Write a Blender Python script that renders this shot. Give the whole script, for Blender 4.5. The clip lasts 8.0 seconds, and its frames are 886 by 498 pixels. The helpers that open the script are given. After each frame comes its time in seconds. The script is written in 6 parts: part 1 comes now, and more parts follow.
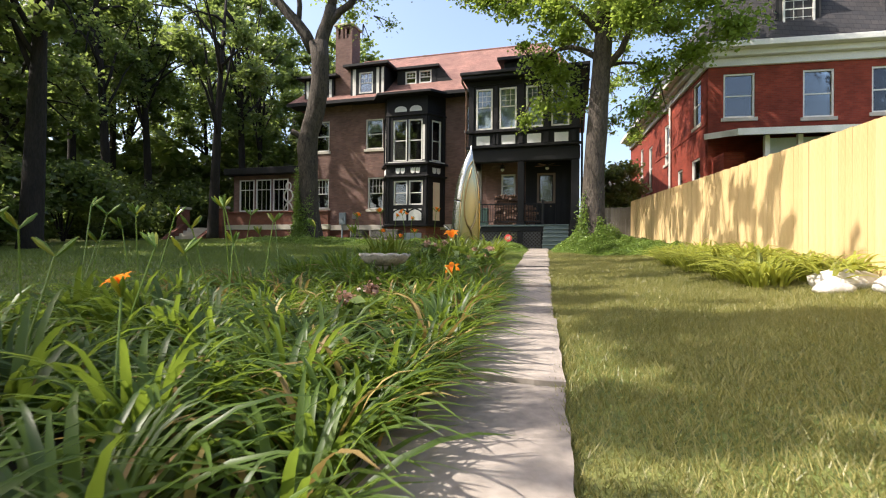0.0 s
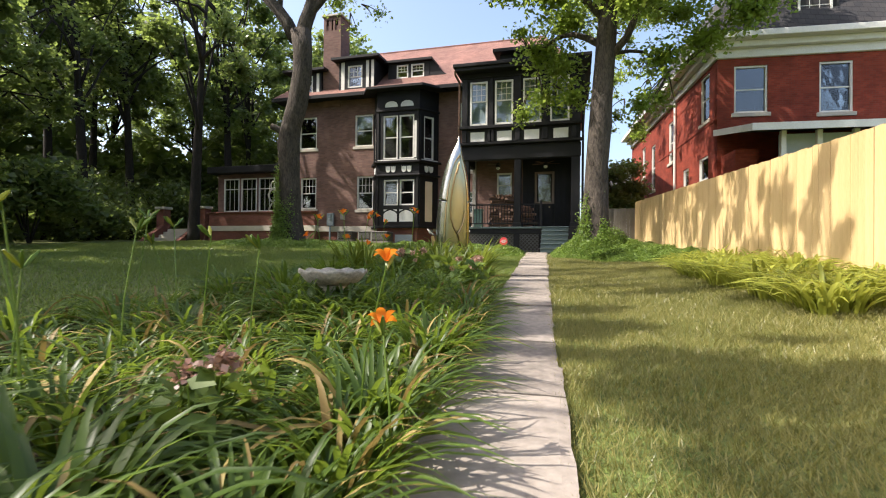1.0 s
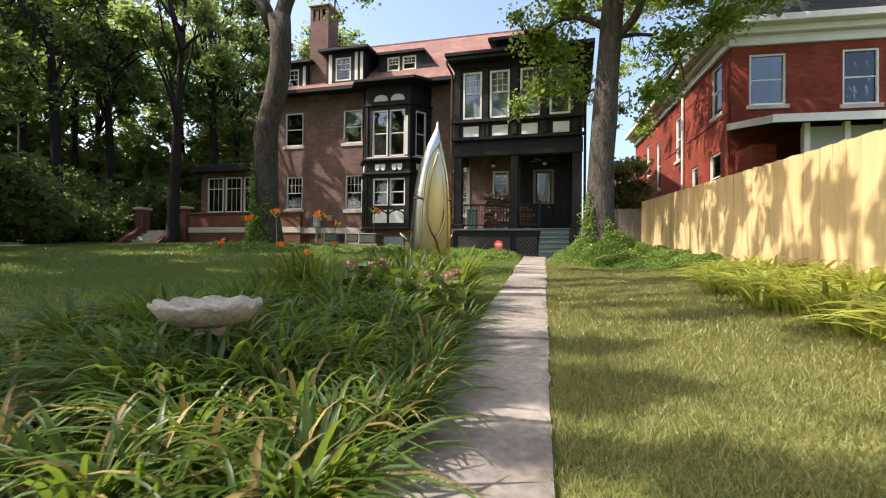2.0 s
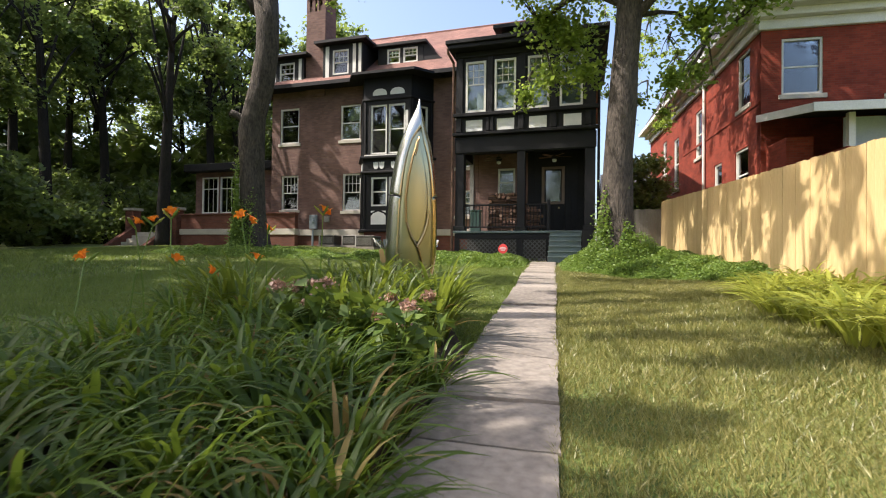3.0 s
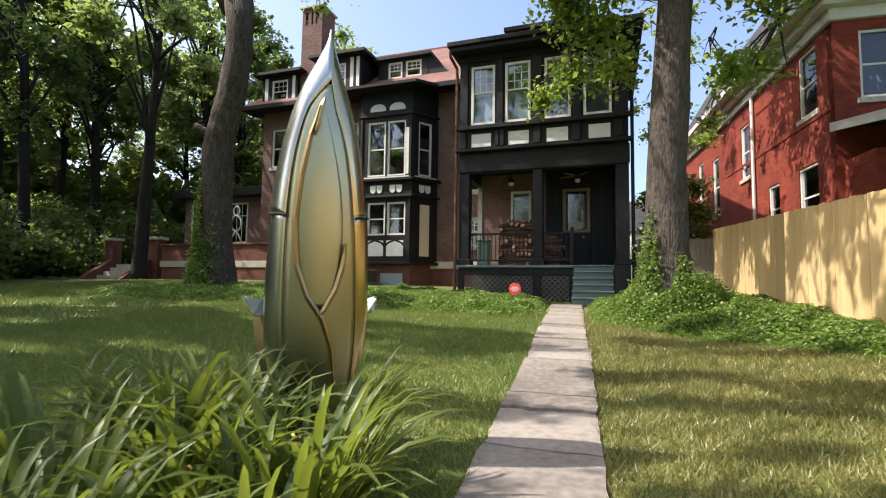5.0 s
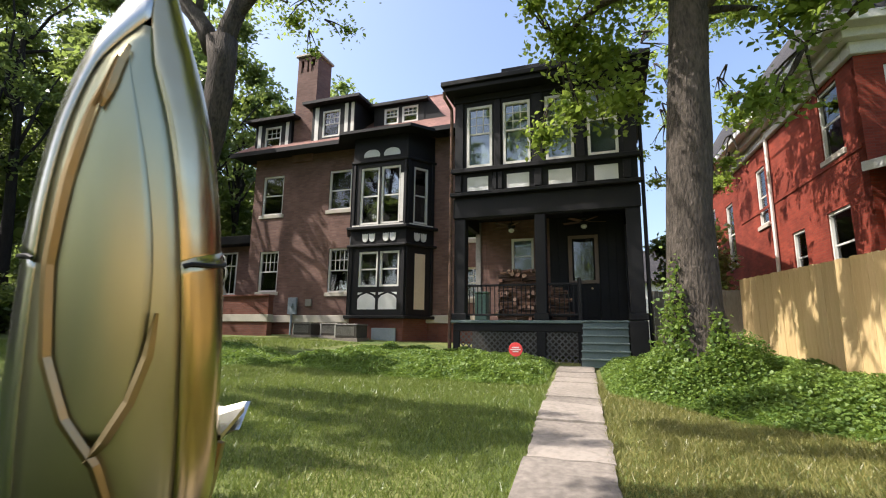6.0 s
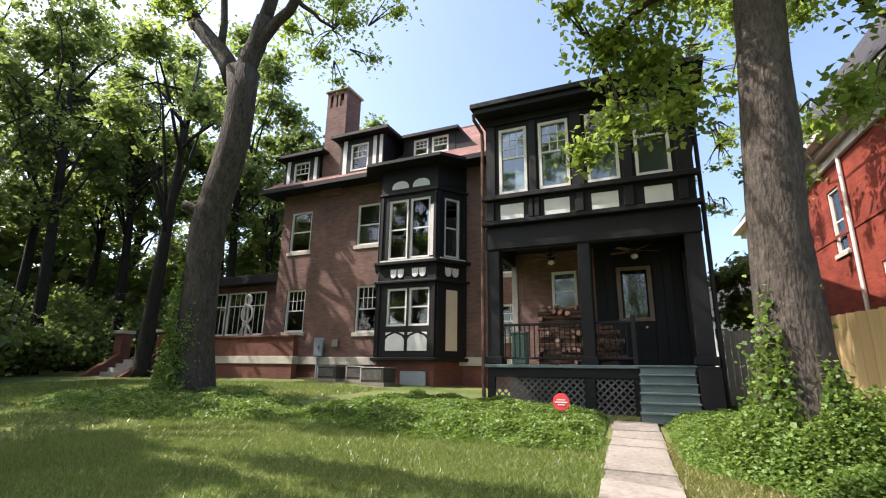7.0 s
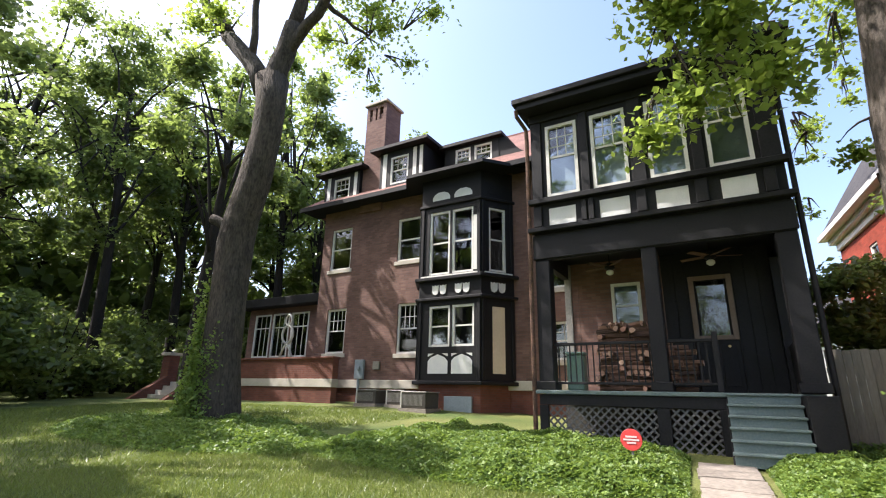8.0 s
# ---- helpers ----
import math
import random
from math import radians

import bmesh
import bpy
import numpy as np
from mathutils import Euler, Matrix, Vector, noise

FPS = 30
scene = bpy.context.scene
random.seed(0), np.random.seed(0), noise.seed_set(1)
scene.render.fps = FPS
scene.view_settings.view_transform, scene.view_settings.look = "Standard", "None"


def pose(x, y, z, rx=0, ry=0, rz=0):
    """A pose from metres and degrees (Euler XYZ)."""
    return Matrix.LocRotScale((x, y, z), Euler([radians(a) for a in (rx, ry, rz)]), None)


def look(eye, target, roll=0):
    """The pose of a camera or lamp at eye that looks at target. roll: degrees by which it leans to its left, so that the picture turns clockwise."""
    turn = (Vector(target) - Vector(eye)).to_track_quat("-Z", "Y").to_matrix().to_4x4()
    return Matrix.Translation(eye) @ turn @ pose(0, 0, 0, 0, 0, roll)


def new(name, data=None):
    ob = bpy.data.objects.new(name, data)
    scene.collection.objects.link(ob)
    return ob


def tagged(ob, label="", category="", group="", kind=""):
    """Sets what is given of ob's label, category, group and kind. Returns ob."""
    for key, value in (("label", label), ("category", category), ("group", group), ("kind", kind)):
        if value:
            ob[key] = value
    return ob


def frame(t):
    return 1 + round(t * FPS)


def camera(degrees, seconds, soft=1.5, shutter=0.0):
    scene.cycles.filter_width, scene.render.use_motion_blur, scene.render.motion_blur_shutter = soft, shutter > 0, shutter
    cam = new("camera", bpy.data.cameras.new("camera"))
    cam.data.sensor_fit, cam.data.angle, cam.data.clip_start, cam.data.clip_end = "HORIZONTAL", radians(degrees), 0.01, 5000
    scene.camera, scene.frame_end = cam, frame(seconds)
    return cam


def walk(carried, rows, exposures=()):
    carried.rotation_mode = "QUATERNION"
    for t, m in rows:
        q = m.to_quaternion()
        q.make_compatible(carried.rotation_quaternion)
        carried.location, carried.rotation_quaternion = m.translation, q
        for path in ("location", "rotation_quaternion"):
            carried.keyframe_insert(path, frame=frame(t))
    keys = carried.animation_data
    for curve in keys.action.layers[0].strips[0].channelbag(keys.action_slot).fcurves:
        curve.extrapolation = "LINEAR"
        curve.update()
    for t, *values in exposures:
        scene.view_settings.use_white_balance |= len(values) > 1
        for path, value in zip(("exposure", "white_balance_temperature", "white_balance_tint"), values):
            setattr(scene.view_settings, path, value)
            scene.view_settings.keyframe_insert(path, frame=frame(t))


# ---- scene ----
cam = camera(85.1, 8.0, soft=1.1, shutter=0.15)

PATH = [
    (0, (0.845, 0.253, 1.052), (0.304, 2.178, 1.067), 0.5),
    (0.5, (0.769, 0.945, 1.114), (0.234, 2.872, 1.13), 0.5),
    (1, (0.729, 1.684, 1.192), (0.197, 3.611, 1.209), 0.6),
    (1.5, (0.708, 2.491, 1.262), (0.179, 4.419, 1.281), 0.6),
    (3, (0.594, 4.807, 1.448), (0.023, 6.724, 1.472), 0.7),
    (3.5, (0.515, 5.624, 1.515), (-0.087, 7.531, 1.54), 0.8),
    (4, (0.426, 6.421, 1.583), (-0.203, 8.319, 1.608), 0.9),
    (4.5, (0.348, 7.16, 1.657), (-0.295, 9.053, 1.717), 0.8),
    (5.8, (0.155, 8.905, 1.897), (-0.496, 10.77, 2.21), 0.8),
    (6, (0.135, 9.237, 1.929), (-0.526, 11.092, 2.279), 0.8),
    (6.5, (0.006, 9.892, 2.035), (-0.692, 11.715, 2.467), 0.8),
    (7, (-0.16, 10.505, 2.107), (-0.954, 12.272, 2.605), 0.9),
    (7.5, (-0.331, 11.133, 2.167), (-1.213, 12.845, 2.708), 1.1),
    (8, (-0.507, 11.764, 2.199), (-1.478, 13.415, 2.776), 1.3),
]
walk(cam, [(t, look(eye, target, roll)) for t, eye, target, roll in PATH],
     [(0.0, 0.74, 6550, 13), (1.5, 0.72, 6550, 13), (4.5, 0.66, 6450, 13), (6.0, 0.62, 6350, 13), (7.0, 0.8, 6300, 14), (8.0, 1.0, 6200, 15)])

# ---- light ----
SUN_DIR = Vector((1.0, 0.42, -1.25)).normalized()
world = bpy.data.worlds.new("sky")
scene.world = world
world.use_nodes = True
wn, wl = world.node_tree.nodes, world.node_tree.links
sky = wn.new("ShaderNodeTexSky")
sky.sky_type = 'NISHITA'
sky.sun_disc = False
sky.sun_elevation = math.asin(-SUN_DIR.z)
sky.sun_rotation = math.atan2(-SUN_DIR.x, -SUN_DIR.y)
sky.air_density, sky.dust_density, sky.ozone_density = 1.0, 3.6, 0.9
wn["Background"].inputs["Strength"].default_value = 0.22
wl.new(sky.outputs["Color"], wn["Background"].inputs["Color"])
sun = new("sun", bpy.data.lights.new("sun", 'SUN'))
sun.data.energy, sun.data.angle, sun.data.color = 5.0, radians(0.45), (1.0, 0.94, 0.85)
sun.matrix_world = look((-40, -10, 60), Vector((-40, -10, 60)) + SUN_DIR)


# ---- small tools ----
def ground_z(x, y):
    """Height of the sloping garden."""
    yy = min(max(y, -12.0), 27.0)
    z = 0.15 + 0.046 * yy
    mid = 0.56 - 0.0635 * (min(max(y, -5), 25) - 4.5)
    side = x - mid
    rise = min(max((yy - 11.0) / 6.0, 0.0), 1.0)
    z += 0.1 * rise * rise * (3 - 2 * rise) * min(max(1.6 - side, 0.0), 1.0)
    if side > 0:
        z += 0.26 * min(max(side - 0.35, 0) / 3.4, 1.0)
    else:
        z += 0.36 * min(max(-side - 1.0, 0) / 9.0, 1.0)
    return z


def world_origin(ob):
    p = Vector((0, 0, 0))
    while ob is not None:
        p = p + Vector(ob.location)
        ob = ob.parent
    return p


def finish_mesh(name, bm, smooth=False):
    me = bpy.data.meshes.new(name)
    bm.to_mesh(me)
    bm.free()
    if smooth:
        me.polygons.foreach_set("use_smooth", [True] * len(me.polygons))
    return me


def part(name, bm, material, parent, label="", smooth=False):
    """Links a bmesh, built in world places, as one mesh under a thing."""
    off = world_origin(parent)
    bmesh.ops.translate(bm, verts=bm.verts, vec=-off)
    ob = new(name, finish_mesh(name, bm, smooth))
    ob.data.materials.append(material)
    ob.parent = parent
    if label:
        ob["label"] = label
    return ob


def thing(name, x, y, z, label, category, group="", kind=""):
    ob = new(name)
    ob.location = (x, y, z)
    ob.empty_display_size = 0.1
    return tagged(ob, label, category, group, kind)


def solid(name, bm, material, label, category="", kind="", smooth=False, group="", base=None):
    """A thing of one mesh, built in world places, with its origin at base."""
    if base is None:
        xs = [v.co for v in bm.verts]
        base = Vector((sum(v.x for v in xs) / len(xs), sum(v.y for v in xs) / len(xs), min(v.z for v in xs)))
    bmesh.ops.translate(bm, verts=bm.verts, vec=-Vector(base))
    ob = new(name, finish_mesh(name, bm, smooth))
    ob.location = base
    ob.data.materials.append(material)
    return tagged(ob, label, category, group, kind)


def box(bm, x0, x1, y0, y1, z0, z1, bevel=0.0, turn=None):
    vs = [bm.verts.new(p) for p in ((x0, y0, z0), (x1, y0, z0), (x1, y1, z0), (x0, y1, z0), (x0, y0, z1), (x1, y0, z1), (x1, y1, z1), (x0, y1, z1))]
    fs = [bm.faces.new([vs[i] for i in q]) for q in ((3, 2, 1, 0), (4, 5, 6, 7), (0, 1, 5, 4), (1, 2, 6, 5), (2, 3, 7, 6), (3, 0, 4, 7))]
    if bevel > 0:
        es = list({e for f in fs for e in f.edges})
        out = bmesh.ops.bevel(bm, geom=es, offset=bevel, segments=1, affect='EDGES')
        vs = list({v for f in out["faces"] for v in f.verts} | {v for v in vs if v.is_valid})
    if turn is not None:
        bmesh.ops.transform(bm, matrix=turn, verts=vs)
    return vs


def boxes(*rows, bevel=0.0):
    bm = bmesh.new()
    for r in rows:
        box(bm, *r, bevel=bevel)
    return bm


def prism(bm, pts, z0, z1):
    """An upright prism over a plan of (x, y) points, counter-clockwise."""
    lo = [bm.verts.new((x, y, z0)) for x, y in pts]
    hi = [bm.verts.new((x, y, z1)) for x, y in pts]
    n = len(pts)
    bm.faces.new(lo[::-1])
    bm.faces.new(hi)
    for i in range(n):
        bm.faces.new((lo[i], lo[(i + 1) % n], hi[(i + 1) % n], hi[i]))
    return lo + hi


def poly_solid(bm, pts, way):
    """A flat polygon of 3D points, thickened along way."""
    way = Vector(way)
    a = [bm.verts.new(p) for p in pts]
    b = [bm.verts.new(Vector(p) + way) for p in pts]
    n = len(pts)
    bm.faces.new(a)
    bm.faces.new(b[::-1])
    for i in range(n):
        bm.faces.new((a[(i + 1) % n], a[i], b[i], b[(i + 1) % n]))
    bmesh.ops.recalc_face_normals(bm, faces=bm.faces)
    return a + b


def tube(bm, pts, radii, sides=8, cap=True):
    rings = []
    pts = [Vector(p) for p in pts]
    for i, p in enumerate(pts):
        d = (pts[min(i + 1, len(pts) - 1)] - pts[max(i - 1, 0)]).normalized()
        u = d.cross(Vector((0.31, 0.95, 0.05))).normalized()
        w = d.cross(u)
        r = radii[i] if isinstance(radii, (list, tuple)) else radii
        rings.append([bm.verts.new(p + r * (math.cos(a) * u + math.sin(a) * w)) for a in [2 * math.pi * k / sides for k in range(sides)]])
    for a, b in zip(rings, rings[1:]):
        for k in range(sides):
            bm.faces.new((a[k], a[(k + 1) % sides], b[(k + 1) % sides], b[k]))
    if cap:
        bm.faces.new(rings[0][::-1])
        bm.faces.new(rings[-1])
    bmesh.ops.recalc_face_normals(bm, faces=bm.faces)


def tube_bm(pts, radii, sides=8):
    bm = bmesh.new()
    tube(bm, pts, radii, sides)
    return bm


def cells(bm, x0, x1, z0, z1, y0, y1, holes):
    """A wall along x with rectangular holes (x0, x1, z0, z1) right through it, as one closed shell."""
    xs = sorted({x0, x1, *[min(max(v, x0), x1) for h in holes for v in h[:2]]})
    zs = sorted({z0, z1, *[min(max(v, z0), z1) for h in holes for v in h[2:]]})

    def full(i, k):
        if not (0 <= i < len(xs) - 1 and 0 <= k < len(zs) - 1):
            return False
        mx, mz = (xs[i] + xs[i + 1]) / 2, (zs[k] + zs[k + 1]) / 2
        return not any(h[0] < mx < h[1] and h[2] < mz < h[3] for h in holes)
    made = {}

    def vert(i, k, y):
        key = (i, k, y)
        if key not in made:
            made[key] = bm.verts.new((xs[i], y, zs[k]))
        return made[key]
    for i in range(len(xs) - 1):
        for k in range(len(zs) - 1):
            if not full(i, k):
                continue
            bm.faces.new((vert(i, k, y0), vert(i + 1, k, y0), vert(i + 1, k + 1, y0), vert(i, k + 1, y0)))
            bm.faces.new((vert(i, k + 1, y1), vert(i + 1, k + 1, y1), vert(i + 1, k, y1), vert(i, k, y1)))
            for di, dk, a, b in ((-1, 0, (i, k + 1), (i, k)), (1, 0, (i + 1, k), (i + 1, k + 1)), (0, -1, (i, k), (i + 1, k)), (0, 1, (i + 1, k + 1), (i, k + 1))):
                if not full(i + di, k + dk):
                    bm.faces.new((vert(*b, y0), vert(*a, y0), vert(*a, y1), vert(*b, y1)))
    bmesh.ops.recalc_face_normals(bm, faces=bm.faces)


def fast_mesh(name, verts, faces, material, smooth=False):
    """A mesh from arrays: verts (n, 3), faces (m, 3 or 4)."""
    verts, faces = np.asarray(verts, np.float32), np.asarray(faces, np.int32)
    m, k = faces.shape
    me = bpy.data.meshes.new(name)
    me.vertices.add(len(verts))
    me.vertices.foreach_set("co", verts.ravel())
    me.loops.add(m * k)
    me.loops.foreach_set("vertex_index", faces.ravel())
    me.polygons.add(m)
    me.polygons.foreach_set("loop_start", np.arange(m, dtype=np.int32) * k)
    if smooth:
        me.polygons.foreach_set("use_smooth", np.ones(m, bool))
    me.update(calc_edges=True)
    me.validate()
    me.materials.append(material)
    return me


# ---- materials ----
def node_material(name):
    m = bpy.data.materials.new(name)
    m.use_nodes = True
    n, l = m.node_tree.nodes, m.node_tree.links
    return m, n, l, n["Principled BSDF"]


def ramp_of(n, stops):
    r = n.new("ShaderNodeValToRGB")
    e = r.color_ramp.elements
    while len(e) < len(stops):
        e.new(0.5)
    for k, (p, c) in enumerate(stops):
        e[k].position, e[k].color = p, (*c, 1)
    return r


def surface(name, dark, light, scale=3.0, fine=40.0, rough=0.7, metal=0.0, bump=0.15, spec=0.4, stretch=(1, 1, 1), per_object=0.0, deep=0.02):
    """A material with variation at two scales and fine relief."""
    m, n, l, b = node_material(name)
    tc, mp = n.new("ShaderNodeTexCoord"), n.new("ShaderNodeMapping")
    mp.inputs["Scale"].default_value = stretch
    l.new(tc.outputs["Object"], mp.inputs["Vector"])
    a, f = n.new("ShaderNodeTexNoise"), n.new("ShaderNodeTexNoise")
    a.inputs["Scale"].default_value, f.inputs["Scale"].default_value = scale, fine
    a.inputs["Detail"].default_value, f.inputs["Detail"].default_value = 4, 5
    l.new(mp.outputs["Vector"], a.inputs["Vector"])
    l.new(mp.outputs["Vector"], f.inputs["Vector"])
    mix = n.new("ShaderNodeMath")
    mix.operation = 'MULTIPLY_ADD'
    l.new(f.outputs["Fac"], mix.inputs[0])
    mix.inputs[1].default_value = 0.55
    half = n.new("ShaderNodeMath")
    half.operation = 'MULTIPLY'
    l.new(a.outputs["Fac"], half.inputs[0])
    half.inputs[1].default_value = 0.45
    l.new(half.outputs[0], mix.inputs[2])
    last = mix
    if per_object:
        oi, add = n.new("ShaderNodeObjectInfo"), n.new("ShaderNodeMath")
        add.operation = 'MULTIPLY_ADD'
        l.new(oi.outputs["Random"], add.inputs[0])
        add.inputs[1].default_value = per_object
        sub = n.new("ShaderNodeMath")
        sub.operation = 'SUBTRACT'
        l.new(mix.outputs[0], sub.inputs[0])
        sub.inputs[1].default_value = per_object / 2
        l.new(sub.outputs[0], add.inputs[2])
        last = add
    r = ramp_of(n, [(0.32, dark), (0.68, light)])
    l.new(last.outputs[0], r.inputs["Fac"])
    l.new(r.outputs["Color"], b.inputs["Base Color"])
    b.inputs["Roughness"].default_value, b.inputs["Metallic"].default_value = rough, metal
    b.inputs["Specular IOR Level"].default_value = spec
    if bump:
        bp = n.new("ShaderNodeBump")
        bp.inputs["Strength"].default_value, bp.inputs["Distance"].default_value = bump, deep
        l.new(f.outputs["Fac"], bp.inputs["Height"])
        l.new(bp.outputs["Normal"], b.inputs["Normal"])
    return m


def brickwork(name, tones, mortar, along="XZ"):
    """Bricks 0.215 by 0.065 m with recessed joints; the pattern lies on the wall's own plane."""
    m, n, l, b = node_material(name)
    tc, sep, com = n.new("ShaderNodeTexCoord"), n.new("ShaderNodeSeparateXYZ"), n.new("ShaderNodeCombineXYZ")
    l.new(tc.outputs["Object"], sep.inputs[0])
    add = n.new("ShaderNodeMath")
    l.new(sep.outputs["X"], add.inputs[0])
    l.new(sep.outputs["Y"], add.inputs[1])
    l.new(add.outputs[0], com.inputs["X"])
    l.new(sep.outputs["Z"], com.inputs["Y"])
    t = n.new("ShaderNodeTexBrick")
    t.inputs["Scale"].default_value = 1.0
    t.inputs["Brick Width"].default_value, t.inputs["Row Height"].default_value = 0.225, 0.075
    t.inputs["Mortar Size"].default_value, t.inputs["Mortar Smooth"].default_value = 0.006, 0.3
    t.inputs["Color1"].default_value, t.inputs["Color2"].default_value = (*tones[0], 1), (*tones[1], 1)
    t.inputs["Mortar"].default_value = (*mortar, 1)
    l.new(com.outputs[0], t.inputs["Vector"])
    a = n.new("ShaderNodeTexNoise")
    a.inputs["Scale"].default_value, a.inputs["Detail"].default_value = 1.3, 6
    l.new(tc.outputs["Object"], a.inputs["Vector"])
    r = ramp_of(n, [(0.3, (0.72, 0.7, 0.7)), (0.7, (1.15, 1.1, 1.08))])
    l.new(a.outputs["Fac"], r.inputs["Fac"])
    mul = n.new("ShaderNodeMix")
    mul.data_type, mul.blend_type = 'RGBA', 'MULTIPLY'
    mul.inputs["Factor"].default_value = 1.0
    l.new(t.outputs["Color"], mul.inputs["A"])
    l.new(r.outputs["Color"], mul.inputs["B"])
    l.new(mul.outputs["Result"], b.inputs["Base Color"])
    b.inputs["Roughness"].default_value = 0.85
    b.inputs["Specular IOR Level"].default_value = 0.25
    bp = n.new("ShaderNodeBump")
    bp.invert = True
    bp.inputs["Strength"].default_value, bp.inputs["Distance"].default_value = 0.5, 0.01
    l.new(t.outputs["Fac"], bp.inputs["Height"])
    l.new(bp.outputs["Normal"], b.inputs["Normal"])
    return m


def foliage(name, dark, light, through_col, gloss=0.35, amount=0.45, scale=0.6):
    """Leaves: diffuse, some light through them, a slight shine; every leaf has its own tone."""
    m, n, l, b = node_material(name)
    geo = n.new("ShaderNodeNewGeometry")
    tc, big = n.new("ShaderNodeTexCoord"), n.new("ShaderNodeTexNoise")
    big.inputs["Scale"].default_value = scale
    l.new(tc.outputs["Object"], big.inputs["Vector"])
    ad = n.new("ShaderNodeMath")
    ad.operation = 'MULTIPLY_ADD'
    l.new(geo.outputs["Random Per Island"], ad.inputs[0])
    ad.inputs[1].default_value = 0.6
    hf = n.new("ShaderNodeMath")
    hf.operation = 'MULTIPLY'
    l.new(big.outputs["Fac"], hf.inputs[0])
    hf.inputs[1].default_value = 0.4
    l.new(hf.outputs[0], ad.inputs[2])
    r = ramp_of(n, [(0.1, dark), (0.85, light)])
    l.new(ad.outputs[0], r.inputs["Fac"])
    l.new(r.outputs["Color"], b.inputs["Base Color"])
    b.inputs["Roughness"].default_value = gloss
    b.inputs["Specular IOR Level"].default_value = 0.35
    tr, mx = n.new("ShaderNodeBsdfTranslucent"), n.new("ShaderNodeMixShader")
    tr.inputs["Color"].default_value = (*through_col, 1)
    mx.inputs["Fac"].default_value = amount
    l.new(b.outputs["BSDF"], mx.inputs[1])
    l.new(tr.outputs["BSDF"], mx.inputs[2])
    l.new(mx.outputs["Shader"], n["Material Output"].inputs["Surface"])
    return m


def glass_material(name, tint=(0.75, 0.8, 0.82)):
    m, n, l, b = node_material(name)
    n.remove(b)
    tr, gl, mx, fr = n.new("ShaderNodeBsdfTransparent"), n.new("ShaderNodeBsdfGlossy"), n.new("ShaderNodeMixShader"), n.new("ShaderNodeFresnel")
    tr.inputs["Color"].default_value = (*tint, 1)
    gl.inputs["Roughness"].default_value = 0.02
    fr.inputs["IOR"].default_value = 1.9
    wob, bp = n.new("ShaderNodeTexNoise"), n.new("ShaderNodeBump")
    wob.inputs["Scale"].default_value = 1.7
    bp.inputs["Strength"].default_value, bp.inputs["Distance"].default_value = 0.12, 0.03
    l.new(wob.outputs["Fac"], bp.inputs["Height"])
    l.new(bp.outputs["Normal"], gl.inputs["Normal"])
    l.new(fr.outputs[0], mx.inputs["Fac"])
    l.new(tr.outputs["BSDF"], mx.inputs[1])
    l.new(gl.outputs["BSDF"], mx.inputs[2])
    l.new(mx.outputs["Shader"], n["Material Output"].inputs["Surface"])
    return m


def shingle_material(name, tones):
    m, n, l, b = node_material(name)
    tc, t, a = n.new("ShaderNodeTexCoord"), n.new("ShaderNodeTexBrick"), n.new("ShaderNodeTexNoise")
    t.inputs["Scale"].default_value = 1.0
    t.inputs["Brick Width"].default_value, t.inputs["Row Height"].default_value = 0.26, 0.13
    t.inputs["Mortar Size"].default_value = 0.008
    t.inputs["Color1"].default_value, t.inputs["Color2"].default_value = (*tones[0], 1), (*tones[1], 1)
    t.inputs["Mortar"].default_value = (*[c * 0.45 for c in tones[0]], 1)
    l.new(tc.outputs["Object"], t.inputs["Vector"])
    a.inputs["Scale"].default_value, a.inputs["Detail"].default_value = 0.9, 6
    l.new(tc.outputs["Object"], a.inputs["Vector"])
    r = ramp_of(n, [(0.3, (0.75, 0.75, 0.75)), (0.7, (1.15, 1.12, 1.1))])
    l.new(a.outputs["Fac"], r.inputs["Fac"])
    mul = n.new("ShaderNodeMix")
    mul.data_type, mul.blend_type = 'RGBA', 'MULTIPLY'
    mul.inputs["Factor"].default_value = 1.0
    l.new(t.outputs["Color"], mul.inputs["A"])
    l.new(r.outputs["Color"], mul.inputs["B"])
    l.new(mul.outputs["Result"], b.inputs["Base Color"])
    b.inputs["Roughness"].default_value = 0.9
    bp = n.new("ShaderNodeBump")
    bp.inputs["Strength"].default_value, bp.inputs["Distance"].default_value = 0.5, 0.02
    l.new(t.outputs["Fac"], bp.inputs["Height"])
    bp.invert = True
    l.new(bp.outputs["Normal"], b.inputs["Normal"])
    return m


BRICK = brickwork("brown_brick", ((0.155, 0.09, 0.073), (0.215, 0.128, 0.102)), (0.14, 0.11, 0.1))
BRICK_RED = brickwork("red_brick", ((0.21, 0.038, 0.022), (0.29, 0.055, 0.031)), (0.17, 0.068, 0.048))
BRICK_LOW = brickwork("basement_brick", ((0.16, 0.06, 0.042), (0.2, 0.08, 0.055)), (0.13, 0.09, 0.075))
BLACK = surface("black_paint", (0.007, 0.007, 0.008), (0.017, 0.016, 0.017), 1.5, 30, 0.6, bump=0.1, spec=0.25)
WHITE = surface("white_trim_paint", (0.6, 0.58, 0.53), (0.76, 0.74, 0.69), 2, 25, 0.5, bump=0.05)
CREAM = surface("cream_panel_paint", (0.62, 0.5, 0.36), (0.74, 0.62, 0.47), 1.2, 20, 0.6, bump=0.04)
STUCCO = surface("white_stucco", (0.62, 0.62, 0.6), (0.8, 0.79, 0.76), 3, 90, 0.85, bump=0.2)
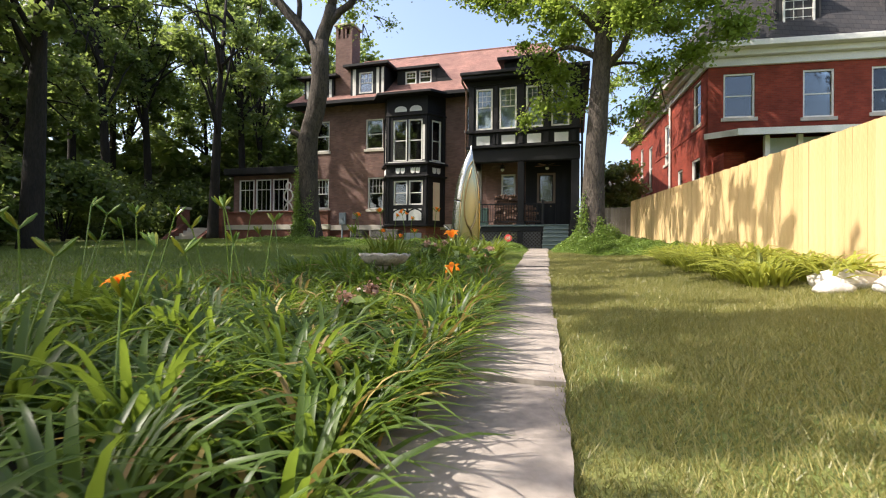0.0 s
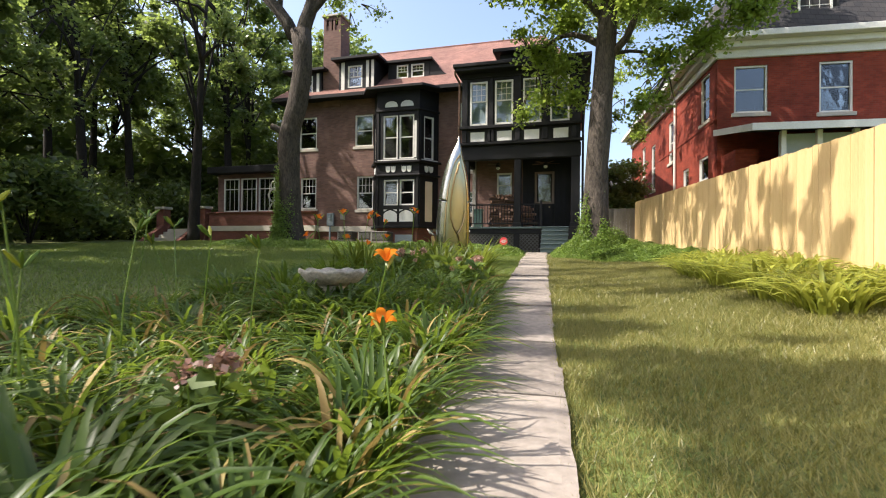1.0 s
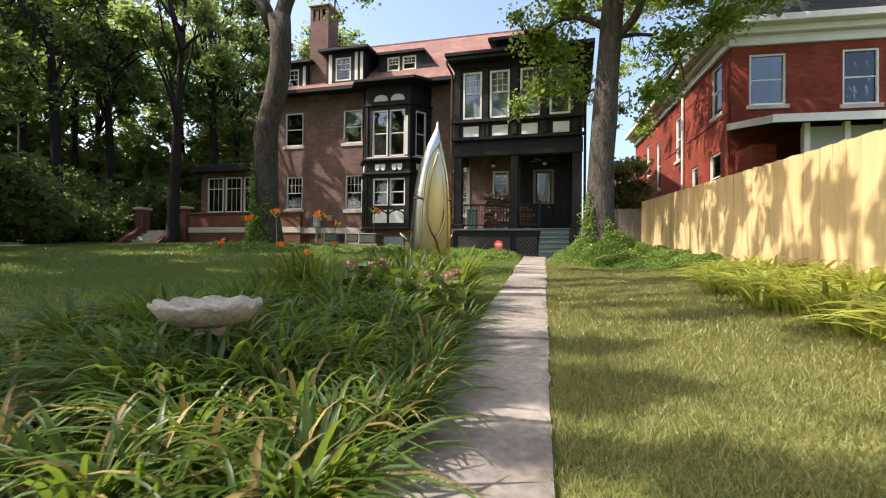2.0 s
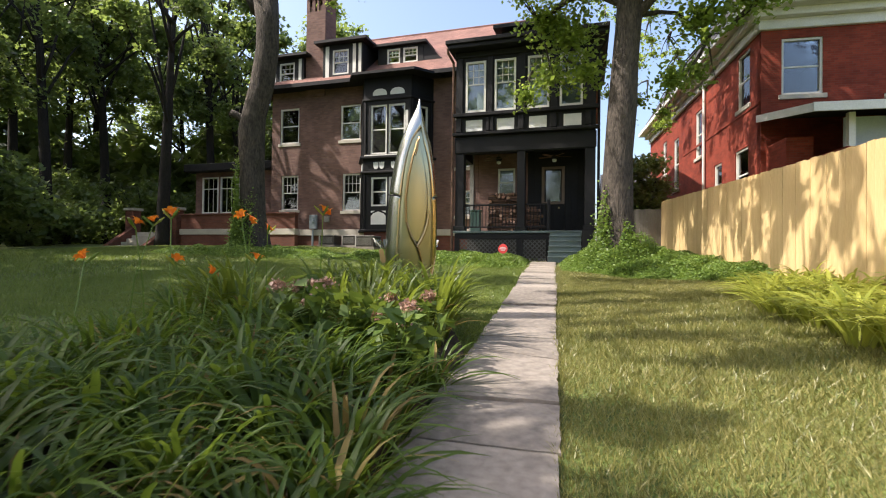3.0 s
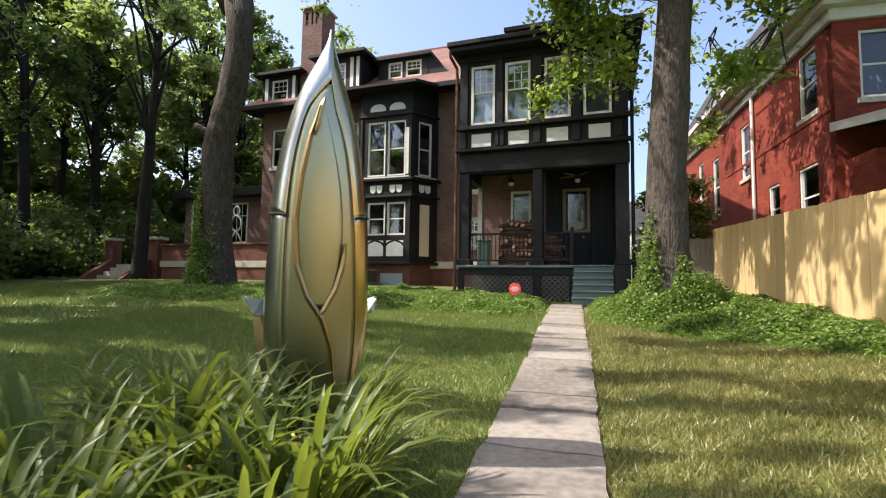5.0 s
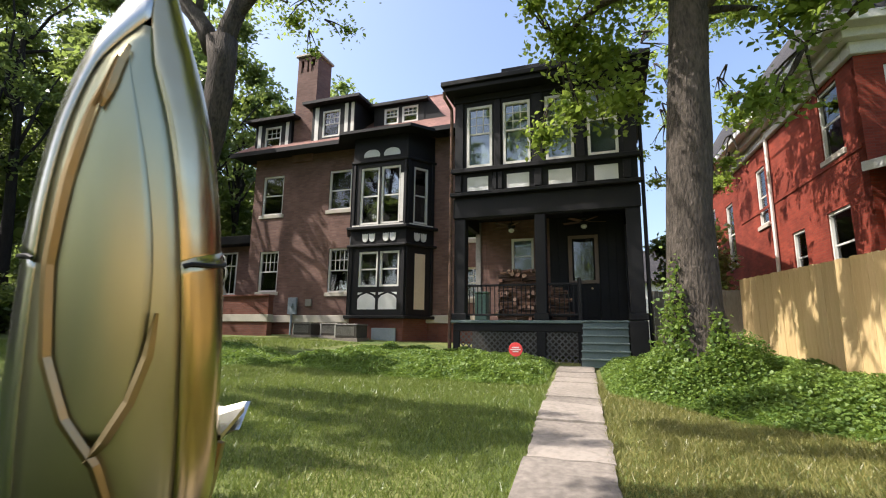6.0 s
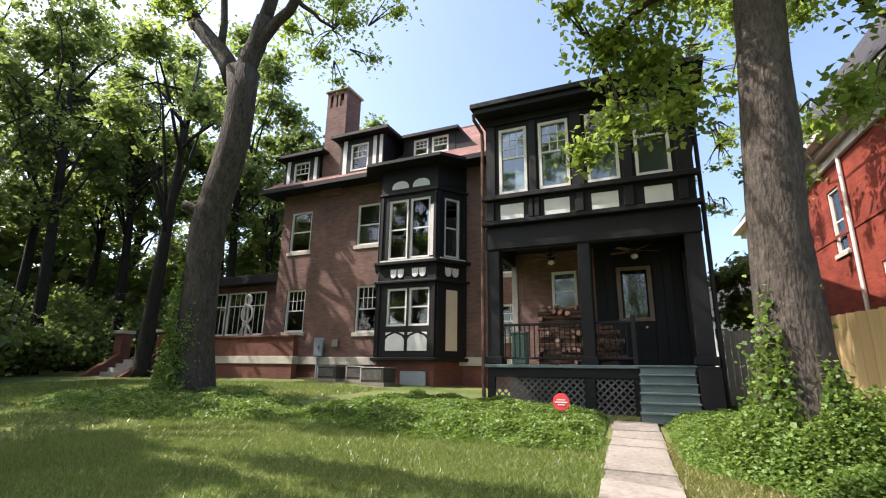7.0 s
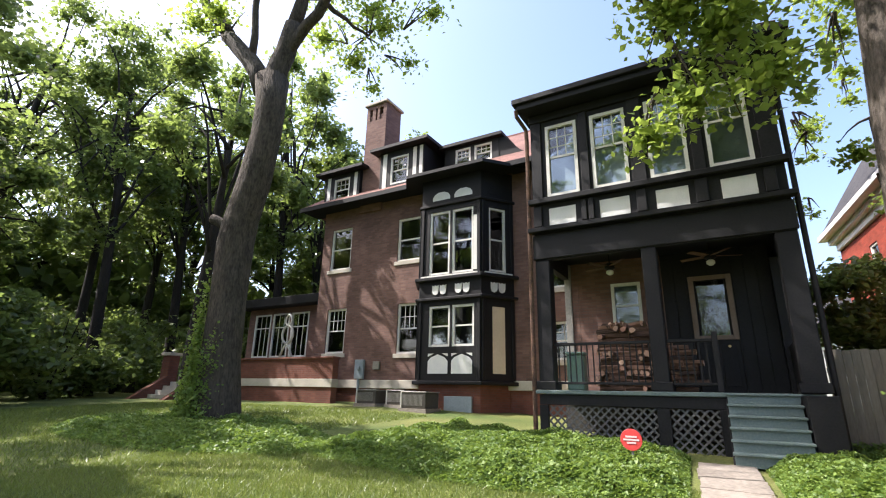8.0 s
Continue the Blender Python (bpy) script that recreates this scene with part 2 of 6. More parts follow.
STONE = surface("limestone", (0.38, 0.34, 0.28), (0.55, 0.5, 0.42), 2, 40, 0.85)
SHINGLE = shingle_material("red_brown_shingle", ((0.2, 0.095, 0.075), (0.27, 0.14, 0.11)))
SLATE = shingle_material("dark_shingle", ((0.03, 0.03, 0.033), (0.05, 0.045, 0.045)))
GLASS = glass_material("window_glass")
BLIND = surface("pale_blind", (0.45, 0.52, 0.55), (0.6, 0.66, 0.68), 2, 30, 0.8, bump=0)
# dark colour stands in for the shade in unlit rooms and under the deck
UNLIT_DARK = surface("painted_unlit_dark", (0.04, 0.035, 0.03), (0.07, 0.06, 0.05), 1, 10, 0.9, bump=0)
CONCRETE = surface("path_concrete", (0.16, 0.137, 0.115), (0.34, 0.293, 0.247), 1.4, 16, 0.88, bump=0.3, per_object=0.22)
CEDAR = surface("new_cedar_board", (0.5, 0.345, 0.155), (0.66, 0.49, 0.255), 1.5, 18, 0.65, bump=0.1, stretch=(6, 6, 0.5), per_object=0.14)
CEDAR_OLD = surface("grey_old_board", (0.13, 0.11, 0.085), (0.22, 0.19, 0.15), 1.5, 18, 0.8, bump=0.15, stretch=(6, 6, 0.5), per_object=0.2)
BARK = surface("maple_bark", (0.02, 0.016, 0.012), (0.12, 0.098, 0.078), 3.0, 11, 0.95, bump=1.0, stretch=(2.6, 2.6, 0.75), deep=0.06)
BARK_DARK = surface("dark_bark", (0.01, 0.008, 0.007), (0.034, 0.028, 0.023), 2.5, 12, 0.95, bump=0.7, stretch=(3, 3, 0.6))
LEAF = foliage("maple_leaf", (0.06, 0.11, 0.018), (0.2, 0.27, 0.055), (0.42, 0.54, 0.09), amount=0.5)
LEAF_DARK = foliage("wood_leaf", (0.035, 0.052, 0.022), (0.16, 0.2, 0.085), (0.33, 0.43, 0.1), gloss=0.3, amount=0.45)
IVY = foliage("ivy_leaf", (0.045, 0.1, 0.02), (0.22, 0.31, 0.07), (0.3, 0.42, 0.07), gloss=0.5, amount=0.32, scale=1.5)
LILY = foliage("daylily_blade", (0.014, 0.038, 0.006), (0.105, 0.165, 0.026), (0.26, 0.36, 0.04), gloss=0.42, amount=0.34, scale=1.6)
LILY_BROAD = foliage("broad_perennial_leaf", (0.03, 0.065, 0.012), (0.14, 0.2, 0.04), (0.25, 0.34, 0.05), gloss=0.5, amount=0.25, scale=1.5)
LILY_WARM = foliage("warm_daylily_blade", (0.025, 0.052, 0.008), (0.165, 0.205, 0.036), (0.3, 0.37, 0.045), gloss=0.42, amount=0.34, scale=1.6)
LILY_DRY = foliage("dry_daylily_blade", (0.12, 0.07, 0.02), (0.4, 0.31, 0.1), (0.35, 0.25, 0.08), gloss=0.6, amount=0.25, scale=1.6)
LILY_PALE = foliage("pale_lily_blade", (0.1, 0.14, 0.018), (0.44, 0.45, 0.08), (0.5, 0.52, 0.09), amount=0.4)
LAWN = foliage("lawn_blade", (0.08, 0.1, 0.02), (0.36, 0.32, 0.12), (0.33, 0.33, 0.085), amount=0.3, scale=0.9)
LAWN_GREEN = foliage("green_lawn_blade", (0.07, 0.12, 0.022), (0.24, 0.285, 0.075), (0.28, 0.34, 0.065), amount=0.3, scale=0.9)
ORANGE = foliage("orange_petal", (0.75, 0.14, 0.01), (0.95, 0.3, 0.03), (0.9, 0.3, 0.03), amount=0.35)
PINK = foliage("faded_pink_petal", (0.28, 0.15, 0.12), (0.48, 0.32, 0.24), (0.5, 0.3, 0.2), amount=0.3)
STALK = foliage("green_stalk", (0.08, 0.15, 0.02), (0.16, 0.24, 0.04), (0.2, 0.3, 0.04), amount=0.2)
SOIL = surface("garden_soil", (0.035, 0.026, 0.018), (0.085, 0.062, 0.04), 4, 50, 0.95, bump=0.6)
BRASS = surface("bronze_strap", (0.3, 0.21, 0.1), (0.48, 0.37, 0.2), 1.5, 6, 0.38, metal=1.0, bump=0, stretch=(1, 1, 0.3))
STEEL = surface("brushed_steel", (0.46, 0.46, 0.42), (0.58, 0.58, 0.53), 1.5, 8, 0.26, metal=1.0, bump=0, stretch=(1, 1, 0.3))
# steel tinted gold: the yellow fence's reflection is put into the colour
GOLD_REFLECTION = surface("steel_painted_gold_reflection", (0.5, 0.38, 0.18), (0.62, 0.54, 0.36), 0.9, 3, 0.22, metal=1.0, bump=0, stretch=(0.5, 0.5, 1.6))
STAIR_PAINT = surface("grey_green_paint", (0.1, 0.14, 0.135), (0.17, 0.215, 0.205), 2, 30, 0.55, bump=0.1)
AC_METAL = surface("grey_sheet_metal", (0.2, 0.19, 0.17), (0.32, 0.3, 0.27), 2, 20, 0.5, metal=0.3, bump=0.05)
BOX_METAL = surface("blue_grey_box_paint", (0.2, 0.24, 0.26), (0.28, 0.32, 0.34), 2, 20, 0.5, bump=0.03)
LOG_BARK = surface("firewood_bark", (0.06, 0.035, 0.025), (0.2, 0.11, 0.07), 5, 30, 0.9, bump=0.4, per_object=0.4)
LOG_END = surface("split_wood", (0.3, 0.13, 0.08), (0.66, 0.44, 0.32), 5, 40, 0.8, bump=0.2, per_object=0.3)
SIGN_RED = surface("red_sign_enamel", (0.62, 0.05, 0.05), (0.72, 0.08, 0.075), 3, 30, 0.35, bump=0)
SATIN = surface("satin_pale_metal", (0.4, 0.385, 0.24), (0.5, 0.485, 0.32), 1.2, 4, 0.36, metal=1.0, bump=0, stretch=(1, 1, 0.4))
TAN = surface("tan_frame_paint", (0.16, 0.11, 0.08), (0.24, 0.17, 0.12), 2, 25, 0.6, bump=0.05)
# lighter copy of the black paint; sun on the strips is in the colour
LATTICE = surface("sunlit_black_paint", (0.07, 0.068, 0.066), (0.16, 0.155, 0.15), 2, 30, 0.6, bump=0.1)
AC_DARK = surface("brown_grey_sheet_metal", (0.05, 0.043, 0.037), (0.1, 0.088, 0.076), 2, 25, 0.5, metal=0.2, bump=0.05)
# pale metal of the ornament, and the painted sunlit edge of the air conditioners
PANEL_PALE = surface("pale_metal_and_lit_edge", (0.35, 0.33, 0.3), (0.5, 0.48, 0.44), 2, 25, 0.5, bump=0.03)
BIN_GREEN = surface("pale_green_plastic", (0.16, 0.26, 0.2), (0.24, 0.35, 0.28), 2, 20, 0.5, bump=0.02)
SIGN_PALE = surface("pale_sign_ink", (0.7, 0.5, 0.5), (0.8, 0.62, 0.6), 3, 30, 0.4, bump=0)
BATH_STONE = surface("mossy_cast_stone", (0.2, 0.19, 0.15), (0.5, 0.46, 0.38), 5, 35, 0.9, bump=0.5)
ROCK = surface("pale_rock", (0.4, 0.37, 0.32), (0.62, 0.58, 0.52), 3, 25, 0.9, bump=0.5)


def ground_material():
    m, n, l, b = node_material("lawn_ground")
    tc = n.new("ShaderNodeTexCoord")
    a, f = n.new("ShaderNodeTexNoise"), n.new("ShaderNodeTexNoise")
    a.inputs["Scale"].default_value, a.inputs["Detail"].default_value = 0.55, 5
    f.inputs["Scale"].default_value, f.inputs["Detail"].default_value = 26, 6
    l.new(tc.outputs["Object"], a.inputs["Vector"])
    l.new(tc.outputs["Object"], f.inputs["Vector"])
    r1 = ramp_of(n, [(0.35, (0.075, 0.115, 0.02)), (0.65, (0.17, 0.18, 0.05))])
    r2 = ramp_of(n, [(0.3, (0.55, 0.55, 0.5)), (0.7, (1.3, 1.3, 1.2))])
    l.new(a.outputs["Fac"], r1.inputs["Fac"])
    l.new(f.outputs["Fac"], r2.inputs["Fac"])
    mul = n.new("ShaderNodeMix")
    mul.data_type, mul.blend_type = 'RGBA', 'MULTIPLY'
    mul.inputs["Factor"].default_value = 1.0
    l.new(r1.outputs["Color"], mul.inputs["A"])
    l.new(r2.outputs["Color"], mul.inputs["B"])
    l.new(mul.outputs["Result"], b.inputs["Base Color"])
    b.inputs["Roughness"].default_value = 0.95
    bp = n.new("ShaderNodeBump")
    bp.inputs["Strength"].default_value, bp.inputs["Distance"].default_value = 0.8, 0.03
    l.new(f.outputs["Fac"], bp.inputs["Height"])
    l.new(bp.outputs["Normal"], b.inputs["Normal"])
    return m


GROUND = ground_material()

# ---- ground ----
def axis_steps(near0, near1, step, far0, far1):
    out = list(np.arange(near0, near1 + step / 2, step))
    lo, hi, s = [], [], step
    v = near0
    while v > far0:
        s *= 1.5
        v -= s
        lo.append(v)
    s, v = step, near1
    while v < far1:
        s *= 1.5
        v += s
        hi.append(v)
    return lo[::-1] + out + hi


gx, gy = axis_steps(-26, 10, 0.4, -900, 900), axis_steps(-6, 30, 0.4, -900, 900)
gv = [(x, y, ground_z(x, y) + 0.018 * noise.noise((x * 0.8, y * 0.8, 0))) for y in gy for x in gx]
gf = [(j * len(gx) + i, j * len(gx) + i + 1, (j + 1) * len(gx) + i + 1, (j + 1) * len(gx) + i) for j in range(len(gy) - 1) for i in range(len(gx) - 1)]
ground = new("ground", fast_mesh("ground", gv, gf, GROUND, True))
tagged(ground, "sloping lawn ground of mown green and dry yellow grass", "ground", kind="structure")

# ---- windows ----
def sash_window(parent, x0, x1, z0, z1, y, name="window", split=0.5, upper=(2, 2), lower=(1, 1), sill=True, blind=0.0, trim=WHITE, depth=0.12, turn=None, stone=True):
    """A sash window in a wall that faces -y, its casing at plane y; turn carries it to another wall."""
    made = []
    w = 0.075
    bm = boxes((x0, x1, y, y + depth, z1 - w, z1), (x0, x1, y, y + depth, z0, z0 + w), (x0, x0 + w, y, y + depth, z0 + w, z1 - w), (x1 - w, x1, y, y + depth, z0 + w, z1 - w))
    zm = z0 + (z1 - z0) * split
    box(bm, x0 + w, x1 - w, y + 0.05, y + 0.1, zm - 0.025, zm + 0.025)
    win = part(name, bm, trim, parent)
    made.append(win)
    bm = bmesh.new()
    for (nx, nz), (a, b) in ((upper, (zm + 0.025, z1 - w)), (lower, (z0 + w, zm - 0.025))):
        for k in range(1, nx):
            x = x0 + w + (x1 - x0 - 2 * w) * k / nx
            box(bm, x - 0.011, x + 0.011, y + 0.055, y + 0.085, a, b)
        for k in range(1, nz):
            z = a + (b - a) * k / nz
            box(bm, x0 + w, x1 - w, y + 0.058, y + 0.082, z - 0.011, z + 0.011)
    if len(bm.verts):
        made.append(part("glazing_bar", bm, trim, win))
    else:
        bm.free()
    for a, b, o in ((zm + 0.02, z1 - w, 0.066), (z0 + w, zm - 0.02, 0.074)):
        p = part("pane", boxes((x0 + w - 0.01, x1 - w + 0.01, y + o, y + o + 0.004, a, b)), GLASS, win)
        p.visible_shadow = False
        made.append(p)
    if blind:
        zb = z1 - w - (z1 - z0 - 2 * w) * blind
        made.append(part("blind", boxes((x0 + w - 0.01, x1 - w + 0.01, y + depth + 0.02, y + depth + 0.03, zb, z1 - w)), BLIND, win, "pale roller blind"))
    if sill:
        made.append(part("sill", boxes((x0 - 0.1, x1 + 0.1, y - 0.1, y + depth, z0 - 0.16, z0 - 0.004), bevel=0.01), STONE if stone else trim, win))
    if turn is not None:
        off = world_origin(parent)
        mat = Matrix.Translation(-off) @ turn @ Matrix.Translation(off)
        for ob in made:
            ob.data.transform(mat)
    return win


# ---- main house ----
HX, HY = -9.0, 26.87
house = thing("house", -8.0, 28.0, 1.25, "brown brick three-storey house with black half-timbered bay and porch", "house")
WALL_WINS = [(-14.98, -13.95, 3.7, 5.52), (-11.36, -10.35, 3.62, 5.51), (-15.1, -13.95, 7.22, 9.08), (-11.52, -10.4, 7.22, 9.02), (-5.35, -4.55, 8.0, 9.3), (-5.35, -4.55, 5.6, 6.9), (-5.35, -4.5, 3.3, 4.5)]
bm = bmesh.new()
cells(bm, -15.6, 0.82, 2.67, 10.0, HY, HY + 0.32, WALL_WINS)
part("front_wall", bm, BRICK, house)
part("basement_wall", boxes((-15.55, 0.82, HY + 0.03, HY + 0.3, 0.9, 2.36)), BRICK_LOW, house)
part("stone_band", boxes((-15.65, 0.84, HY - 0.07, HY + 0.3, 2.362, 2.668), bevel=0.015), STONE, house)
part("side_wall", boxes((-15.6, -15.28, HY + 0.322, 37.0, 0.9, 10.0)), BRICK, house)
part("side_wall", boxes((0.52, 0.82, HY + 0.322, 37.0, 0.9, 10.0)), BRICK, house)
part("back_wall", boxes((-15.6, 0.82, 37.002, 37.3, 0.9, 10.0)), BRICK, house)
# added floors and wall, coloured dark as rooms without light
part("inner_floor", boxes((-15.27, 0.5, HY + 0.33, 36.9, 2.4, 2.6)), UNLIT_DARK, house)
part("inner_floor", boxes((-15.27, 0.5, HY + 0.33, 36.9, 6.0, 6.3)), UNLIT_DARK, house)
part("inner_wall", boxes((-15.27, 0.5, 31.0, 31.2, 2.6, 10.0)), UNLIT_DARK, house)
for i, (x0, x1, z0, z1) in enumerate(WALL_WINS):
    up = (4, 2) if i < 2 else ((1, 1) if i < 4 else (2, 2))
    sash_window(house, x0, x1, z0, z1, HY + 0.05, upper=up, blind=(0.0, 0.0, 0.42, 0.42, 0.3, 0.3, 0)[i])
# eave: soffit board with fascia and gutter
part("eave", boxes((-16.4, -10.3, 26.15, 27.2, 9.93, 10.03), (-16.45, -10.3, 26.05, 26.15, 9.88, 10.08), bevel=0.008), BLACK, house)
part("eave", boxes((-6.5, 1.0, 26.15, 27.2, 9.93, 10.03), (-6.5, 1.0, 26.05, 26.15, 9.88, 10.08), bevel=0.008), BLACK, house)
# hipped main roof
EX0, EX1, EY0, EY1, EZ, RZ = -16.5, 1.2, 26.1, 37.6, 10.06, 14.58
RY = (EY0 + EY1) / 2
bm = bmesh.new()
v = [bm.verts.new(p) for p in ((EX0, EY0, EZ), (EX1, EY0, EZ), (EX1, EY1, EZ), (EX0, EY1, EZ), (-14.0, RY, RZ), (-1.2, RY, RZ))]
for q in ((0, 1, 5, 4), (1, 2, 5), (2, 3, 4, 5), (3, 0, 4), (3, 2, 1, 0)):
    bm.faces.new([v[i] for i in q])
part("roof", bm, SHINGLE, house)
part("ridge_cap", tube_bm([(-14.0, RY, RZ + 0.01), (-1.2, RY, RZ + 0.01)], 0.07, 6), SHINGLE, house)
# chimney with slotted top
chimney = part("chimney", boxes((-13.52, -12.42, 26.75, 27.85, 9.6, 14.0)), BRICK, house, "tall brown brick chimney with slotted top")
for row in ((-13.52, -12.42, 26.75, 27.85, 14.622, 14.8), (-13.52, -13.35, 26.75, 27.85, 14.002, 14.62), (-13.2, -13.02, 26.75, 27.85, 14.002, 14.62), (-12.92, -12.8, 26.75, 27.85, 14.002, 14.62), (-12.6, -12.42, 26.75, 27.85, 14.002, 14.62), (-13.349, -13.201, 26.8, 27.6, 14.002, 14.3), (-12.799, -12.601, 26.8, 27.6, 14.002, 14.3)):
    part("chimney_pier", boxes(row), BRICK, chimney)
part("chimney_core", boxes((-13.3, -12.62, 27.61, 27.84, 14.002, 14.62)), BLACK, chimney)
part("chimney_cap", boxes((-13.62, -12.32, 26.65, 27.95, 14.802, 14.92), bevel=0.02), STONE, chimney)


def dormer(x0, x1, y, z0, z1, wins, roof_over=0.35, roof_rise=0.15, depth=4.0, posts=()):
    d = part("dormer", boxes((x0, x0 + 0.12, y + 0.1, y + depth, z0, z1)), BLACK, house, "dormer with black boards and white window")
    part("dormer_cheek", boxes((x1 - 0.12, x1, y + 0.1, y + depth, z0, z1)), BLACK, d)
    bm = bmesh.new()
    cells(bm, x0, x1, z0, z1, y, y + 0.1, wins)
    part("dormer_front", bm, BLACK, d)
    part("dormer_back", boxes((x0 + 0.13, x1 - 0.13, y + 1.2, y + 1.25, z0, z1)), UNLIT_DARK, d)
    bm = bmesh.new()
    poly_solid(bm, [(x0 - roof_over, y - roof_over, z1), (x1 + roof_over, y - roof_over, z1), (x1 + roof_over, y + depth, z1 + roof_rise), (x0 - roof_over, y + depth, z1 + roof_rise)], (0, 0, 0.13))
    part("dormer_roof", bm, BLACK, d)
    for p0, p1 in posts:
        part("stucco_strip", boxes((p0, p1, y - 0.015, y + 0.002, z0 + 0.05, z1 - 0.08)), WHITE, d)
    for w in wins:
        off = sash_window(house, *w[:2], *w[2:], y + 0.01, name="dormer_window", upper=(3, 2), sill=False, depth=0.07)
    return d


dormer(-15.55, -13.55, 26.6, 10.1, 11.62, [(-15.0, -14.1, 10.32, 11.4)], posts=((-15.4, -15.22), (-13.85, -13.68)))
dormer(-12.4, -10.2, 26.55, 10.15, 12.05, [(-11.85, -10.95, 10.5, 11.75)], posts=((-12.25, -12.05), (-10.72, -10.55), (-10.4, -10.25)))
low_dormer = dormer(-9.75, -7.3, 27.45, 10.9, 12.0, [(-9.24, -8.54, 11.12, 11.88), (-8.37, -7.6, 11.12, 11.88)], roof_over=0.2, roof_rise=0.12, depth=3.0)
bm = bmesh.new()
poly_solid(bm, [(-7.298, 27.47, 10.9), (-5.9, 27.47, 10.9), (-6.45, 27.47, 11.25), (-7.05, 27.47, 11.95), (-7.298, 27.47, 12.0)], (0, 2.6, 0))
part("dormer_slope", bm, BLACK, low_dormer, "black sloped end of the dormer")

# ---- half-timbered bay ----
BY = 25.85
bay = part("bay", boxes((-9.62, -7.2, BY + 0.3, HY - 0.002, 8.9, 9.9)), BLACK, house, "black timber bay with white windows and stucco panels")
PL = [(-10.3, HY), (-9.72, BY), (-7.3, BY), (-6.55, HY)]


def face_turn(i):
    """Carries a face built from x = 0 along +x at y = 0 onto side i of the bay."""
    (ax, ay), (bx, by) = PL[i], PL[i + 1]
    return Matrix.Translation((ax, ay, 0)) @ Matrix.Rotation(math.atan2(by - ay, bx - ax), 4, 'Z'), math.hypot(bx - ax, by - ay)


def bay_part(name, i, rows, material, bevel=0.0, label=""):
    turn, _ = face_turn(i)
    bm = boxes(*rows, bevel=bevel)
    bmesh.ops.transform(bm, matrix=turn, verts=bm.verts)
    return part(name, bm, material, bay, label)


for i in range(3):
    turn, length = face_turn(i)
    if i == 1:
        holes = [(0.36, 1.2, 6.2, 8.55), (1.28, 2.12, 6.2, 8.55), (0.42, 1.25, 3.72, 5.1), (1.33, 2.16, 3.72, 5.1)]
    else:
        holes = [(length / 2 - 0.33, length / 2 + 0.33, 6.2, 8.5)]
    bm = bmesh.new()
    cells(bm, 0, length, 2.5, 9.9, 0, 0.14, holes)
    bmesh.ops.transform(bm, matrix=turn, verts=bm.verts)
    part("bay_wall", bm, BLACK, bay)
    for h in holes:
        sash_window(house, *h, 0.03, name="bay_window", upper=(1, 1), sill=False, depth=0.1, turn=turn, split=0.5)
    # ledges, corbels and posts
    for row in ((-0.12, length + 0.12, -0.16, 0, 5.98, 6.1), (-0.1, length + 0.1, -0.12, 0, 5.28, 5.38), (-0.1, length + 0.1, -0.14, 0, 2.5, 2.62), (-0.06, length + 0.06, -0.08, 0, 8.75, 8.85)):
        bay_part("ledge", i, [row], BLACK, 0.02)
    if i != 0:
        bay_part("sill_board", i, [(0.1, length - 0.1, -0.1, 0, 6.102, 6.16)], WHITE)
    for s in (0.02, length - 0.14):
        bay_part("post", i, [(s, s + 0.12, -0.05, 0, 2.64, 5.26)], BLACK, 0.012)
        bay_part("post", i, [(s, s + 0.12, -0.05, 0, 6.12, 8.74)], BLACK, 0.012)
    spots = (0.82, 1.72) if i == 1 else (length / 2,)
    for s in spots:
        for o in (-0.15, 0.15):
            bm = bmesh.new()
            sh = [(s + o + a, z) for a, z in ((-0.125, 5.83), (-0.125, 5.62), (-0.09, 5.52), (0.0, 5.48), (0.09, 5.52), (0.125, 5.62), (0.125, 5.83), (0.06, 5.79), (0.0, 5.83), (-0.06, 5.79))]
            poly_solid(bm, [(x, -0.03, z) for x, z in sh], (0, 0.035, 0))
            bmesh.ops.transform(bm, matrix=turn, verts=bm.verts)
            part("shield_panel", bm, STUCCO, bay, "small white shield-shaped panel")
        # arched stucco panel under the eave
        arch = [(s - 0.36, 9.0), (s + 0.36, 9.0), (s + 0.36, 9.12), (s + 0.28, 9.24), (s + 0.12, 9.31), (s - 0.12, 9.31), (s - 0.28, 9.24), (s - 0.36, 9.12)]
        bm = bmesh.new()
        poly_solid(bm, [(x, -0.012, z) for x, z in arch], (0, 0.02, 0))
        bmesh.ops.transform(bm, matrix=turn, verts=bm.verts)
        part("arched_panel", bm, STUCCO if i == 1 else BLACK, bay)
    if i == 1:
        for s in spots:
            bm = bmesh.new()
            c = [(s - 0.38, 2.85), (s + 0.38, 2.85), (s + 0.38, 3.25), (s + 0.27, 3.37), (s, 3.47), (s - 0.27, 3.37), (s - 0.38, 3.25)]
            poly_solid(bm, [(x, -0.014, z) for x, z in c], (0, 0.02, 0))
            bmesh.ops.transform(bm, matrix=turn, verts=bm.verts)
            part("tudor_panel", bm, STUCCO, bay)
            for sg in (-1, 1):
                bm = bmesh.new()
                poly_solid(bm, [(s + sg * 0.16, -0.014, 3.5), (s + sg * 0.38, -0.014, 3.5), (s + sg * 0.38, -0.014, 3.4)], (0, 0.02, 0))
                bmesh.ops.transform(bm, matrix=turn, verts=bm.verts)
                part("spandrel", bm, STUCCO, bay)
        bay_part("curtain_board", i, [(2.14, 2.32, -0.03, 0.0, 6.25, 8.2)], WHITE)
    if i == 2:
        bay_part("cream_board", i, [(length / 2 - 0.22, length / 2 + 0.24, -0.02, 0.0, 2.86, 5.0)], CREAM)
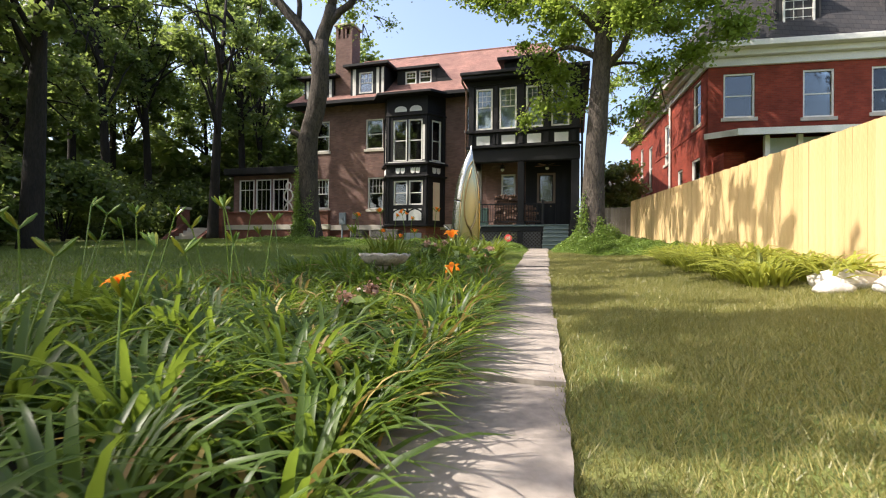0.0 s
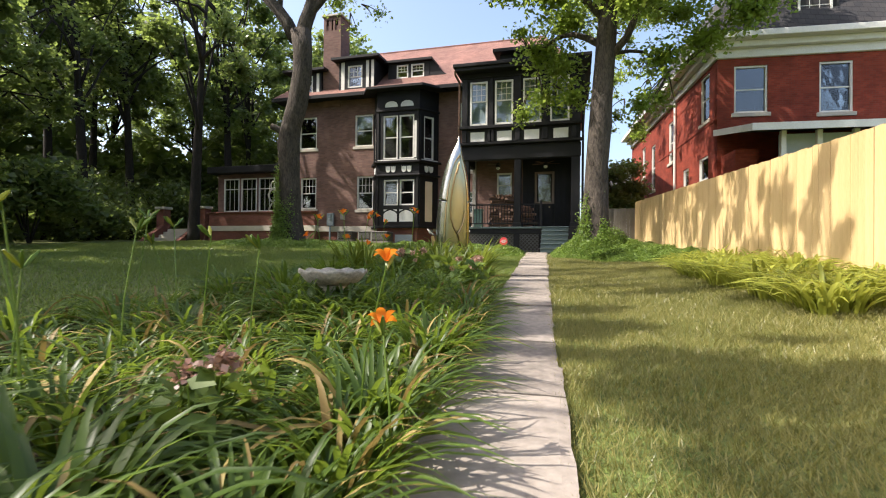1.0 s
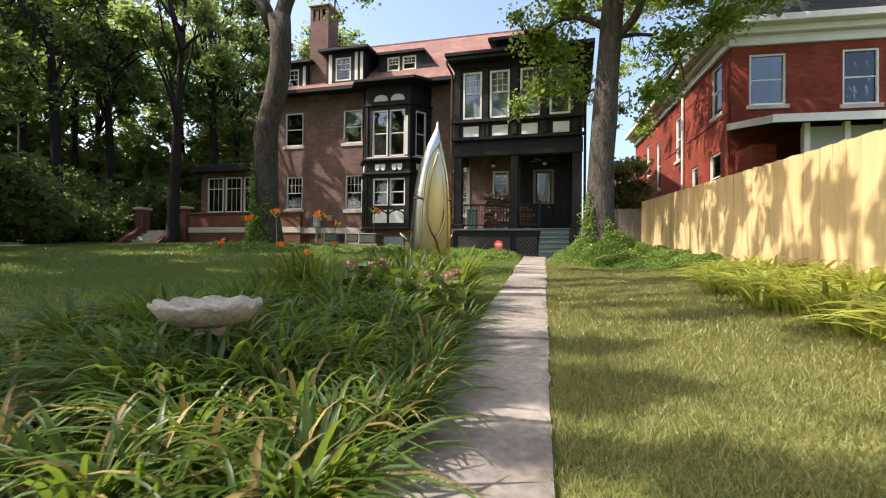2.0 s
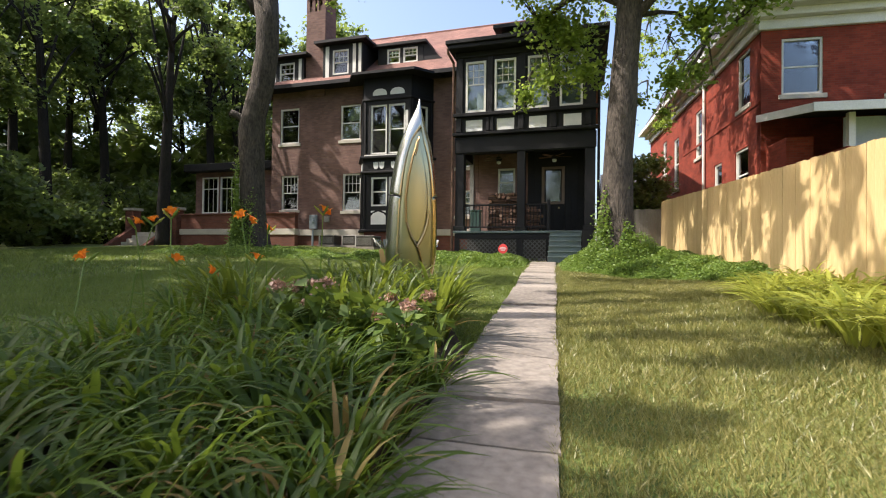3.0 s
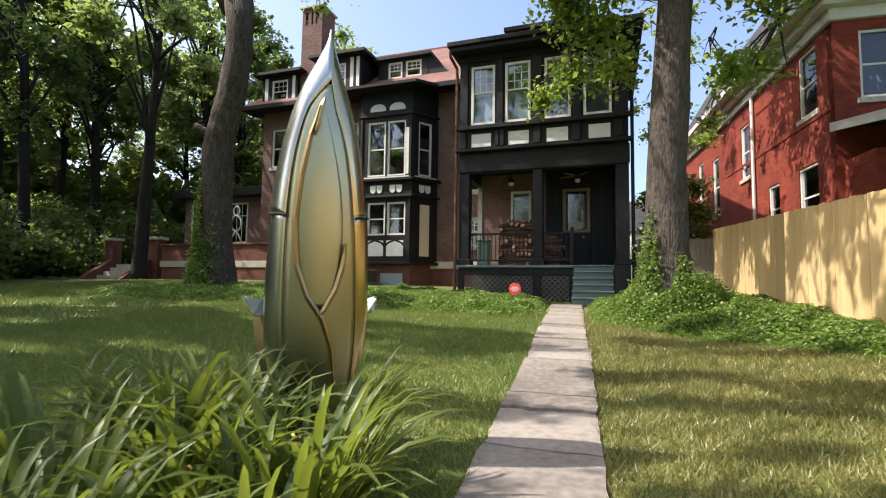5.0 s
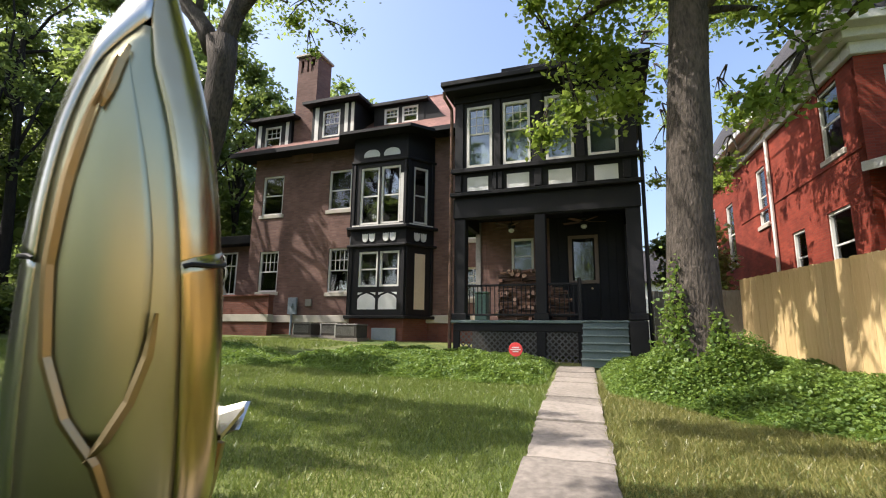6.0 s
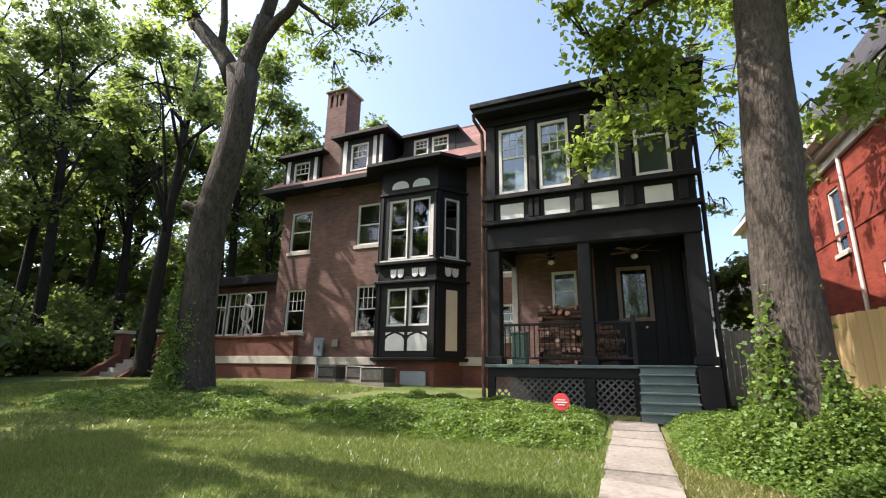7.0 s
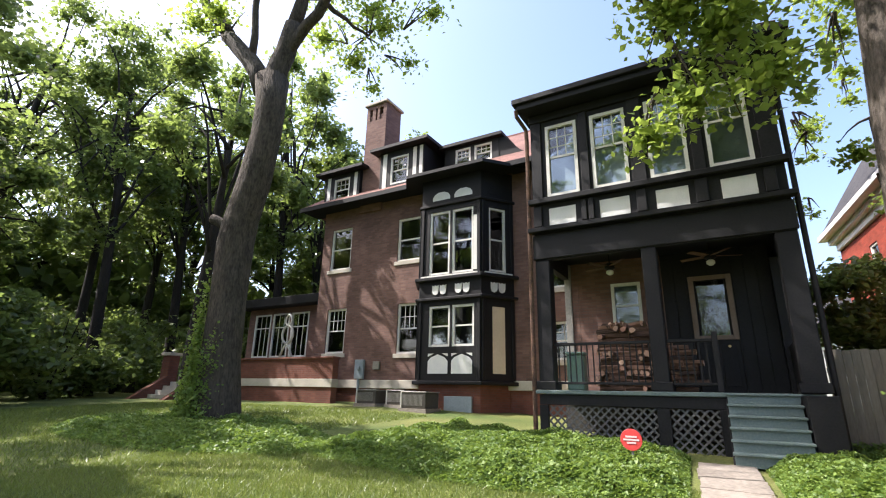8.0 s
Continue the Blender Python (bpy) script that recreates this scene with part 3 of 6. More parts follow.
    if i == 0:
        bay_part("white_post", i, [(length - 0.24, length - 0.16, -0.03, 0.0, 2.9, 5.2)], WHITE)
part("bay_inside", boxes((-9.9, -7.0, 26.75, 26.86, 2.7, 9.8)), UNLIT_DARK, bay)
bm = bmesh.new()
prism(bm, [(-10.1, HY - 0.005), (-9.66, BY + 0.06), (-7.36, BY + 0.06), (-6.75, HY - 0.005)], 0.9, 2.5)
part("bay_base", bm, BRICK_LOW, bay)
# bay roof: a low hip that runs into the main roof
bm = bmesh.new()
lo = [(-10.95, 26.5), (-10.1, 25.25), (-6.95, 25.25), (-5.9, 26.5)]
a = [bm.verts.new((x, y, 9.98)) for x, y in lo]
b = [bm.verts.new(p) for p in ((-9.6, 27.7, 10.95), (-7.5, 27.7, 10.95))]
e = [bm.verts.new((x, 27.7, 9.98)) for x in (-10.95, -5.9)]
for q in ((a[0], a[1], b[0]), (a[1], a[2], b[1], b[0]), (a[2], a[3], b[1]), (e[0], a[0], b[0]), (a[3], e[1], b[1])):
    bm.faces.new(q)
part("bay_roof", bm, SHINGLE, bay)
bm = bmesh.new()
prism(bm, [(-10.95, 26.6), (-10.95, 26.5), (-10.1, 25.25), (-6.95, 25.25), (-5.9, 26.5), (-5.9, 26.6)], 9.86, 9.975)
part("bay_eave", bm, BLACK, bay)

# ---- two-storey porch ----
PY = 22.15
PX0, PX1 = -4.12, 0.86
porch = part("porch", boxes((PX0 + 0.05, PX1 - 0.05, PY + 0.02, 24.2, 2.2, 2.34)), STAIR_PAINT, house, "two-storey black timber back porch, sleeping porch over an open deck")
PW = [(-3.76, -3.0, 6.72, 8.6), (-2.68, -1.9, 6.72, 8.6), (-1.48, -0.72, 6.72, 8.6), (-0.36, 0.42, 6.72, 8.6)]
bm = bmesh.new()
cells(bm, PX0, PX1, 5.2, 8.97, PY, PY + 0.16, PW)
part("porch_front", bm, BLACK, porch)
part("porch_side", boxes((PX0, PX0 + 0.16, PY + 0.162, HY - 0.004, 5.2, 8.97)), BLACK, porch)
part("porch_side", boxes((PX1 - 0.16, PX1, PY + 0.162, HY - 0.004, 5.2, 8.97)), BLACK, porch)
part("porch_ceiling", boxes((PX0 + 0.17, PX1 - 0.17, PY + 0.17, HY - 0.01, 5.6, 5.75)), BLACK, porch)
# added wall behind the upper windows, its dark colour standing for room shade
part("sleeping_room_wall", boxes((PX0 + 0.17, PX1 - 0.17, PY + 1.9, PY + 2.0, 5.76, 8.96)), UNLIT_DARK, porch)
for i, w in enumerate(PW):
    sash_window(house, *w, PY - 0.02, name="porch_window", upper=(3, 3), split=0.55, sill=False, blind=0.98)
    part("stucco_panel", boxes(((-3.74, -3.12), (-2.58, -1.95), (-1.42, -0.8), (-0.22, 0.38))[i] + (PY - 0.012, PY + 0.002, 6.02, 6.43)), STUCCO, porch)
for x0, x1 in ((-4.12, -3.86), (-2.93, -2.74), (-1.84, -1.55), (-0.65, -0.43), (0.52, 0.86)):
    part("mullion", boxes((x0, x1, PY - 0.06, PY - 0.001, 6.68, 8.74), bevel=0.012), BLACK, porch)
for x0, x1 in ((-4.1, -3.9), (-2.98, -2.86), (-2.82, -2.7), (-1.8, -1.6), (-0.68, -0.45), (0.5, 0.7)):
    part("bracket", boxes((x0, x1, PY - 0.08, PY - 0.001, 6.0, 6.5), bevel=0.012), BLACK, porch)
part("ledge", boxes((PX0 - 0.08, PX1 + 0.08, PY - 0.16, PY - 0.001, 6.55, 6.68), bevel=0.015), BLACK, porch)
part("ledge", boxes((PX0 - 0.1, PX1 + 0.1, PY - 0.2, PY - 0.001, 5.84, 5.95), bevel=0.015), BLACK, porch)
part("beam", boxes((PX0 - 0.03, PX1 + 0.03, PY - 0.05, PY - 0.001, 5.22, 5.8), bevel=0.015), BLACK, porch)
part("frieze", boxes((PX0 - 0.04, PX1 + 0.04, PY - 0.07, PY - 0.001, 8.75, 8.96), bevel=0.015), BLACK, porch)
part("porch_roof", boxes((-4.34, 1.2, 21.68, 27.5, 8.972, 9.12), (-4.42, 1.28, 21.6, 27.5, 9.122, 9.27), bevel=0.015), BLACK, porch, "flat black porch roof with gutter edge")
bm = bmesh.new()
poly_solid(bm, [(-3.1, 23.9, 10.6), (-0.2, 23.9, 10.6), (-0.2, 27.6, 10.8), (-3.1, 27.6, 10.8)], (0, 0, 0.14))
box(bm, -2.8, -0.5, 24.3, 27.5, 9.272, 10.59)
part("roof_dormer", bm, BLACK, porch)
# columns, deck, lattice
for x0, x1 in ((-4.12, -3.79), (-1.83, -1.54), (0.5, 0.86)):
    c = part("column", boxes((x0, x1, PY - 0.02, PY + 0.3, 2.36, 5.198), bevel=0.018), BLACK, porch)
    part("column_base", boxes((x0 - 0.05, x1 + 0.05, PY - 0.07, PY + 0.35, 2.345, 2.52), bevel=0.015), BLACK, c)
part("column", boxes((0.5, 0.86, 24.0, 24.3, 1.0, 5.198)), BLACK, porch)
part("side_screen", boxes((0.58, 0.84, PY + 0.3, 24.0, 1.0, 3.3)), BLACK, porch)
part("stair_cheek", boxes((0.44, 0.84, 21.2, PY - 0.03, 1.0, 2.3), bevel=0.01), BLACK, porch)
part("deck_edge", boxes((PX0 - 0.06, -0.62, PY - 0.1, PY + 0.018, 2.26, 2.338), bevel=0.01), STAIR_PAINT, porch)
part("skirt", boxes((PX0, -0.62, PY - 0.04, PY - 0.005, 2.04, 2.25), bevel=0.008), BLACK, porch)
for x0, x1 in ((PX0, -3.94), (-1.82, -1.6), (-0.78, -0.6)):
    part("lattice_post", boxes((x0, x1, PY - 0.04, PY + 0.05, 0.95, 2.036)), BLACK, porch)


def lattice(x0, x1, z0, z1, y):
    bm = bmesh.new()
    step, w = 0.16, 0.026
    for s, yy in ((1, y), (-1, y + 0.012)):
        c = x0 - (z1 - z0)
        while c < x1 + (z1 - z0):
            pts = []
            for z in (z0, z1):
                pts.append((c + (z - z0), z) if s > 0 else (c + (z1 - z), z))
            (ax, az), (bx, bz) = pts
            # clip to the bay's sides
            def cut(px):
                t = (px - ax) / (bx - ax)
                return (px, az + t * (bz - az))
            lo_x, hi_x = min(ax, bx), max(ax, bx)
            if hi_x > x0 and lo_x < x1:
                p = (ax, az) if x0 <= ax <= x1 else cut(min(max(ax, x0), x1))
                q = (bx, bz) if x0 <= bx <= x1 else cut(min(max(bx, x0), x1))
                if abs(p[0] - q[0]) > 0.03:
                    poly_solid(bm, [(p[0] - w, yy, p[1]), (p[0] + w, yy, p[1]), (q[0] + w, yy, q[1]), (q[0] - w, yy, q[1])], (0, 0.01, 0))
            c += step
    return part("lattice", bm, LATTICE, porch, "black diagonal lattice skirting")


lattice(-3.93, -1.83, 1.25, 2.03, PY)
lattice(-1.59, -0.79, 1.25, 2.03, PY)
# added dark sheet; the shade under the deck is put into its colour
part("deck_shade_sheet", boxes((PX0, PX1, 24.0, 24.15, 0.9, 2.2)), UNLIT_DARK, porch)
# railing
rail = part("railing", boxes((-3.78, -1.84, PY + 0.06, PY + 0.12, 3.26, 3.32), bevel=0.008), BLACK, porch, "black iron porch railing")
part("bottom_rail", boxes((-3.78, -1.84, PY + 0.06, PY + 0.12, 2.46, 2.51), bevel=0.008), BLACK, rail)
for k in range(16):
    x = -3.7 + k * 0.122
    part("baluster", boxes((x - 0.012, x + 0.012, PY + 0.078, PY + 0.102, 2.512, 3.258)), BLACK, rail)
rail2 = part("railing", boxes((-1.53, -0.72, PY + 0.06, PY + 0.12, 3.26, 3.32), bevel=0.008), BLACK, porch)
part("bottom_rail", boxes((-1.53, -0.72, PY + 0.06, PY + 0.12, 2.46, 2.51), bevel=0.008), BLACK, rail2)
for k in range(7):
    x = -1.47 + k * 0.12
    part("baluster", boxes((x - 0.012, x + 0.012, PY + 0.078, PY + 0.102, 2.512, 3.258)), BLACK, rail2)
part("newel_post", boxes((-0.76, -0.66, PY + 0.04, PY + 0.14, 2.345, 3.45), bevel=0.01), BLACK, porch)
# back wall of the porch with window and door
bm = bmesh.new()
cells(bm, -3.72, -1.7, 2.342, 5.59, 24.3, 24.5, [(-2.9, -2.2, 3.84, 4.98)])
part("porch_back_wall", bm, BRICK, porch)
# right part of the wall: coloured black and faced with narrow strips
bm = bmesh.new()
cells(bm, -1.698, 0.5, 2.342, 5.59, 24.3, 24.5, [(-1.15, -0.25, 2.36, 4.98)])
part("porch_back_wall", bm, BLACK, porch, "dark strip-faced part of the porch wall round the door")
for k in range(9):
    x = -1.66 + 0.24 * k
    if x + 0.22 < -1.18 or x > -0.24:
        part("wall_board", boxes((x, x + 0.225, 24.28, 24.298, 2.36, 5.58), bevel=0.004), BLACK, porch)
part("porch_inner_side", boxes((-3.9, -3.725, 24.3, HY - 0.004, 1.0, 5.6)), BRICK, porch)
part("corner_board", boxes((-4.08, -3.905, 24.26, 24.44, 2.342, 5.59), bevel=0.01), AC_METAL, porch, "grey painted corner board")
sash_window(house, -2.9, -2.2, 3.84, 4.98, 24.28, name="porch_back_window", upper=(1, 1), sill=False, blind=0.15)
door = part("door", boxes((-1.13, -0.27, 24.3, 24.35, 2.36, 3.56), (-1.13, -1.0, 24.3, 24.35, 3.56, 4.96), (-0.4, -0.27, 24.3, 24.35, 3.56, 4.96), (-1.0, -0.4, 24.3, 24.35, 4.86, 4.96), (-1.06, -0.76, 24.285, 24.299, 2.5, 3.4), (-0.64, -0.34, 24.285, 24.299, 2.5, 3.4), bevel=0.006), BLACK, porch, "black panelled back door with a tall glass light")
part("door_casing", boxes((-1.14, -1.03, 24.25, 24.299, 3.5, 4.98), (-0.37, -0.26, 24.25, 24.299, 3.5, 4.98), (-1.03, -0.37, 24.25, 24.299, 4.88, 4.98), (-1.03, -0.37, 24.25, 24.299, 3.5, 3.6), bevel=0.006), TAN, door, "tan painted frame of the glass light")
p = part("pane", boxes((-0.98, -0.42, 24.32, 24.325, 3.6, 4.9)), GLASS, door)
p.visible_shadow = False
part("door_knob", tube_bm([(-0.47, 24.29, 3.35), (-0.47, 24.22, 3.35)], 0.03), BRASS, door)
# added dark sheet in place of the unlit room past door and window
part("room_behind", boxes((-3.7, 0.5, 25.6, 25.7, 2.3, 5.6)), UNLIT_DARK, porch)
# stairs
NSTEP = 6
for k in range(NSTEP):
    z1 = 2.33 - k * 0.178
    y0 = PY - 0.1 - k * 0.2
    st = part("step", boxes((-0.65, 0.43, y0 - 0.2, y0 + 0.05, z1 - 0.04, z1), bevel=0.01), STAIR_PAINT, porch)
    part("riser", boxes((-0.63, 0.41, y0 - 0.15, y0 - 0.12, z1 - 0.2, z1 - 0.042)), STAIR_PAINT, st)
bm = bmesh.new()
poly_solid(bm, [(-0.66, PY - 0.05, 1.0), (-0.66, PY - 1.2, 1.0), (-0.66, PY - 1.2, 1.3), (-0.66, PY - 0.05, 2.26)], (0.028, 0, 0))
part("stringer", bm, BLACK, porch)
# downpipes and gutter outlets
part("downpipe", tube_bm([(-4.34, 21.7, 9.0), (-4.34, 21.74, 8.85), (-4.22, 22.05, 8.6), (-4.22, 22.1, 8.3), (-4.22, 22.1, 1.3)], 0.05), LOG_BARK, porch, "brown metal downpipe")
part("downpipe", tube_bm([(1.2, 21.75, 9.0), (1.18, 21.9, 8.8), (0.96, 22.2, 8.55), (0.96, 22.25, 1.2)], 0.05), BLACK, porch)

# ---- ceiling fans on the porch ----
def ceiling_fan(x, y):
    f = thing("ceiling_fan", x, y, 5.0, "dark ceiling fan with wooden blades and a small white globe", "ceiling fan", "porch ceiling fans")
    part("rod", tube_bm([(x, y, 5.6), (x, y, 5.25)], 0.015), BLACK, f)
    part("motor", tube_bm([(x, y, 5.27), (x, y, 5.24), (x, y, 5.14), (x, y, 5.1)], [0.06, 0.12, 0.12, 0.06], 12), BLACK, f)
    part("globe", tube_bm([(x, y, 5.099), (x, y, 5.07), (x, y, 5.02), (x, y, 4.98)], [0.05, 0.085, 0.085, 0.04], 12), STUCCO, f, smooth=True)
    for k in range(5):
        bm = boxes((0.1, 0.62, -0.06, 0.06, 0, 0.012), bevel=0.004)
        bmesh.ops.transform(bm, matrix=Matrix.Translation((x, y, 5.18)) @ Matrix.Rotation(k * 2 * math.pi / 5 + 0.3, 4, 'Z') @ Matrix.Rotation(0.2, 4, 'X'), verts=bm.verts)
        part("blade", bm, LOG_BARK, f)


ceiling_fan(-2.7, 23.3)
ceiling_fan(-0.6, 23.3)

# ---- sunroom wing and terrace ----
wing = thing("sunroom_wing", -19.0, 30.0, 1.4, "low brick sunroom wing with white casement windows and dark flat roof", "house wing")
SW = [(-22.1, -20.9, 3.8, 6.0), (-20.75, -19.55, 3.8, 6.0), (-19.4, -18.2, 3.8, 6.0)]
bm = bmesh.new()
cells(bm, -22.6, -15.62, 1.0, 6.3, 29.0, 29.3, SW)
part("wing_wall", bm, BRICK, wing)
part("wing_side", boxes((-22.6, -22.3, 29.302, 35.0, 1.0, 6.3)), BRICK, wing)
part("wing_back", boxes((-22.29, -15.62, 34.7, 35.0, 1.0, 6.3)), UNLIT_DARK, wing)
part("wing_roof", boxes((-23.0, -15.62, 28.4, 35.4, 6.302, 6.75), bevel=0.03), BLACK, wing)
for w in SW:
    sash_window(wing, *w, 28.98, upper=(3, 1), lower=(3, 1), split=0.68, sill=False)
terrace = thing("terrace", -18.0, 26.0, 1.4, "dark brick terrace wall with stone band and coping", "terrace wall", kind="structure")
part("terrace_wall", boxes((-20.4, -13.35, 25.7, 26.0, 1.0, 2.36), (-20.4, -13.35, 25.7, 26.0, 2.662, 3.4)), BRICK_LOW, terrace)
part("stone_band", boxes((-20.45, -13.3, 25.65, 26.0, 2.362, 2.66), bevel=0.01), STONE, terrace)
part("coping", boxes((-20.45, -13.3, 25.62, 26.05, 3.402, 3.48), bevel=0.015), BRICK_LOW, terrace)
part("terrace_floor", boxes((-24.0, -15.62, 26.002, 28.99, 1.0, 2.5)), STONE, terrace)
part("pillar", boxes((-21.2, -20.6, 25.6, 26.1, 1.0, 3.7), bevel=0.02), BRICK_LOW, terrace)
part("pillar_cap", boxes((-21.28, -20.52, 25.52, 26.18, 3.702, 3.85), bevel=0.02), STONE, terrace)
part("pillar", boxes((-24.2, -23.6, 25.6, 26.1, 1.0, 3.7), bevel=0.02), BRICK_LOW, terrace)
part("pillar_cap", boxes((-24.28, -23.52, 25.52, 26.18, 3.702, 3.85), bevel=0.02), STONE, terrace)
steps = thing("garden_steps", -22.4, 24.5, 1.3, "stone garden steps with sloped cheek walls up to the terrace", "steps", kind="structure")
for k in range(6):
    part("step", boxes((-23.5, -21.3, 25.75 - k * 0.32, 26.08 - k * 0.32, 1.2, 2.5 - k * 0.19), bevel=0.01), STONE, steps)
for x in (-23.85, -21.28):
    bm = bmesh.new()
    poly_solid(bm, [(x, 26.0, 1.0), (x, 23.7, 1.0), (x, 23.7, 1.5), (x, 25.6, 2.75), (x, 26.0, 2.75)], (0.3, 0, 0))
    part("cheek_wall", bm, BRICK_LOW, steps)

# ---- neighbour's house, turned a little ----
nb = thing("neighbour_house", 6.2, 23.45, 1.5, "red brick house with white cornice, white windows and dark mansard roof", "house")
NT = Matrix.Translation((6.2, 23.45, 0)) @ Matrix.Rotation(radians(5.0), 4, 'Z')


def nb_part(name, rows, material, parent=None, bevel=0.0):
    bm = boxes(*rows, bevel=bevel)
    bmesh.ops.transform(bm, matrix=NT, verts=bm.verts)
    return part(name, bm, material, parent or nb)


NF = [(0.62, 1.85, 6.95, 8.85), (3.68, 4.85, 6.85, 8.85), (6.2, 7.4, 6.95, 8.85)]
bm = bmesh.new()
cells(bm, 0, 13, 1.0, 9.15, 0, 0.3, NF)
bmesh.ops.transform(bm, matrix=NT, verts=bm.verts)
part("front_wall", bm, BRICK_RED, nb)
# side wall that faces the garden: holes along its length (u measured back from the corner)
NS = [(0.9, 2.0, 7.0, 9.0), (6.2, 7.1, 6.2, 8.4), (1.0, 2.2, 3.6, 5.5), (3.6, 4.5, 3.7, 5.4), (10.0, 11.0, 5.2, 8.0), (12.6, 13.5, 6.4, 8.4)]
SIDE = NT @ Matrix.Rotation(radians(-90), 4, 'Z')
bm = bmesh.new()
cells(bm, -17, -0.002, 1.0, 9.15, 0, 0.3, [(-b, -a, c, d) for a, b, c, d in NS])
bmesh.ops.transform(bm, matrix=SIDE, verts=bm.verts)
part("side_wall", bm, BRICK_RED, nb)
nb_part("inner_wall", [(0.31, 12.8, 4.0, 4.2, 1.0, 9.1), (3.0, 3.2, 0.31, 16.9, 1.0, 9.1), (0.31, 12.9, 0.31, 16.9, 9.0, 9.14)], UNLIT_DARK)
for a, b, c, d in NF:
    sash_window(nb, a, b, c, d, 0.04, upper=(1, 1), turn=NT)
for a, b, c, d in NS:
    sash_window(nb, -b, -a, c, d, 0.04, upper=(1, 1), turn=SIDE, blind=0.5)
for row in [(-0.12, 13.2, -0.12, 0.3, 9.152, 9.5), (-0.35, 13.3, -0.35, 0.3, 9.502, 9.75), (-0.7, 13.5, -0.7, 0.3, 9.752, 10.0)]:
    nb_part("cornice", [row], WHITE, bevel=0.02)
for row in [(-0.12, 0.3, 0.302, 17, 9.152, 9.5), (-0.35, 0.3, 0.302, 17.2, 9.502, 9.75), (-0.7, 0.3, 0.302, 17.4, 9.752, 10.0)]:
    nb_part("cornice", [row], WHITE, bevel=0.02)
nb_part("belt_course", [(-0.03, -0.002, 0.1, 9.0, 6.72, 6.82)], BRICK_RED)
bm = bmesh.new()
v = [bm.verts.new(p) for p in ((-0.6, -0.6, 10.02), (13.4, -0.6, 10.02), (13.4, 17.4, 10.02), (-0.6, 17.4, 10.02), (1.3, 1.2, 13.4), (11.5, 1.2, 13.4), (11.5, 15, 13.4), (1.3, 15, 13.4))]
for q in ((0, 1, 5, 4), (1, 2, 6, 5), (2, 3, 7, 6), (3, 0, 4, 7), (4, 5, 6, 7), (3, 2, 1, 0)):
    bm.faces.new([v[i] for i in q])
bmesh.ops.transform(bm, matrix=NT, verts=bm.verts)
part("mansard_roof", bm, SLATE, nb)
for x0 in (2.6, 6.6):
    nb_part("dormer", [(x0, x0 + 1.7, -0.1, 2.5, 10.1, 12.3), (x0 - 0.15, x0 + 1.85, -0.3, 2.5, 12.302, 12.5)], SLATE)
    sash_window(nb, x0 + 0.25, x0 + 1.45, 10.65, 12.15, -0.16, name="dormer_window", upper=(3, 2), lower=(3, 2), sill=False, turn=NT, depth=0.07)
sp = nb_part("sun_porch", [(0.9, 9.0, -3.0, -0.002, 1.2, 4.55)], BRICK_RED)
nb_part("sun_porch_wall", [(0.15, 0.9, -1.4, -0.002, 1.2, 5.2)], BRICK_RED, sp)
for x in (1.0, 2.1, 3.2, 4.3, 5.4, 6.5, 7.6, 8.8):
    nb_part("post", [(x, x + 0.16, -2.95, -2.8, 4.552, 5.5)], WHITE, sp)
nb_part("inner_screen", [(1.2, 8.8, -2.4, -2.3, 4.552, 5.5)], BLIND, sp)
bm = bmesh.new()
poly_solid(bm, [(-0.1, -3.5, 5.5), (9.4, -3.5, 5.5), (9.4, -0.002, 6.15), (-0.1, -0.002, 6.15)], (0, 0, 0.12))
bmesh.ops.transform(bm, matrix=NT, verts=bm.verts)
part("porch_roof", bm, SLATE, sp)
nb_part("fascia", [(-0.15, 9.45, -3.56, -3.502, 5.4, 5.64)], WHITE, sp)
bm = bmesh.new()
poly_solid(bm, [(-0.15, -3.5, 5.4), (-0.15, -0.002, 6.05), (-0.15, -0.002, 6.29), (-0.15, -3.5, 5.64)], (0.045, 0, 0))
bmesh.ops.transform(bm, matrix=NT, verts=bm.verts)
part("rake_board", bm, WHITE, sp)
bm = tube_bm([(-0.09, 5.6, 9.7), (-0.09, 5.6, 1.5)], 0.06)
bmesh.ops.transform(bm, matrix=NT, verts=bm.verts)
part("downpipe", bm, WHITE, nb)

# ---- path ----
JOINTS = (-2.4, -1.05, 0.3, 1.65, 3.02, 4.45, 5.85, 7.16, 8.39, 9.7, 11.05, 12.3, 13.8, 15.24, 16.8, 18.4, 19.8, 21.0)


def path_right(y):
    return 0.66 - 0.0635 * (y - 4.5)


path = thing("path", 0.3, 9.0, 0.5, "straight path of worn concrete slabs through the lawn", "path", kind="structure")
rng = random.Random(4)
# joints between slabs, and cracks that broke some slabs across: place, slant, half gap, unevenness
EDGES = []
for a, b in zip(JOINTS, JOINTS[1:]):
    EDGES.append((a, rng.uniform(-0.03, 0.03), 0.02, 0.022))
    if b - a > 0.8 and rng.random() < 0.6:
        EDGES.append((a + (b - a) * rng.uniform(0.3, 0.7), rng.uniform(-0.22, 0.22), 0.004, 0.05))
EDGES.append((JOINTS[-1], 0.0, 0.012, 0.012))


def joint_y(e, u):
    y, slant, gap, rough = e
    return y + slant * (u - 0.5) + rough * noise.noise((u * 5, y * 3, 1.5)) + 0.3 * rough * noise.noise((u * 17, y * 3, 7.5))


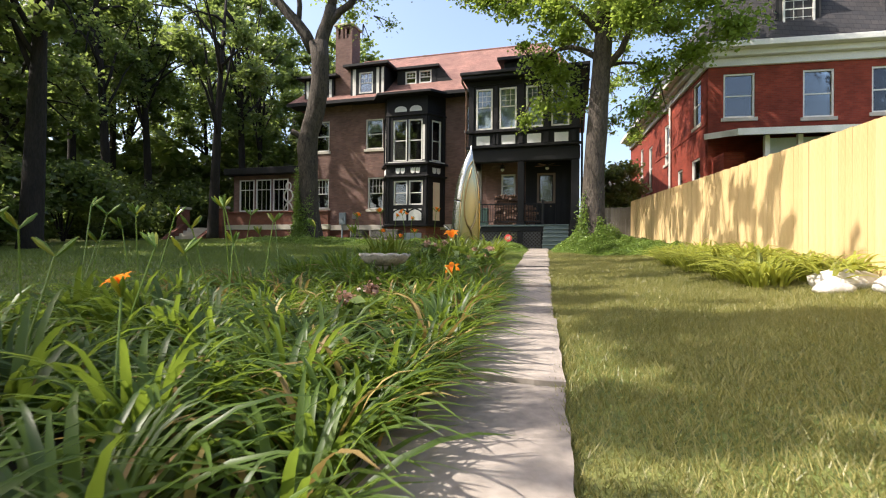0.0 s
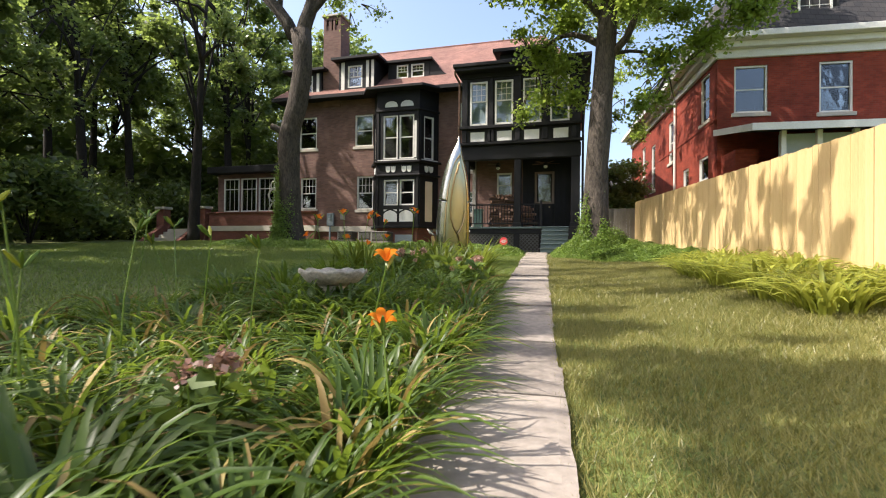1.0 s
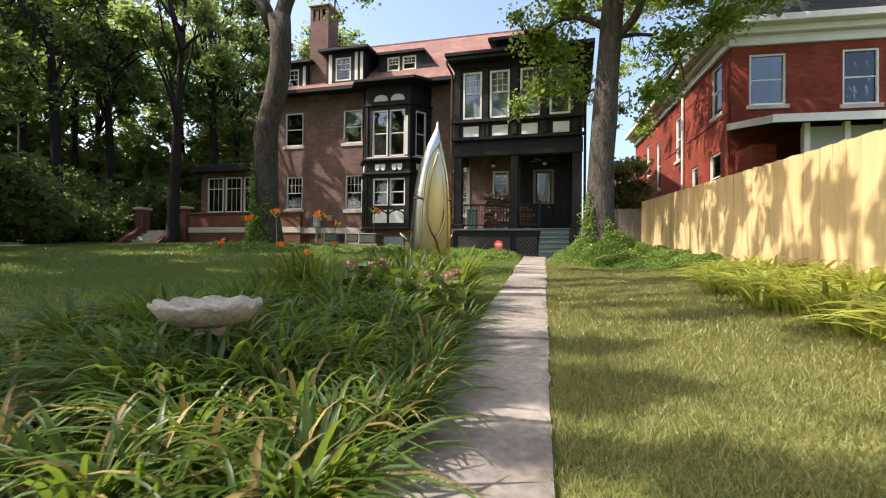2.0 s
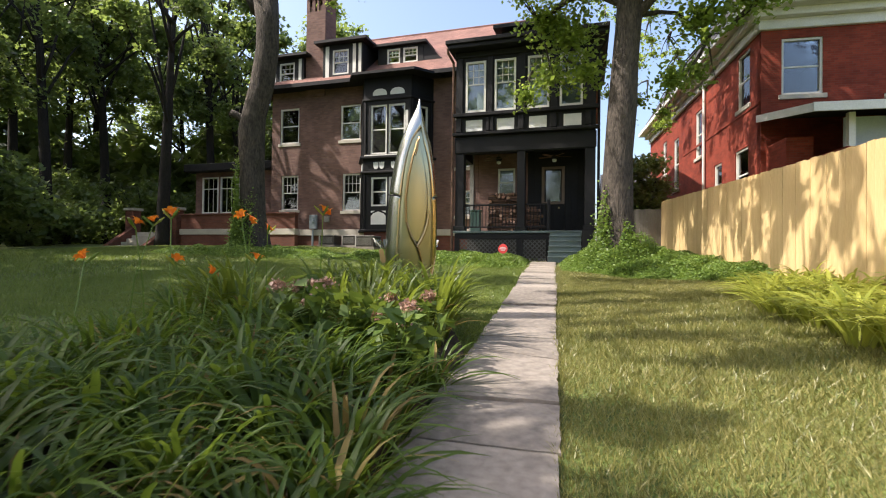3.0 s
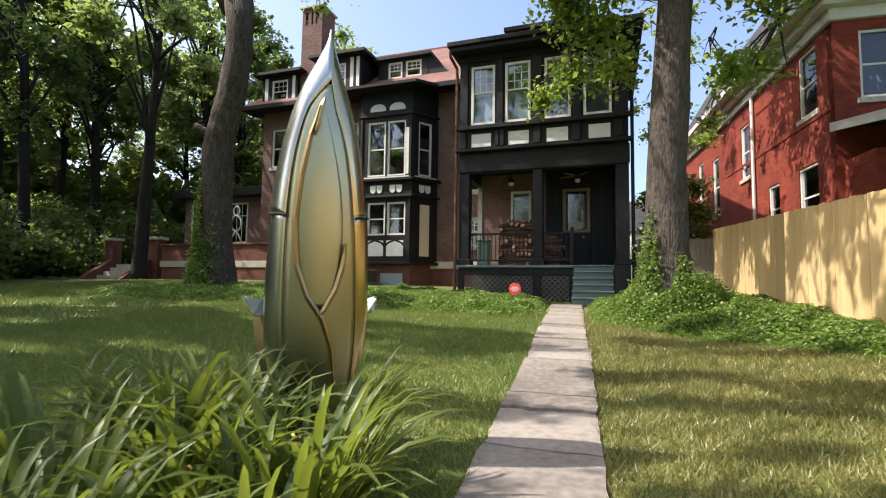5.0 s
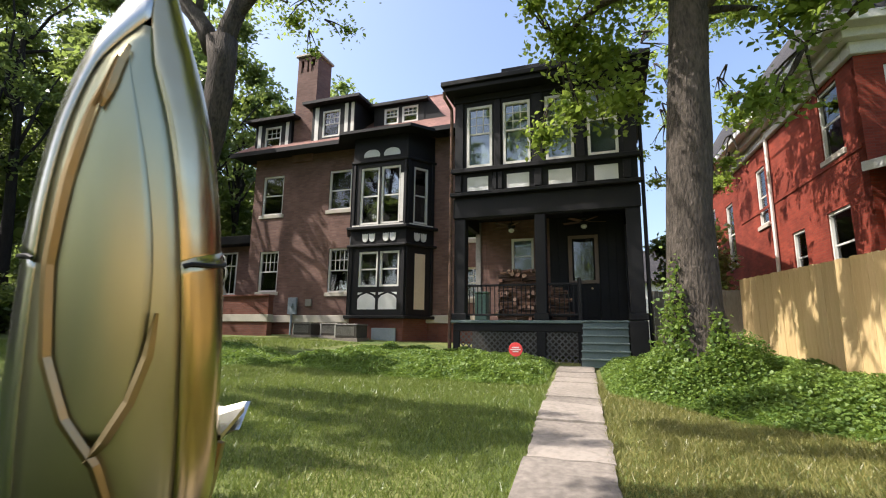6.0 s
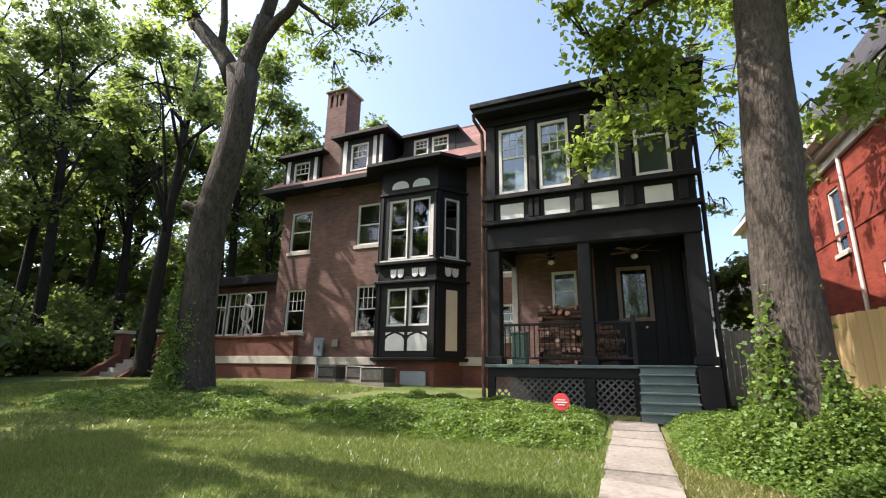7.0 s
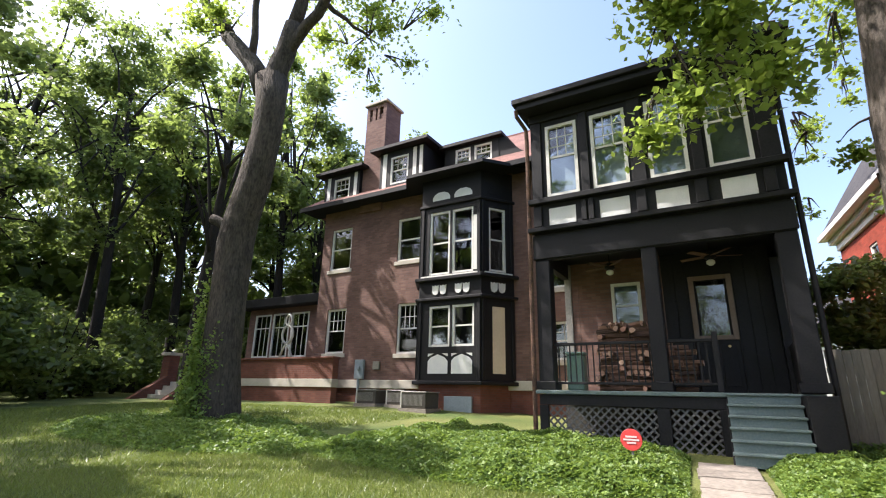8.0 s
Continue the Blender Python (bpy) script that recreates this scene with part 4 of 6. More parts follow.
for e0, e1 in zip(EDGES, EDGES[1:]):
    a, b = e0[0], e1[0]
    bm = bmesh.new()
    x0, lift = rng.uniform(-0.02, 0.02), rng.uniform(-0.012, 0.012)
    nx, ny = 14, 9
    grid = []
    for j in range(ny + 1):
        row = []
        for i in range(nx + 1):
            u = i / nx
            ya, yb = joint_y(e0, u) + e0[2], joint_y(e1, u) - e1[2]
            y = ya + (yb - ya) * j / ny
            wob = 0.022 * noise.noise((y * 4, i, 5)) + 0.012 * noise.noise((y * 13, i, 8)) if i in (0, nx) else 0
            x = path_right(y) - 0.77 + 0.77 * u + wob + x0
            edge = 0.006 if i in (0, nx) or j in (0, ny) else 0
            row.append(bm.verts.new((x, y, ground_z(path_right(y) - 0.38, y) + 0.045 + lift - edge + 0.006 * noise.noise((x * 3, y * 3, 2)) + 0.003 * noise.noise((x * 11, y * 11, 2)))))
        grid.append(row)
    for j in range(ny):
        for i in range(nx):
            bm.faces.new((grid[j][i], grid[j][i + 1], grid[j + 1][i + 1], grid[j + 1][i]))
    bound = [e for e in bm.edges if e.is_boundary]
    out = bmesh.ops.extrude_edge_only(bm, edges=bound)
    low = [g for g in out["geom"] if isinstance(g, bmesh.types.BMVert)]
    bmesh.ops.translate(bm, verts=low, vec=(0, 0, -0.09))
    tilt = Matrix.Translation((0, (a + b) / 2, 0)) @ Matrix.Rotation(rng.uniform(-0.006, 0.006), 4, 'X') @ Matrix.Translation((0, -(a + b) / 2, 0))
    bmesh.ops.transform(bm, matrix=tilt, verts=bm.verts)
    bmesh.ops.recalc_face_normals(bm, faces=bm.faces)
    part("slab", bm, CONCRETE, path)

# ---- fence ----
def fence_x(y):
    return 4.6 - 0.07 * y


fence = thing("fence", 3.6, 9.0, 0.8, "tall close-boarded fence of new yellow cedar boards", "fence")
BW = 0.142
y = -7.0
board_meshes = []
for k in range(3):
    bm = bmesh.new()
    box(bm, 0, 0.022, 0.0007, BW - 0.0007, -0.05, 1.9 + 0.006 * k)
    board_meshes.append(finish_mesh("board", bm))
    board_meshes[-1].materials.append(CEDAR)
nb_ = 0
while y < 22.6:
    b = new("board", board_meshes[nb_ % 3])
    b.parent = fence
    b.location = Vector((fence_x(y) + 0.003 * ((nb_ * 7) % 3), y, ground_z(fence_x(y), y) + rng.uniform(-0.006, 0.006))) - fence.location
    b.rotation_euler = (rng.uniform(-0.004, 0.004), 0, 0.07 + rng.uniform(-0.01, 0.01))
    nb_ += 1
    y += BW
for zz in (0.35, 1.5):
    bm = bmesh.new()
    poly_solid(bm, [(fence_x(-7) + 0.03, -7, ground_z(4.5, -7) + zz), (fence_x(22.6) + 0.03, 22.6, ground_z(fence_x(22.6), 22.6) + zz), (fence_x(22.6) + 0.03, 22.6, ground_z(fence_x(22.6), 22.6) + zz + 0.09), (fence_x(-7) + 0.03, -7, ground_z(4.5, -7) + zz + 0.09)], (0.04, 0, 0))
    part("rail", bm, CEDAR, fence)
fence2 = thing("fence", 2.0, 23.0, 1.3, "weathered grey board fence between porch and new fence", "fence")
for k in range(17):
    x = 0.95 + k * 0.125
    part("board", boxes((x + 0.002, x + 0.122, 22.7, 22.722, 1.2, 3.1 + 0.01 * math.sin(k * 2.1))), CEDAR_OLD, fence2)
part("rail", boxes((0.95, 3.05, 22.724, 22.76, 2.7, 2.8)), CEDAR_OLD, fence2)

# ---- leaves and trees ----
NR = np.random.RandomState(7)


def leaf_quads(pos, size, up=0.4, long=1.5, R=NR):
    """Folded four-cornered leaves at the places given; returns verts and faces."""
    n = len(pos)
    nor = R.normal(size=(n, 3))
    nor[:, 2] = np.abs(nor[:, 2]) + up
    nor /= np.linalg.norm(nor, axis=1)[:, None]
    t = R.normal(size=(n, 3))
    t -= (t * nor).sum(1)[:, None] * nor
    t /= np.linalg.norm(t, axis=1)[:, None] + 1e-9
    b = np.cross(nor, t)
    s = (size * R.uniform(0.6, 1.3, n))[:, None]
    v = np.empty((n, 4, 3))
    v[:, 0] = pos - t * s * long / 2
    v[:, 1] = pos + b * s * 0.5 + nor * s * 0.12
    v[:, 2] = pos + t * s * long / 2 - nor * s * 0.1
    v[:, 3] = pos - b * s * 0.5 + nor * s * 0.12
    return v.reshape(-1, 3), np.arange(4 * n).reshape(n, 4)


def cloud(clusters, n, R=NR):
    """n places in clusters of (x, y, z, rx, ry, rz), fuller towards each cluster's rim."""
    c = np.array(clusters, float)
    w = c[:, 3] * c[:, 4] * c[:, 5]
    k = R.choice(len(c), n, p=w / w.sum())
    d = R.normal(size=(n, 3))
    d /= np.linalg.norm(d, axis=1)[:, None]
    r = np.minimum(np.abs(R.normal(0, 0.62, n)), R.uniform(0.9, 1.25, n))
    return c[k, :3] + d * r[:, None] * c[k, 3:]


def limb_path(a, b, sag, R, k=5):
    a, b = np.array(a, float), np.array(b, float)
    out = []
    for i in range(k + 1):
        t = i / k
        p = a + (b - a) * t
        p[2] += sag * math.sin(math.pi * t)
        if 0 < i:
            p += R.normal(size=3) * 0.05 * np.linalg.norm(b - a) * 0.3
        out.append(tuple(p))
    return out


def tree(name, label, trunk, radii, limbs, clusters, n, size, bark, leaf, up=0.4, sides=14, seed=1, twigs=0, group=""):
    R = np.random.RandomState(seed)
    tr = thing(name, trunk[0][0], trunk[0][1], trunk[0][2], label, "tree", group)
    bm = bmesh.new()
    tube(bm, trunk, radii, sides)
    for v in bm.verts:
        q = noise.noise((v.co.x * 2.3, v.co.y * 2.3, v.co.z * 0.9)) * 0.07 + noise.noise((v.co.x * 6, v.co.y * 6, v.co.z * 2)) * 0.03
        c = Vector((trunk[0][0], trunk[0][1], v.co.z))
        v.co += (v.co - c).normalized() * q * min(1.0, radii[0])
    part("trunk", bm, bark, tr, smooth=True)
    for a, b, r0, r1, sag in limbs:
        p = limb_path(a, b, sag, R)
        part("limb", tube_bm(p, [r0 + (r1 - r0) * i / (len(p) - 1) for i in range(len(p))], 8), bark, tr, smooth=True)
    if twigs:
        bm = bmesh.new()
        ends = [np.array(l[1]) for l in limbs] + [np.array(trunk[-1])]
        for c in clusters:
            c = np.array(c)
            e = min(ends, key=lambda q: np.linalg.norm(q - c[:3]))
            away = c[:3] - e
            if np.linalg.norm(away) > 1.6:
                e = c[:3] - away / np.linalg.norm(away) * 1.0 - np.array((0, 0, 0.25))
            for _ in range(twigs):
                q = c[:3] + R.uniform(-0.8, 0.8, 3) * c[3:]
                p = limb_path(e, q, 0.1, R, 3)
                tube(bm, p, [0.035, 0.025, 0.015, 0.006], 4, False)
        part("twig", bm, bark, tr)["kind"] = "stuff"
    v, f = leaf_quads(cloud(clusters, n, R), size, up, 1.5, R)
    v = v - np.array(tr.location)
    cr = new("crown", fast_mesh("crown", v, f, leaf))
    cr.parent = tr
    cr["kind"] = "stuff"
    return tr


def random_clusters(cx, cy, cz, rx, ry, rz, k, r, R):
    out = []
    for _ in range(k):
        d = R.normal(size=3)
        d /= np.linalg.norm(d)
        q = R.uniform(0.45, 1.0)
        s = r * R.uniform(0.6, 1.3)
        out.append((cx + d[0] * rx * q, cy + d[1] * ry * q, cz + d[2] * rz * q, s, s, s * 0.7))
    return out


# maple beside the path
R1 = np.random.RandomState(11)
mclus = [(-1.2, 19.5, 6.3, 0.55, 0.5, 0.5), (-0.5, 19.6, 6.9, 0.7, 0.6, 0.7), (0.1, 19.4, 7.9, 0.9, 0.8, 0.8), (-0.6, 19.3, 8.4, 0.9, 0.7, 0.8), (0.5, 19.2, 6.7, 0.7, 0.6, 0.6), (0.4, 19.0, 9.3, 1.1, 1.0, 0.9),
         (3.2, 17.6, 7.2, 0.9, 0.9, 0.6), (4.3, 17.4, 7.6, 0.9, 0.9, 0.6), (2.7, 18.6, 6.1, 0.6, 0.6, 0.5), (3.4, 19.6, 6.6, 0.7, 0.6, 0.5), (5.4, 17.0, 8.1, 1.0, 1.0, 0.6), (4.3, 15.8, 8.5, 1.0, 1.0, 0.7), (2.4, 16.2, 8.6, 1.0, 0.9, 0.7), (0.0, 16.8, 9.2, 1.0, 0.9, 0.8), (-1.3, 17.0, 9.9, 1.0, 0.9, 0.7), (-2.6, 17.4, 10.4, 0.7, 0.7, 0.45)]
mclus += [(-1.6, 13.8, 9.2, 0.8, 0.55, 0.4), (-2.6, 15.0, 10.3, 0.9, 0.6, 0.4), (-1.2, 15.7, 8.8, 0.7, 0.5, 0.4), (-2.3, 17.0, 9.9, 0.8, 0.6, 0.4), (-3.3, 18.4, 11.0, 0.9, 0.6, 0.4), (-1.2, 18.6, 8.9, 0.6, 0.5, 0.35), (-2.2, 12.2, 9.9, 0.8, 0.5, 0.4), (-3.2, 13.6, 11.2, 0.9, 0.6, 0.4), (-1.4, 10.4, 9.6, 0.9, 0.5, 0.4), (-3.6, 10.8, 11.6, 1.0, 0.6, 0.4), (0.0, 12.4, 9.0, 0.9, 0.6, 0.4), (2.6, 21.8, 11.0, 1.2, 1.1, 0.7), (3.8, 23.2, 11.8, 1.2, 1.2, 0.7), (1.8, 23.6, 12.4, 1.2, 1.2, 0.7), (3.4, 25.4, 12.4, 1.2, 1.2, 0.7), (4.4, 21.2, 10.2, 1.0, 1.0, 0.6), (4.5, 21.0, 11.5, 1.1, 1.0, 0.6), (6.0, 21.6, 12.4, 1.1, 1.0, 0.6), (5.2, 20.0, 13.0, 1.1, 1.0, 0.6), (7.0, 22.0, 13.2, 1.1, 1.0, 0.6), (6.6, 20.6, 11.8, 1.0, 0.9, 0.5), (8.0, 22.4, 12.8, 1.1, 1.0, 0.6)]
for k in range(38):
    wy, wz, wx, r = R1.uniform(23.6, 35.0), R1.uniform(2.5, 9.5), R1.uniform(0.8, 4.2), R1.uniform(0.25, 0.6)
    q = (6.1 - wx) / SUN_DIR.x
    mclus.append((wx, wy - SUN_DIR.y * q, wz - SUN_DIR.z * q, r, r, r * 0.7))
mclus += random_clusters(2.0, 17.6, 12.2, 4.8, 4.4, 3.0, 34, 1.35, R1)
tree("maple_tree", "tall maple with ivy round its foot, leafy branches before the porch", [(1.3, 17.7, 1.0), (1.31, 17.7, 1.5), (1.33, 17.7, 2.4), (1.35, 17.7, 4.0), (1.42, 17.7, 5.2), (1.48, 17.7, 6.3), (1.57, 17.7, 7.7), (1.66, 17.7, 9.3), (1.72, 17.7, 11.0)],
     [0.72, 0.53, 0.41, 0.345, 0.335, 0.33, 0.32, 0.29, 0.22],
     [((1.5, 17.7, 7.2), (4.4, 17.0, 10.2), 0.14, 0.05, 0.3), ((1.5, 17.7, 7.8), (-0.8, 19.4, 8.4), 0.12, 0.04, 0.5), ((1.6, 17.7, 8.6), (-1.6, 17.0, 11.0), 0.13, 0.04, 0.3), ((1.7, 17.7, 10.8), (3.4, 18.6, 14.0), 0.2, 0.05, 0), ((1.7, 17.7, 10.8), (0.2, 17.0, 14.0), 0.18, 0.05, 0), ((1.6, 17.7, 9.6), (2.6, 15.2, 11.5), 0.12, 0.04, 0.2), ((1.55, 17.9, 7.4), (3.6, 18.9, 7.2), 0.08, 0.03, 0.5), ((1.65, 17.7, 9.0), (2.4, 21.5, 11.6), 0.13, 0.08, 0.2), ((2.4, 21.5, 11.6), (2.8, 25.5, 12.8), 0.08, 0.03, 0.2), ((2.4, 21.5, 11.6), (3.8, 23.4, 11.4), 0.06, 0.02, 0.2), ((2.5, 22.5, 12.0), (1.6, 28.5, 13.6), 0.06, 0.02, 0.3), ((3.2, 17.3, 9.2), (6.4, 20.6, 11.8), 0.09, 0.03, 0.3)],
     mclus, 150000, 0.105, BARK, LEAF, 0.5, 20, 11, 3)

# leaning tree on the lawn
lclus = [(-10.1, 22.0, 12.8, 1.0, 0.9, 0.7), (-9.0, 22.0, 13.7, 1.0, 0.9, 0.7), (-8.2, 22.4, 12.3, 0.7, 0.6, 0.5), (-11.2, 21.6, 13.9, 1.0, 0.9, 0.7), (-9.3, 22.0, 11.5, 0.6, 0.5, 0.4), (-7.4, 22.5, 14.0, 0.9, 0.8, 0.6), (-9.8, 22.4, 15.0, 1.2, 1.0, 0.7), (-7.9, 21.8, 15.4, 1.1, 1.0, 0.7), (-12.0, 18.2, 12.6, 0.9, 0.9, 0.6), (-13.6, 18.6, 13.2, 1.1, 1.0, 0.7), (-11.0, 18.0, 13.8, 1.0, 1.0, 0.7)]
lclus += random_clusters(-9.5, 18.6, 16.5, 4.2, 4.2, 2.2, 22, 1.3, np.random.RandomState(5))
tree("lawn_tree", "tall grey-barked tree with forked trunk, ivy up one side", [(-10.40, 18.9, 1.1), (-10.42, 18.9, 1.7), (-10.47, 18.9, 2.8), (-10.53, 18.9, 4.2), (-10.60, 18.9, 5.6), (-10.5, 18.9, 6.2), (-10.2, 18.9, 7.2), (-10.02, 18.9, 8.4), (-10.0, 18.9, 9.3), (-10.08, 18.9, 10.1)],
     [0.7, 0.54, 0.44, 0.4, 0.44, 0.42, 0.38, 0.36, 0.37, 0.42],
     [((-10.35, 18.9, 9.8), (-12.30, 18.8, 12.4), 0.27, 0.21, 0.2), ((-12.25, 18.8, 12.35), (-14.20, 18.6, 14.9), 0.21, 0.12, 0), ((-10.10, 18.9, 9.75), (-9.50, 18.9, 11.6), 0.31, 0.25, 0), ((-9.52, 18.9, 11.5), (-9.10, 18.8, 15.5), 0.2, 0.1, 0), ((-9.80, 18.9, 10.7), (-7.90, 18.9, 12.2), 0.17, 0.13, 0.1), ((-7.95, 18.9, 12.15), (-6.80, 18.9, 15.0), 0.13, 0.06, 0), ((-11.10, 18.9, 10.9), (-10.90, 18.6, 15.5), 0.12, 0.06, 0), ((-9.15, 18.9, 12.4), (-9.50, 21.8, 13.4), 0.1, 0.04, 0.2), ((-10.80, 18.8, 6.0), (-11.20, 18.6, 6.25), 0.15, 0.12, 0.05)],
     lclus, 26000, 0.11, BARK, LEAF, 0.5, 20, 5, 3)

# wood along the left side; last four added unseen behind the camera for window reflections
WOOD = [(-24.5, 32.5, 24, 4.6), (-28.5, 24.5, 23, 4.6), (-33.0, 20.0, 24, 5.0), (-22.0, 13.5, 19, 4.0), (-30.0, 12.0, 16, 4.4), (-17.5, 8.5, 18, 3.8), (-24.5, 5.5, 14, 3.8), (-35.0, 30.0, 22, 5.0), (-27.0, 38.0, 22, 5.0), (-20.0, 42.0, 20, 4.8), (-41.0, 17.0, 20, 5.0), (-36.0, 5.0, 17, 5.0), (-14.0, 46.0, 19, 4.8), (-14.5, 4.0, 15, 3.4), (-46.0, 28.0, 22, 6.0), (-30.0, 48.0, 22, 6.0), (-20.5, 24.6, 17.5, 3.4), (-18.0, 34.5, 15, 3.2), (-33.0, 25.5, 22, 4.6), (-27.0, 17.5, 13, 3.8), (-38.0, 11.0, 17, 4.8), (-28.5, 7.5, 13, 3.8), (-20.5, 4.0, 16, 3.8), (-40.0, 36.0, 22, 5.6), (-22.0, 48.0, 20, 5.0), (-36.0, 42.0, 22, 6.0), (-50.0, 22.0, 22, 6.5), (-48.0, 10.0, 20, 6.0), (-31.0, 30.0, 24, 4.8), (-15.5, 11.2, 15.5, 3.0), (-12.0, -16.0, 16, 5.0), (-2.0, -19.0, 17, 5.5), (8.0, -17.0, 16, 5.0), (17.0, -14.0, 16, 5.0)]
for i, (x, y, h, r) in enumerate(WOOD):
    R = np.random.RandomState(40 + i)
    z0 = ground_z(x, y) - 0.1
    lean = R.uniform(-0.6, 0.6, 2)
    top = (x + lean[0] * 2, y + lean[1] * 2, z0 + h * 0.85)
    trunk = [(x, y, z0), (x, y, z0 + 0.5), (x + lean[0] * 0.4, y + lean[1] * 0.4, z0 + h * 0.25), (x + lean[0], y + lean[1], z0 + h * 0.55), top]
    thin = (x, y) in ((-20.5, 24.6), (-15.5, 11.2), (-17.5, 8.5))
    cl = random_clusters(x + lean[0], y + lean[1], z0 + h * 0.66, r, r, h * 0.34, 14 if thin else 52, r * 0.26, R)
    lm = []
    for c in cl[:20]:
        t = R.uniform(0.15, 0.9)
        p = np.array(trunk[2]) * (1 - t) + np.array(top) * t
        lm.append((tuple(p), c[:3], 0.1, 0.02, 0.5))
    tree("wood_tree", ("tall dark deciduous tree in the wood beside the garden", "shady broadleaf tree with several thin limbs in the wood")[i % 2], trunk, [0.4, 0.32, 0.26, 0.16, 0.05], lm, cl, 6500 if thin else 6000 if y < -8 else 12000, 0.19 if y < 28 else 0.26, BARK_DARK, LEAF_DARK, 0.5, 10, 60 + i, 0, "wood beside the garden")
SHADE = []
RS = np.random.RandomState(303)
for tx, ty, r in ((1.2, 2.7, 0.7), (3.2, 3.7, 0.7), (-3.2, 9.4, 0.9), (-4.2, 6.0, 1.0), (-5.0, 11.2, 1.0), (2.4, 12.8, 0.7), (-6.6, 13.0, 1.0), (0.4, 13.2, 0.5),
                  (1.5, 4.7, 0.7), (2.7, 4.9, 0.8), (2.8, 3.2, 0.9), (2.4, 9.2, 0.6), (-2.2, 7.7, 1.2), (-1.5, 6.3, 0.8), (-2.6, 5.9, 1.0), (-2.9, 7.0, 1.0),  (-3.6, 8.6, 1.3), (-3.4, 3.2, 1.2), (-4.6, 8.0, 1.5), (-6.4, 7.0, 1.6), (-6.2, 9.6, 1.6), (-8.0, 8.2, 1.6), (-8.4, 11.0, 1.6), (-7.2, 14.6, 1.2), (-5.0, 5.0, 1.5), (-7.0, 4.6, 1.6)):
    h = RS.uniform(9.8, 12.4)
    s = (h - ground_z(tx, ty)) / -SUN_DIR.z
    SHADE.append((tx - SUN_DIR.x * s, ty - SUN_DIR.y * s, h, r, r * 0.62, r * 0.42))
def shade_over(tx, ty, tz, h, rx, ry, rz):
    """A bough whose shadow falls on the point given."""
    q = (h - tz) / -SUN_DIR.z
    SHADE.append((tx - SUN_DIR.x * q, ty - SUN_DIR.y * q, h, rx, ry, rz))


for k in range(46):
    ty = RS.uniform(8.8, 19.5)
    r = RS.uniform(0.14, 0.34)
    shade_over(4.55 - 0.07 * ty, ty, ground_z(3.5, ty) + RS.uniform(0.1, 1.9), RS.uniform(10.4, 12.0), r, r * 0.8, r * 0.8)
for k in range(54):
    tx, ty, r = RS.uniform(0.5, 4.0), RS.uniform(1.0, 16.5), RS.uniform(0.25, 0.6)
    shade_over(tx, ty, ground_z(tx, ty), RS.uniform(10.2, 12.2), r * 1.5, r * 0.45, r * 0.3)
for k in range(46):
    tx, ty, r = RS.uniform(-8.0, -0.8), RS.uniform(9.5, 16.0), RS.uniform(0.3, 0.75)
    shade_over(tx, ty, ground_z(tx, ty), RS.uniform(10.2, 12.2), r * 1.5, r * 0.45, r * 0.3)
for tx, ty, r in ((-0.8, 6.9, 0.8), (-1.3, 5.7, 0.8), (-2.6, 4.9, 0.9), (-1.9, 6.8, 0.9), (0.2, 6.4, 0.7), (0.3, 7.6, 0.6), (0.1, 5.4, 0.4), (-1.4, 1.6, 0.7), (-2.4, 2.6, 0.8), (-0.5, 0.9, 0.5), (-0.9, 2.8, 0.5), (-2.4, 8.2, 0.8), (-3.0, 7.4, 0.9), (-1.5, 7.5, 0.4), (1.9, 3.1, 0.8), (3.0, 3.0, 0.8), (1.3, 3.6, 0.6), (2.4, 3.8, 0.7), (3.4, 3.6, 0.6)):
    shade_over(tx, ty, ground_z(tx, ty) + 0.5, 11.0, r, r * 0.7, r * 0.4)
tree("shade_tree", "high-crowned tree whose boughs shade the path and lawn", [(-9.0, 1.0, 0.3), (-9.0, 1.0, 2.0), (-8.8, 1.4, 6.0), (-8.4, 2.2, 9.5), (-8.0, 3.0, 12.0)], [0.6, 0.45, 0.36, 0.28, 0.14],
     [((-8.6, 1.8, 7.8), (-7.4, 3.5, 10.8), 0.09, 0.03, 0), ((-8.4, 2.2, 9.0), (-9.5, 5.5, 12.0), 0.09, 0.03, 0), ((-8.6, 1.8, 7.8), (-7.0, 0.8, 10.5), 0.09, 0.03, 0)],
     SHADE, 150000, 0.13, BARK, LEAF, 0.5, 12, 77, 1)
tree("yard_tree", "small green tree behind the porch and old fence", [(3.3, 31.0, 1.3), (3.3, 31.0, 3.0), (3.2, 31.0, 4.6), (3.1, 30.8, 6.2)], [0.2, 0.17, 0.12, 0.05], [((3.3, 31, 3), (3.8, 30.5, 5.2), 0.08, 0.03, 0), ((3.3, 31, 3.4), (2.5, 31, 5.4), 0.08, 0.03, 0)],
     random_clusters(3.0, 30.8, 4.9, 1.1, 1.5, 1.9, 22, 0.7, np.random.RandomState(3)), 14000, 0.15, BARK_DARK, LEAF_DARK, 0.5, 8, 3)

# far wood that closes the view behind the trees
RW = np.random.RandomState(500)
fa = RW.uniform(radians(96), radians(200), 60000)
fr = RW.uniform(50, 64, 60000)
ft = RW.uniform(0, 1, 60000) ** 1.5
fx, fy = 4 + fr * np.cos(fa), 6 + fr * np.sin(fa)
fz = 1.0 + ft * (12 + 3.0 * np.sin(fa * 17) + 2.0 * np.sin(fa * 41))
wv, wf = leaf_quads(np.stack([fx, fy, fz], 1), 0.85, 0.4, 1.4, RW)
far_wood = new("far_wood", fast_mesh("far_wood", wv, wf, LEAF_DARK))
tagged(far_wood, "dark distant wood behind the garden trees", "wood", kind="stuff")

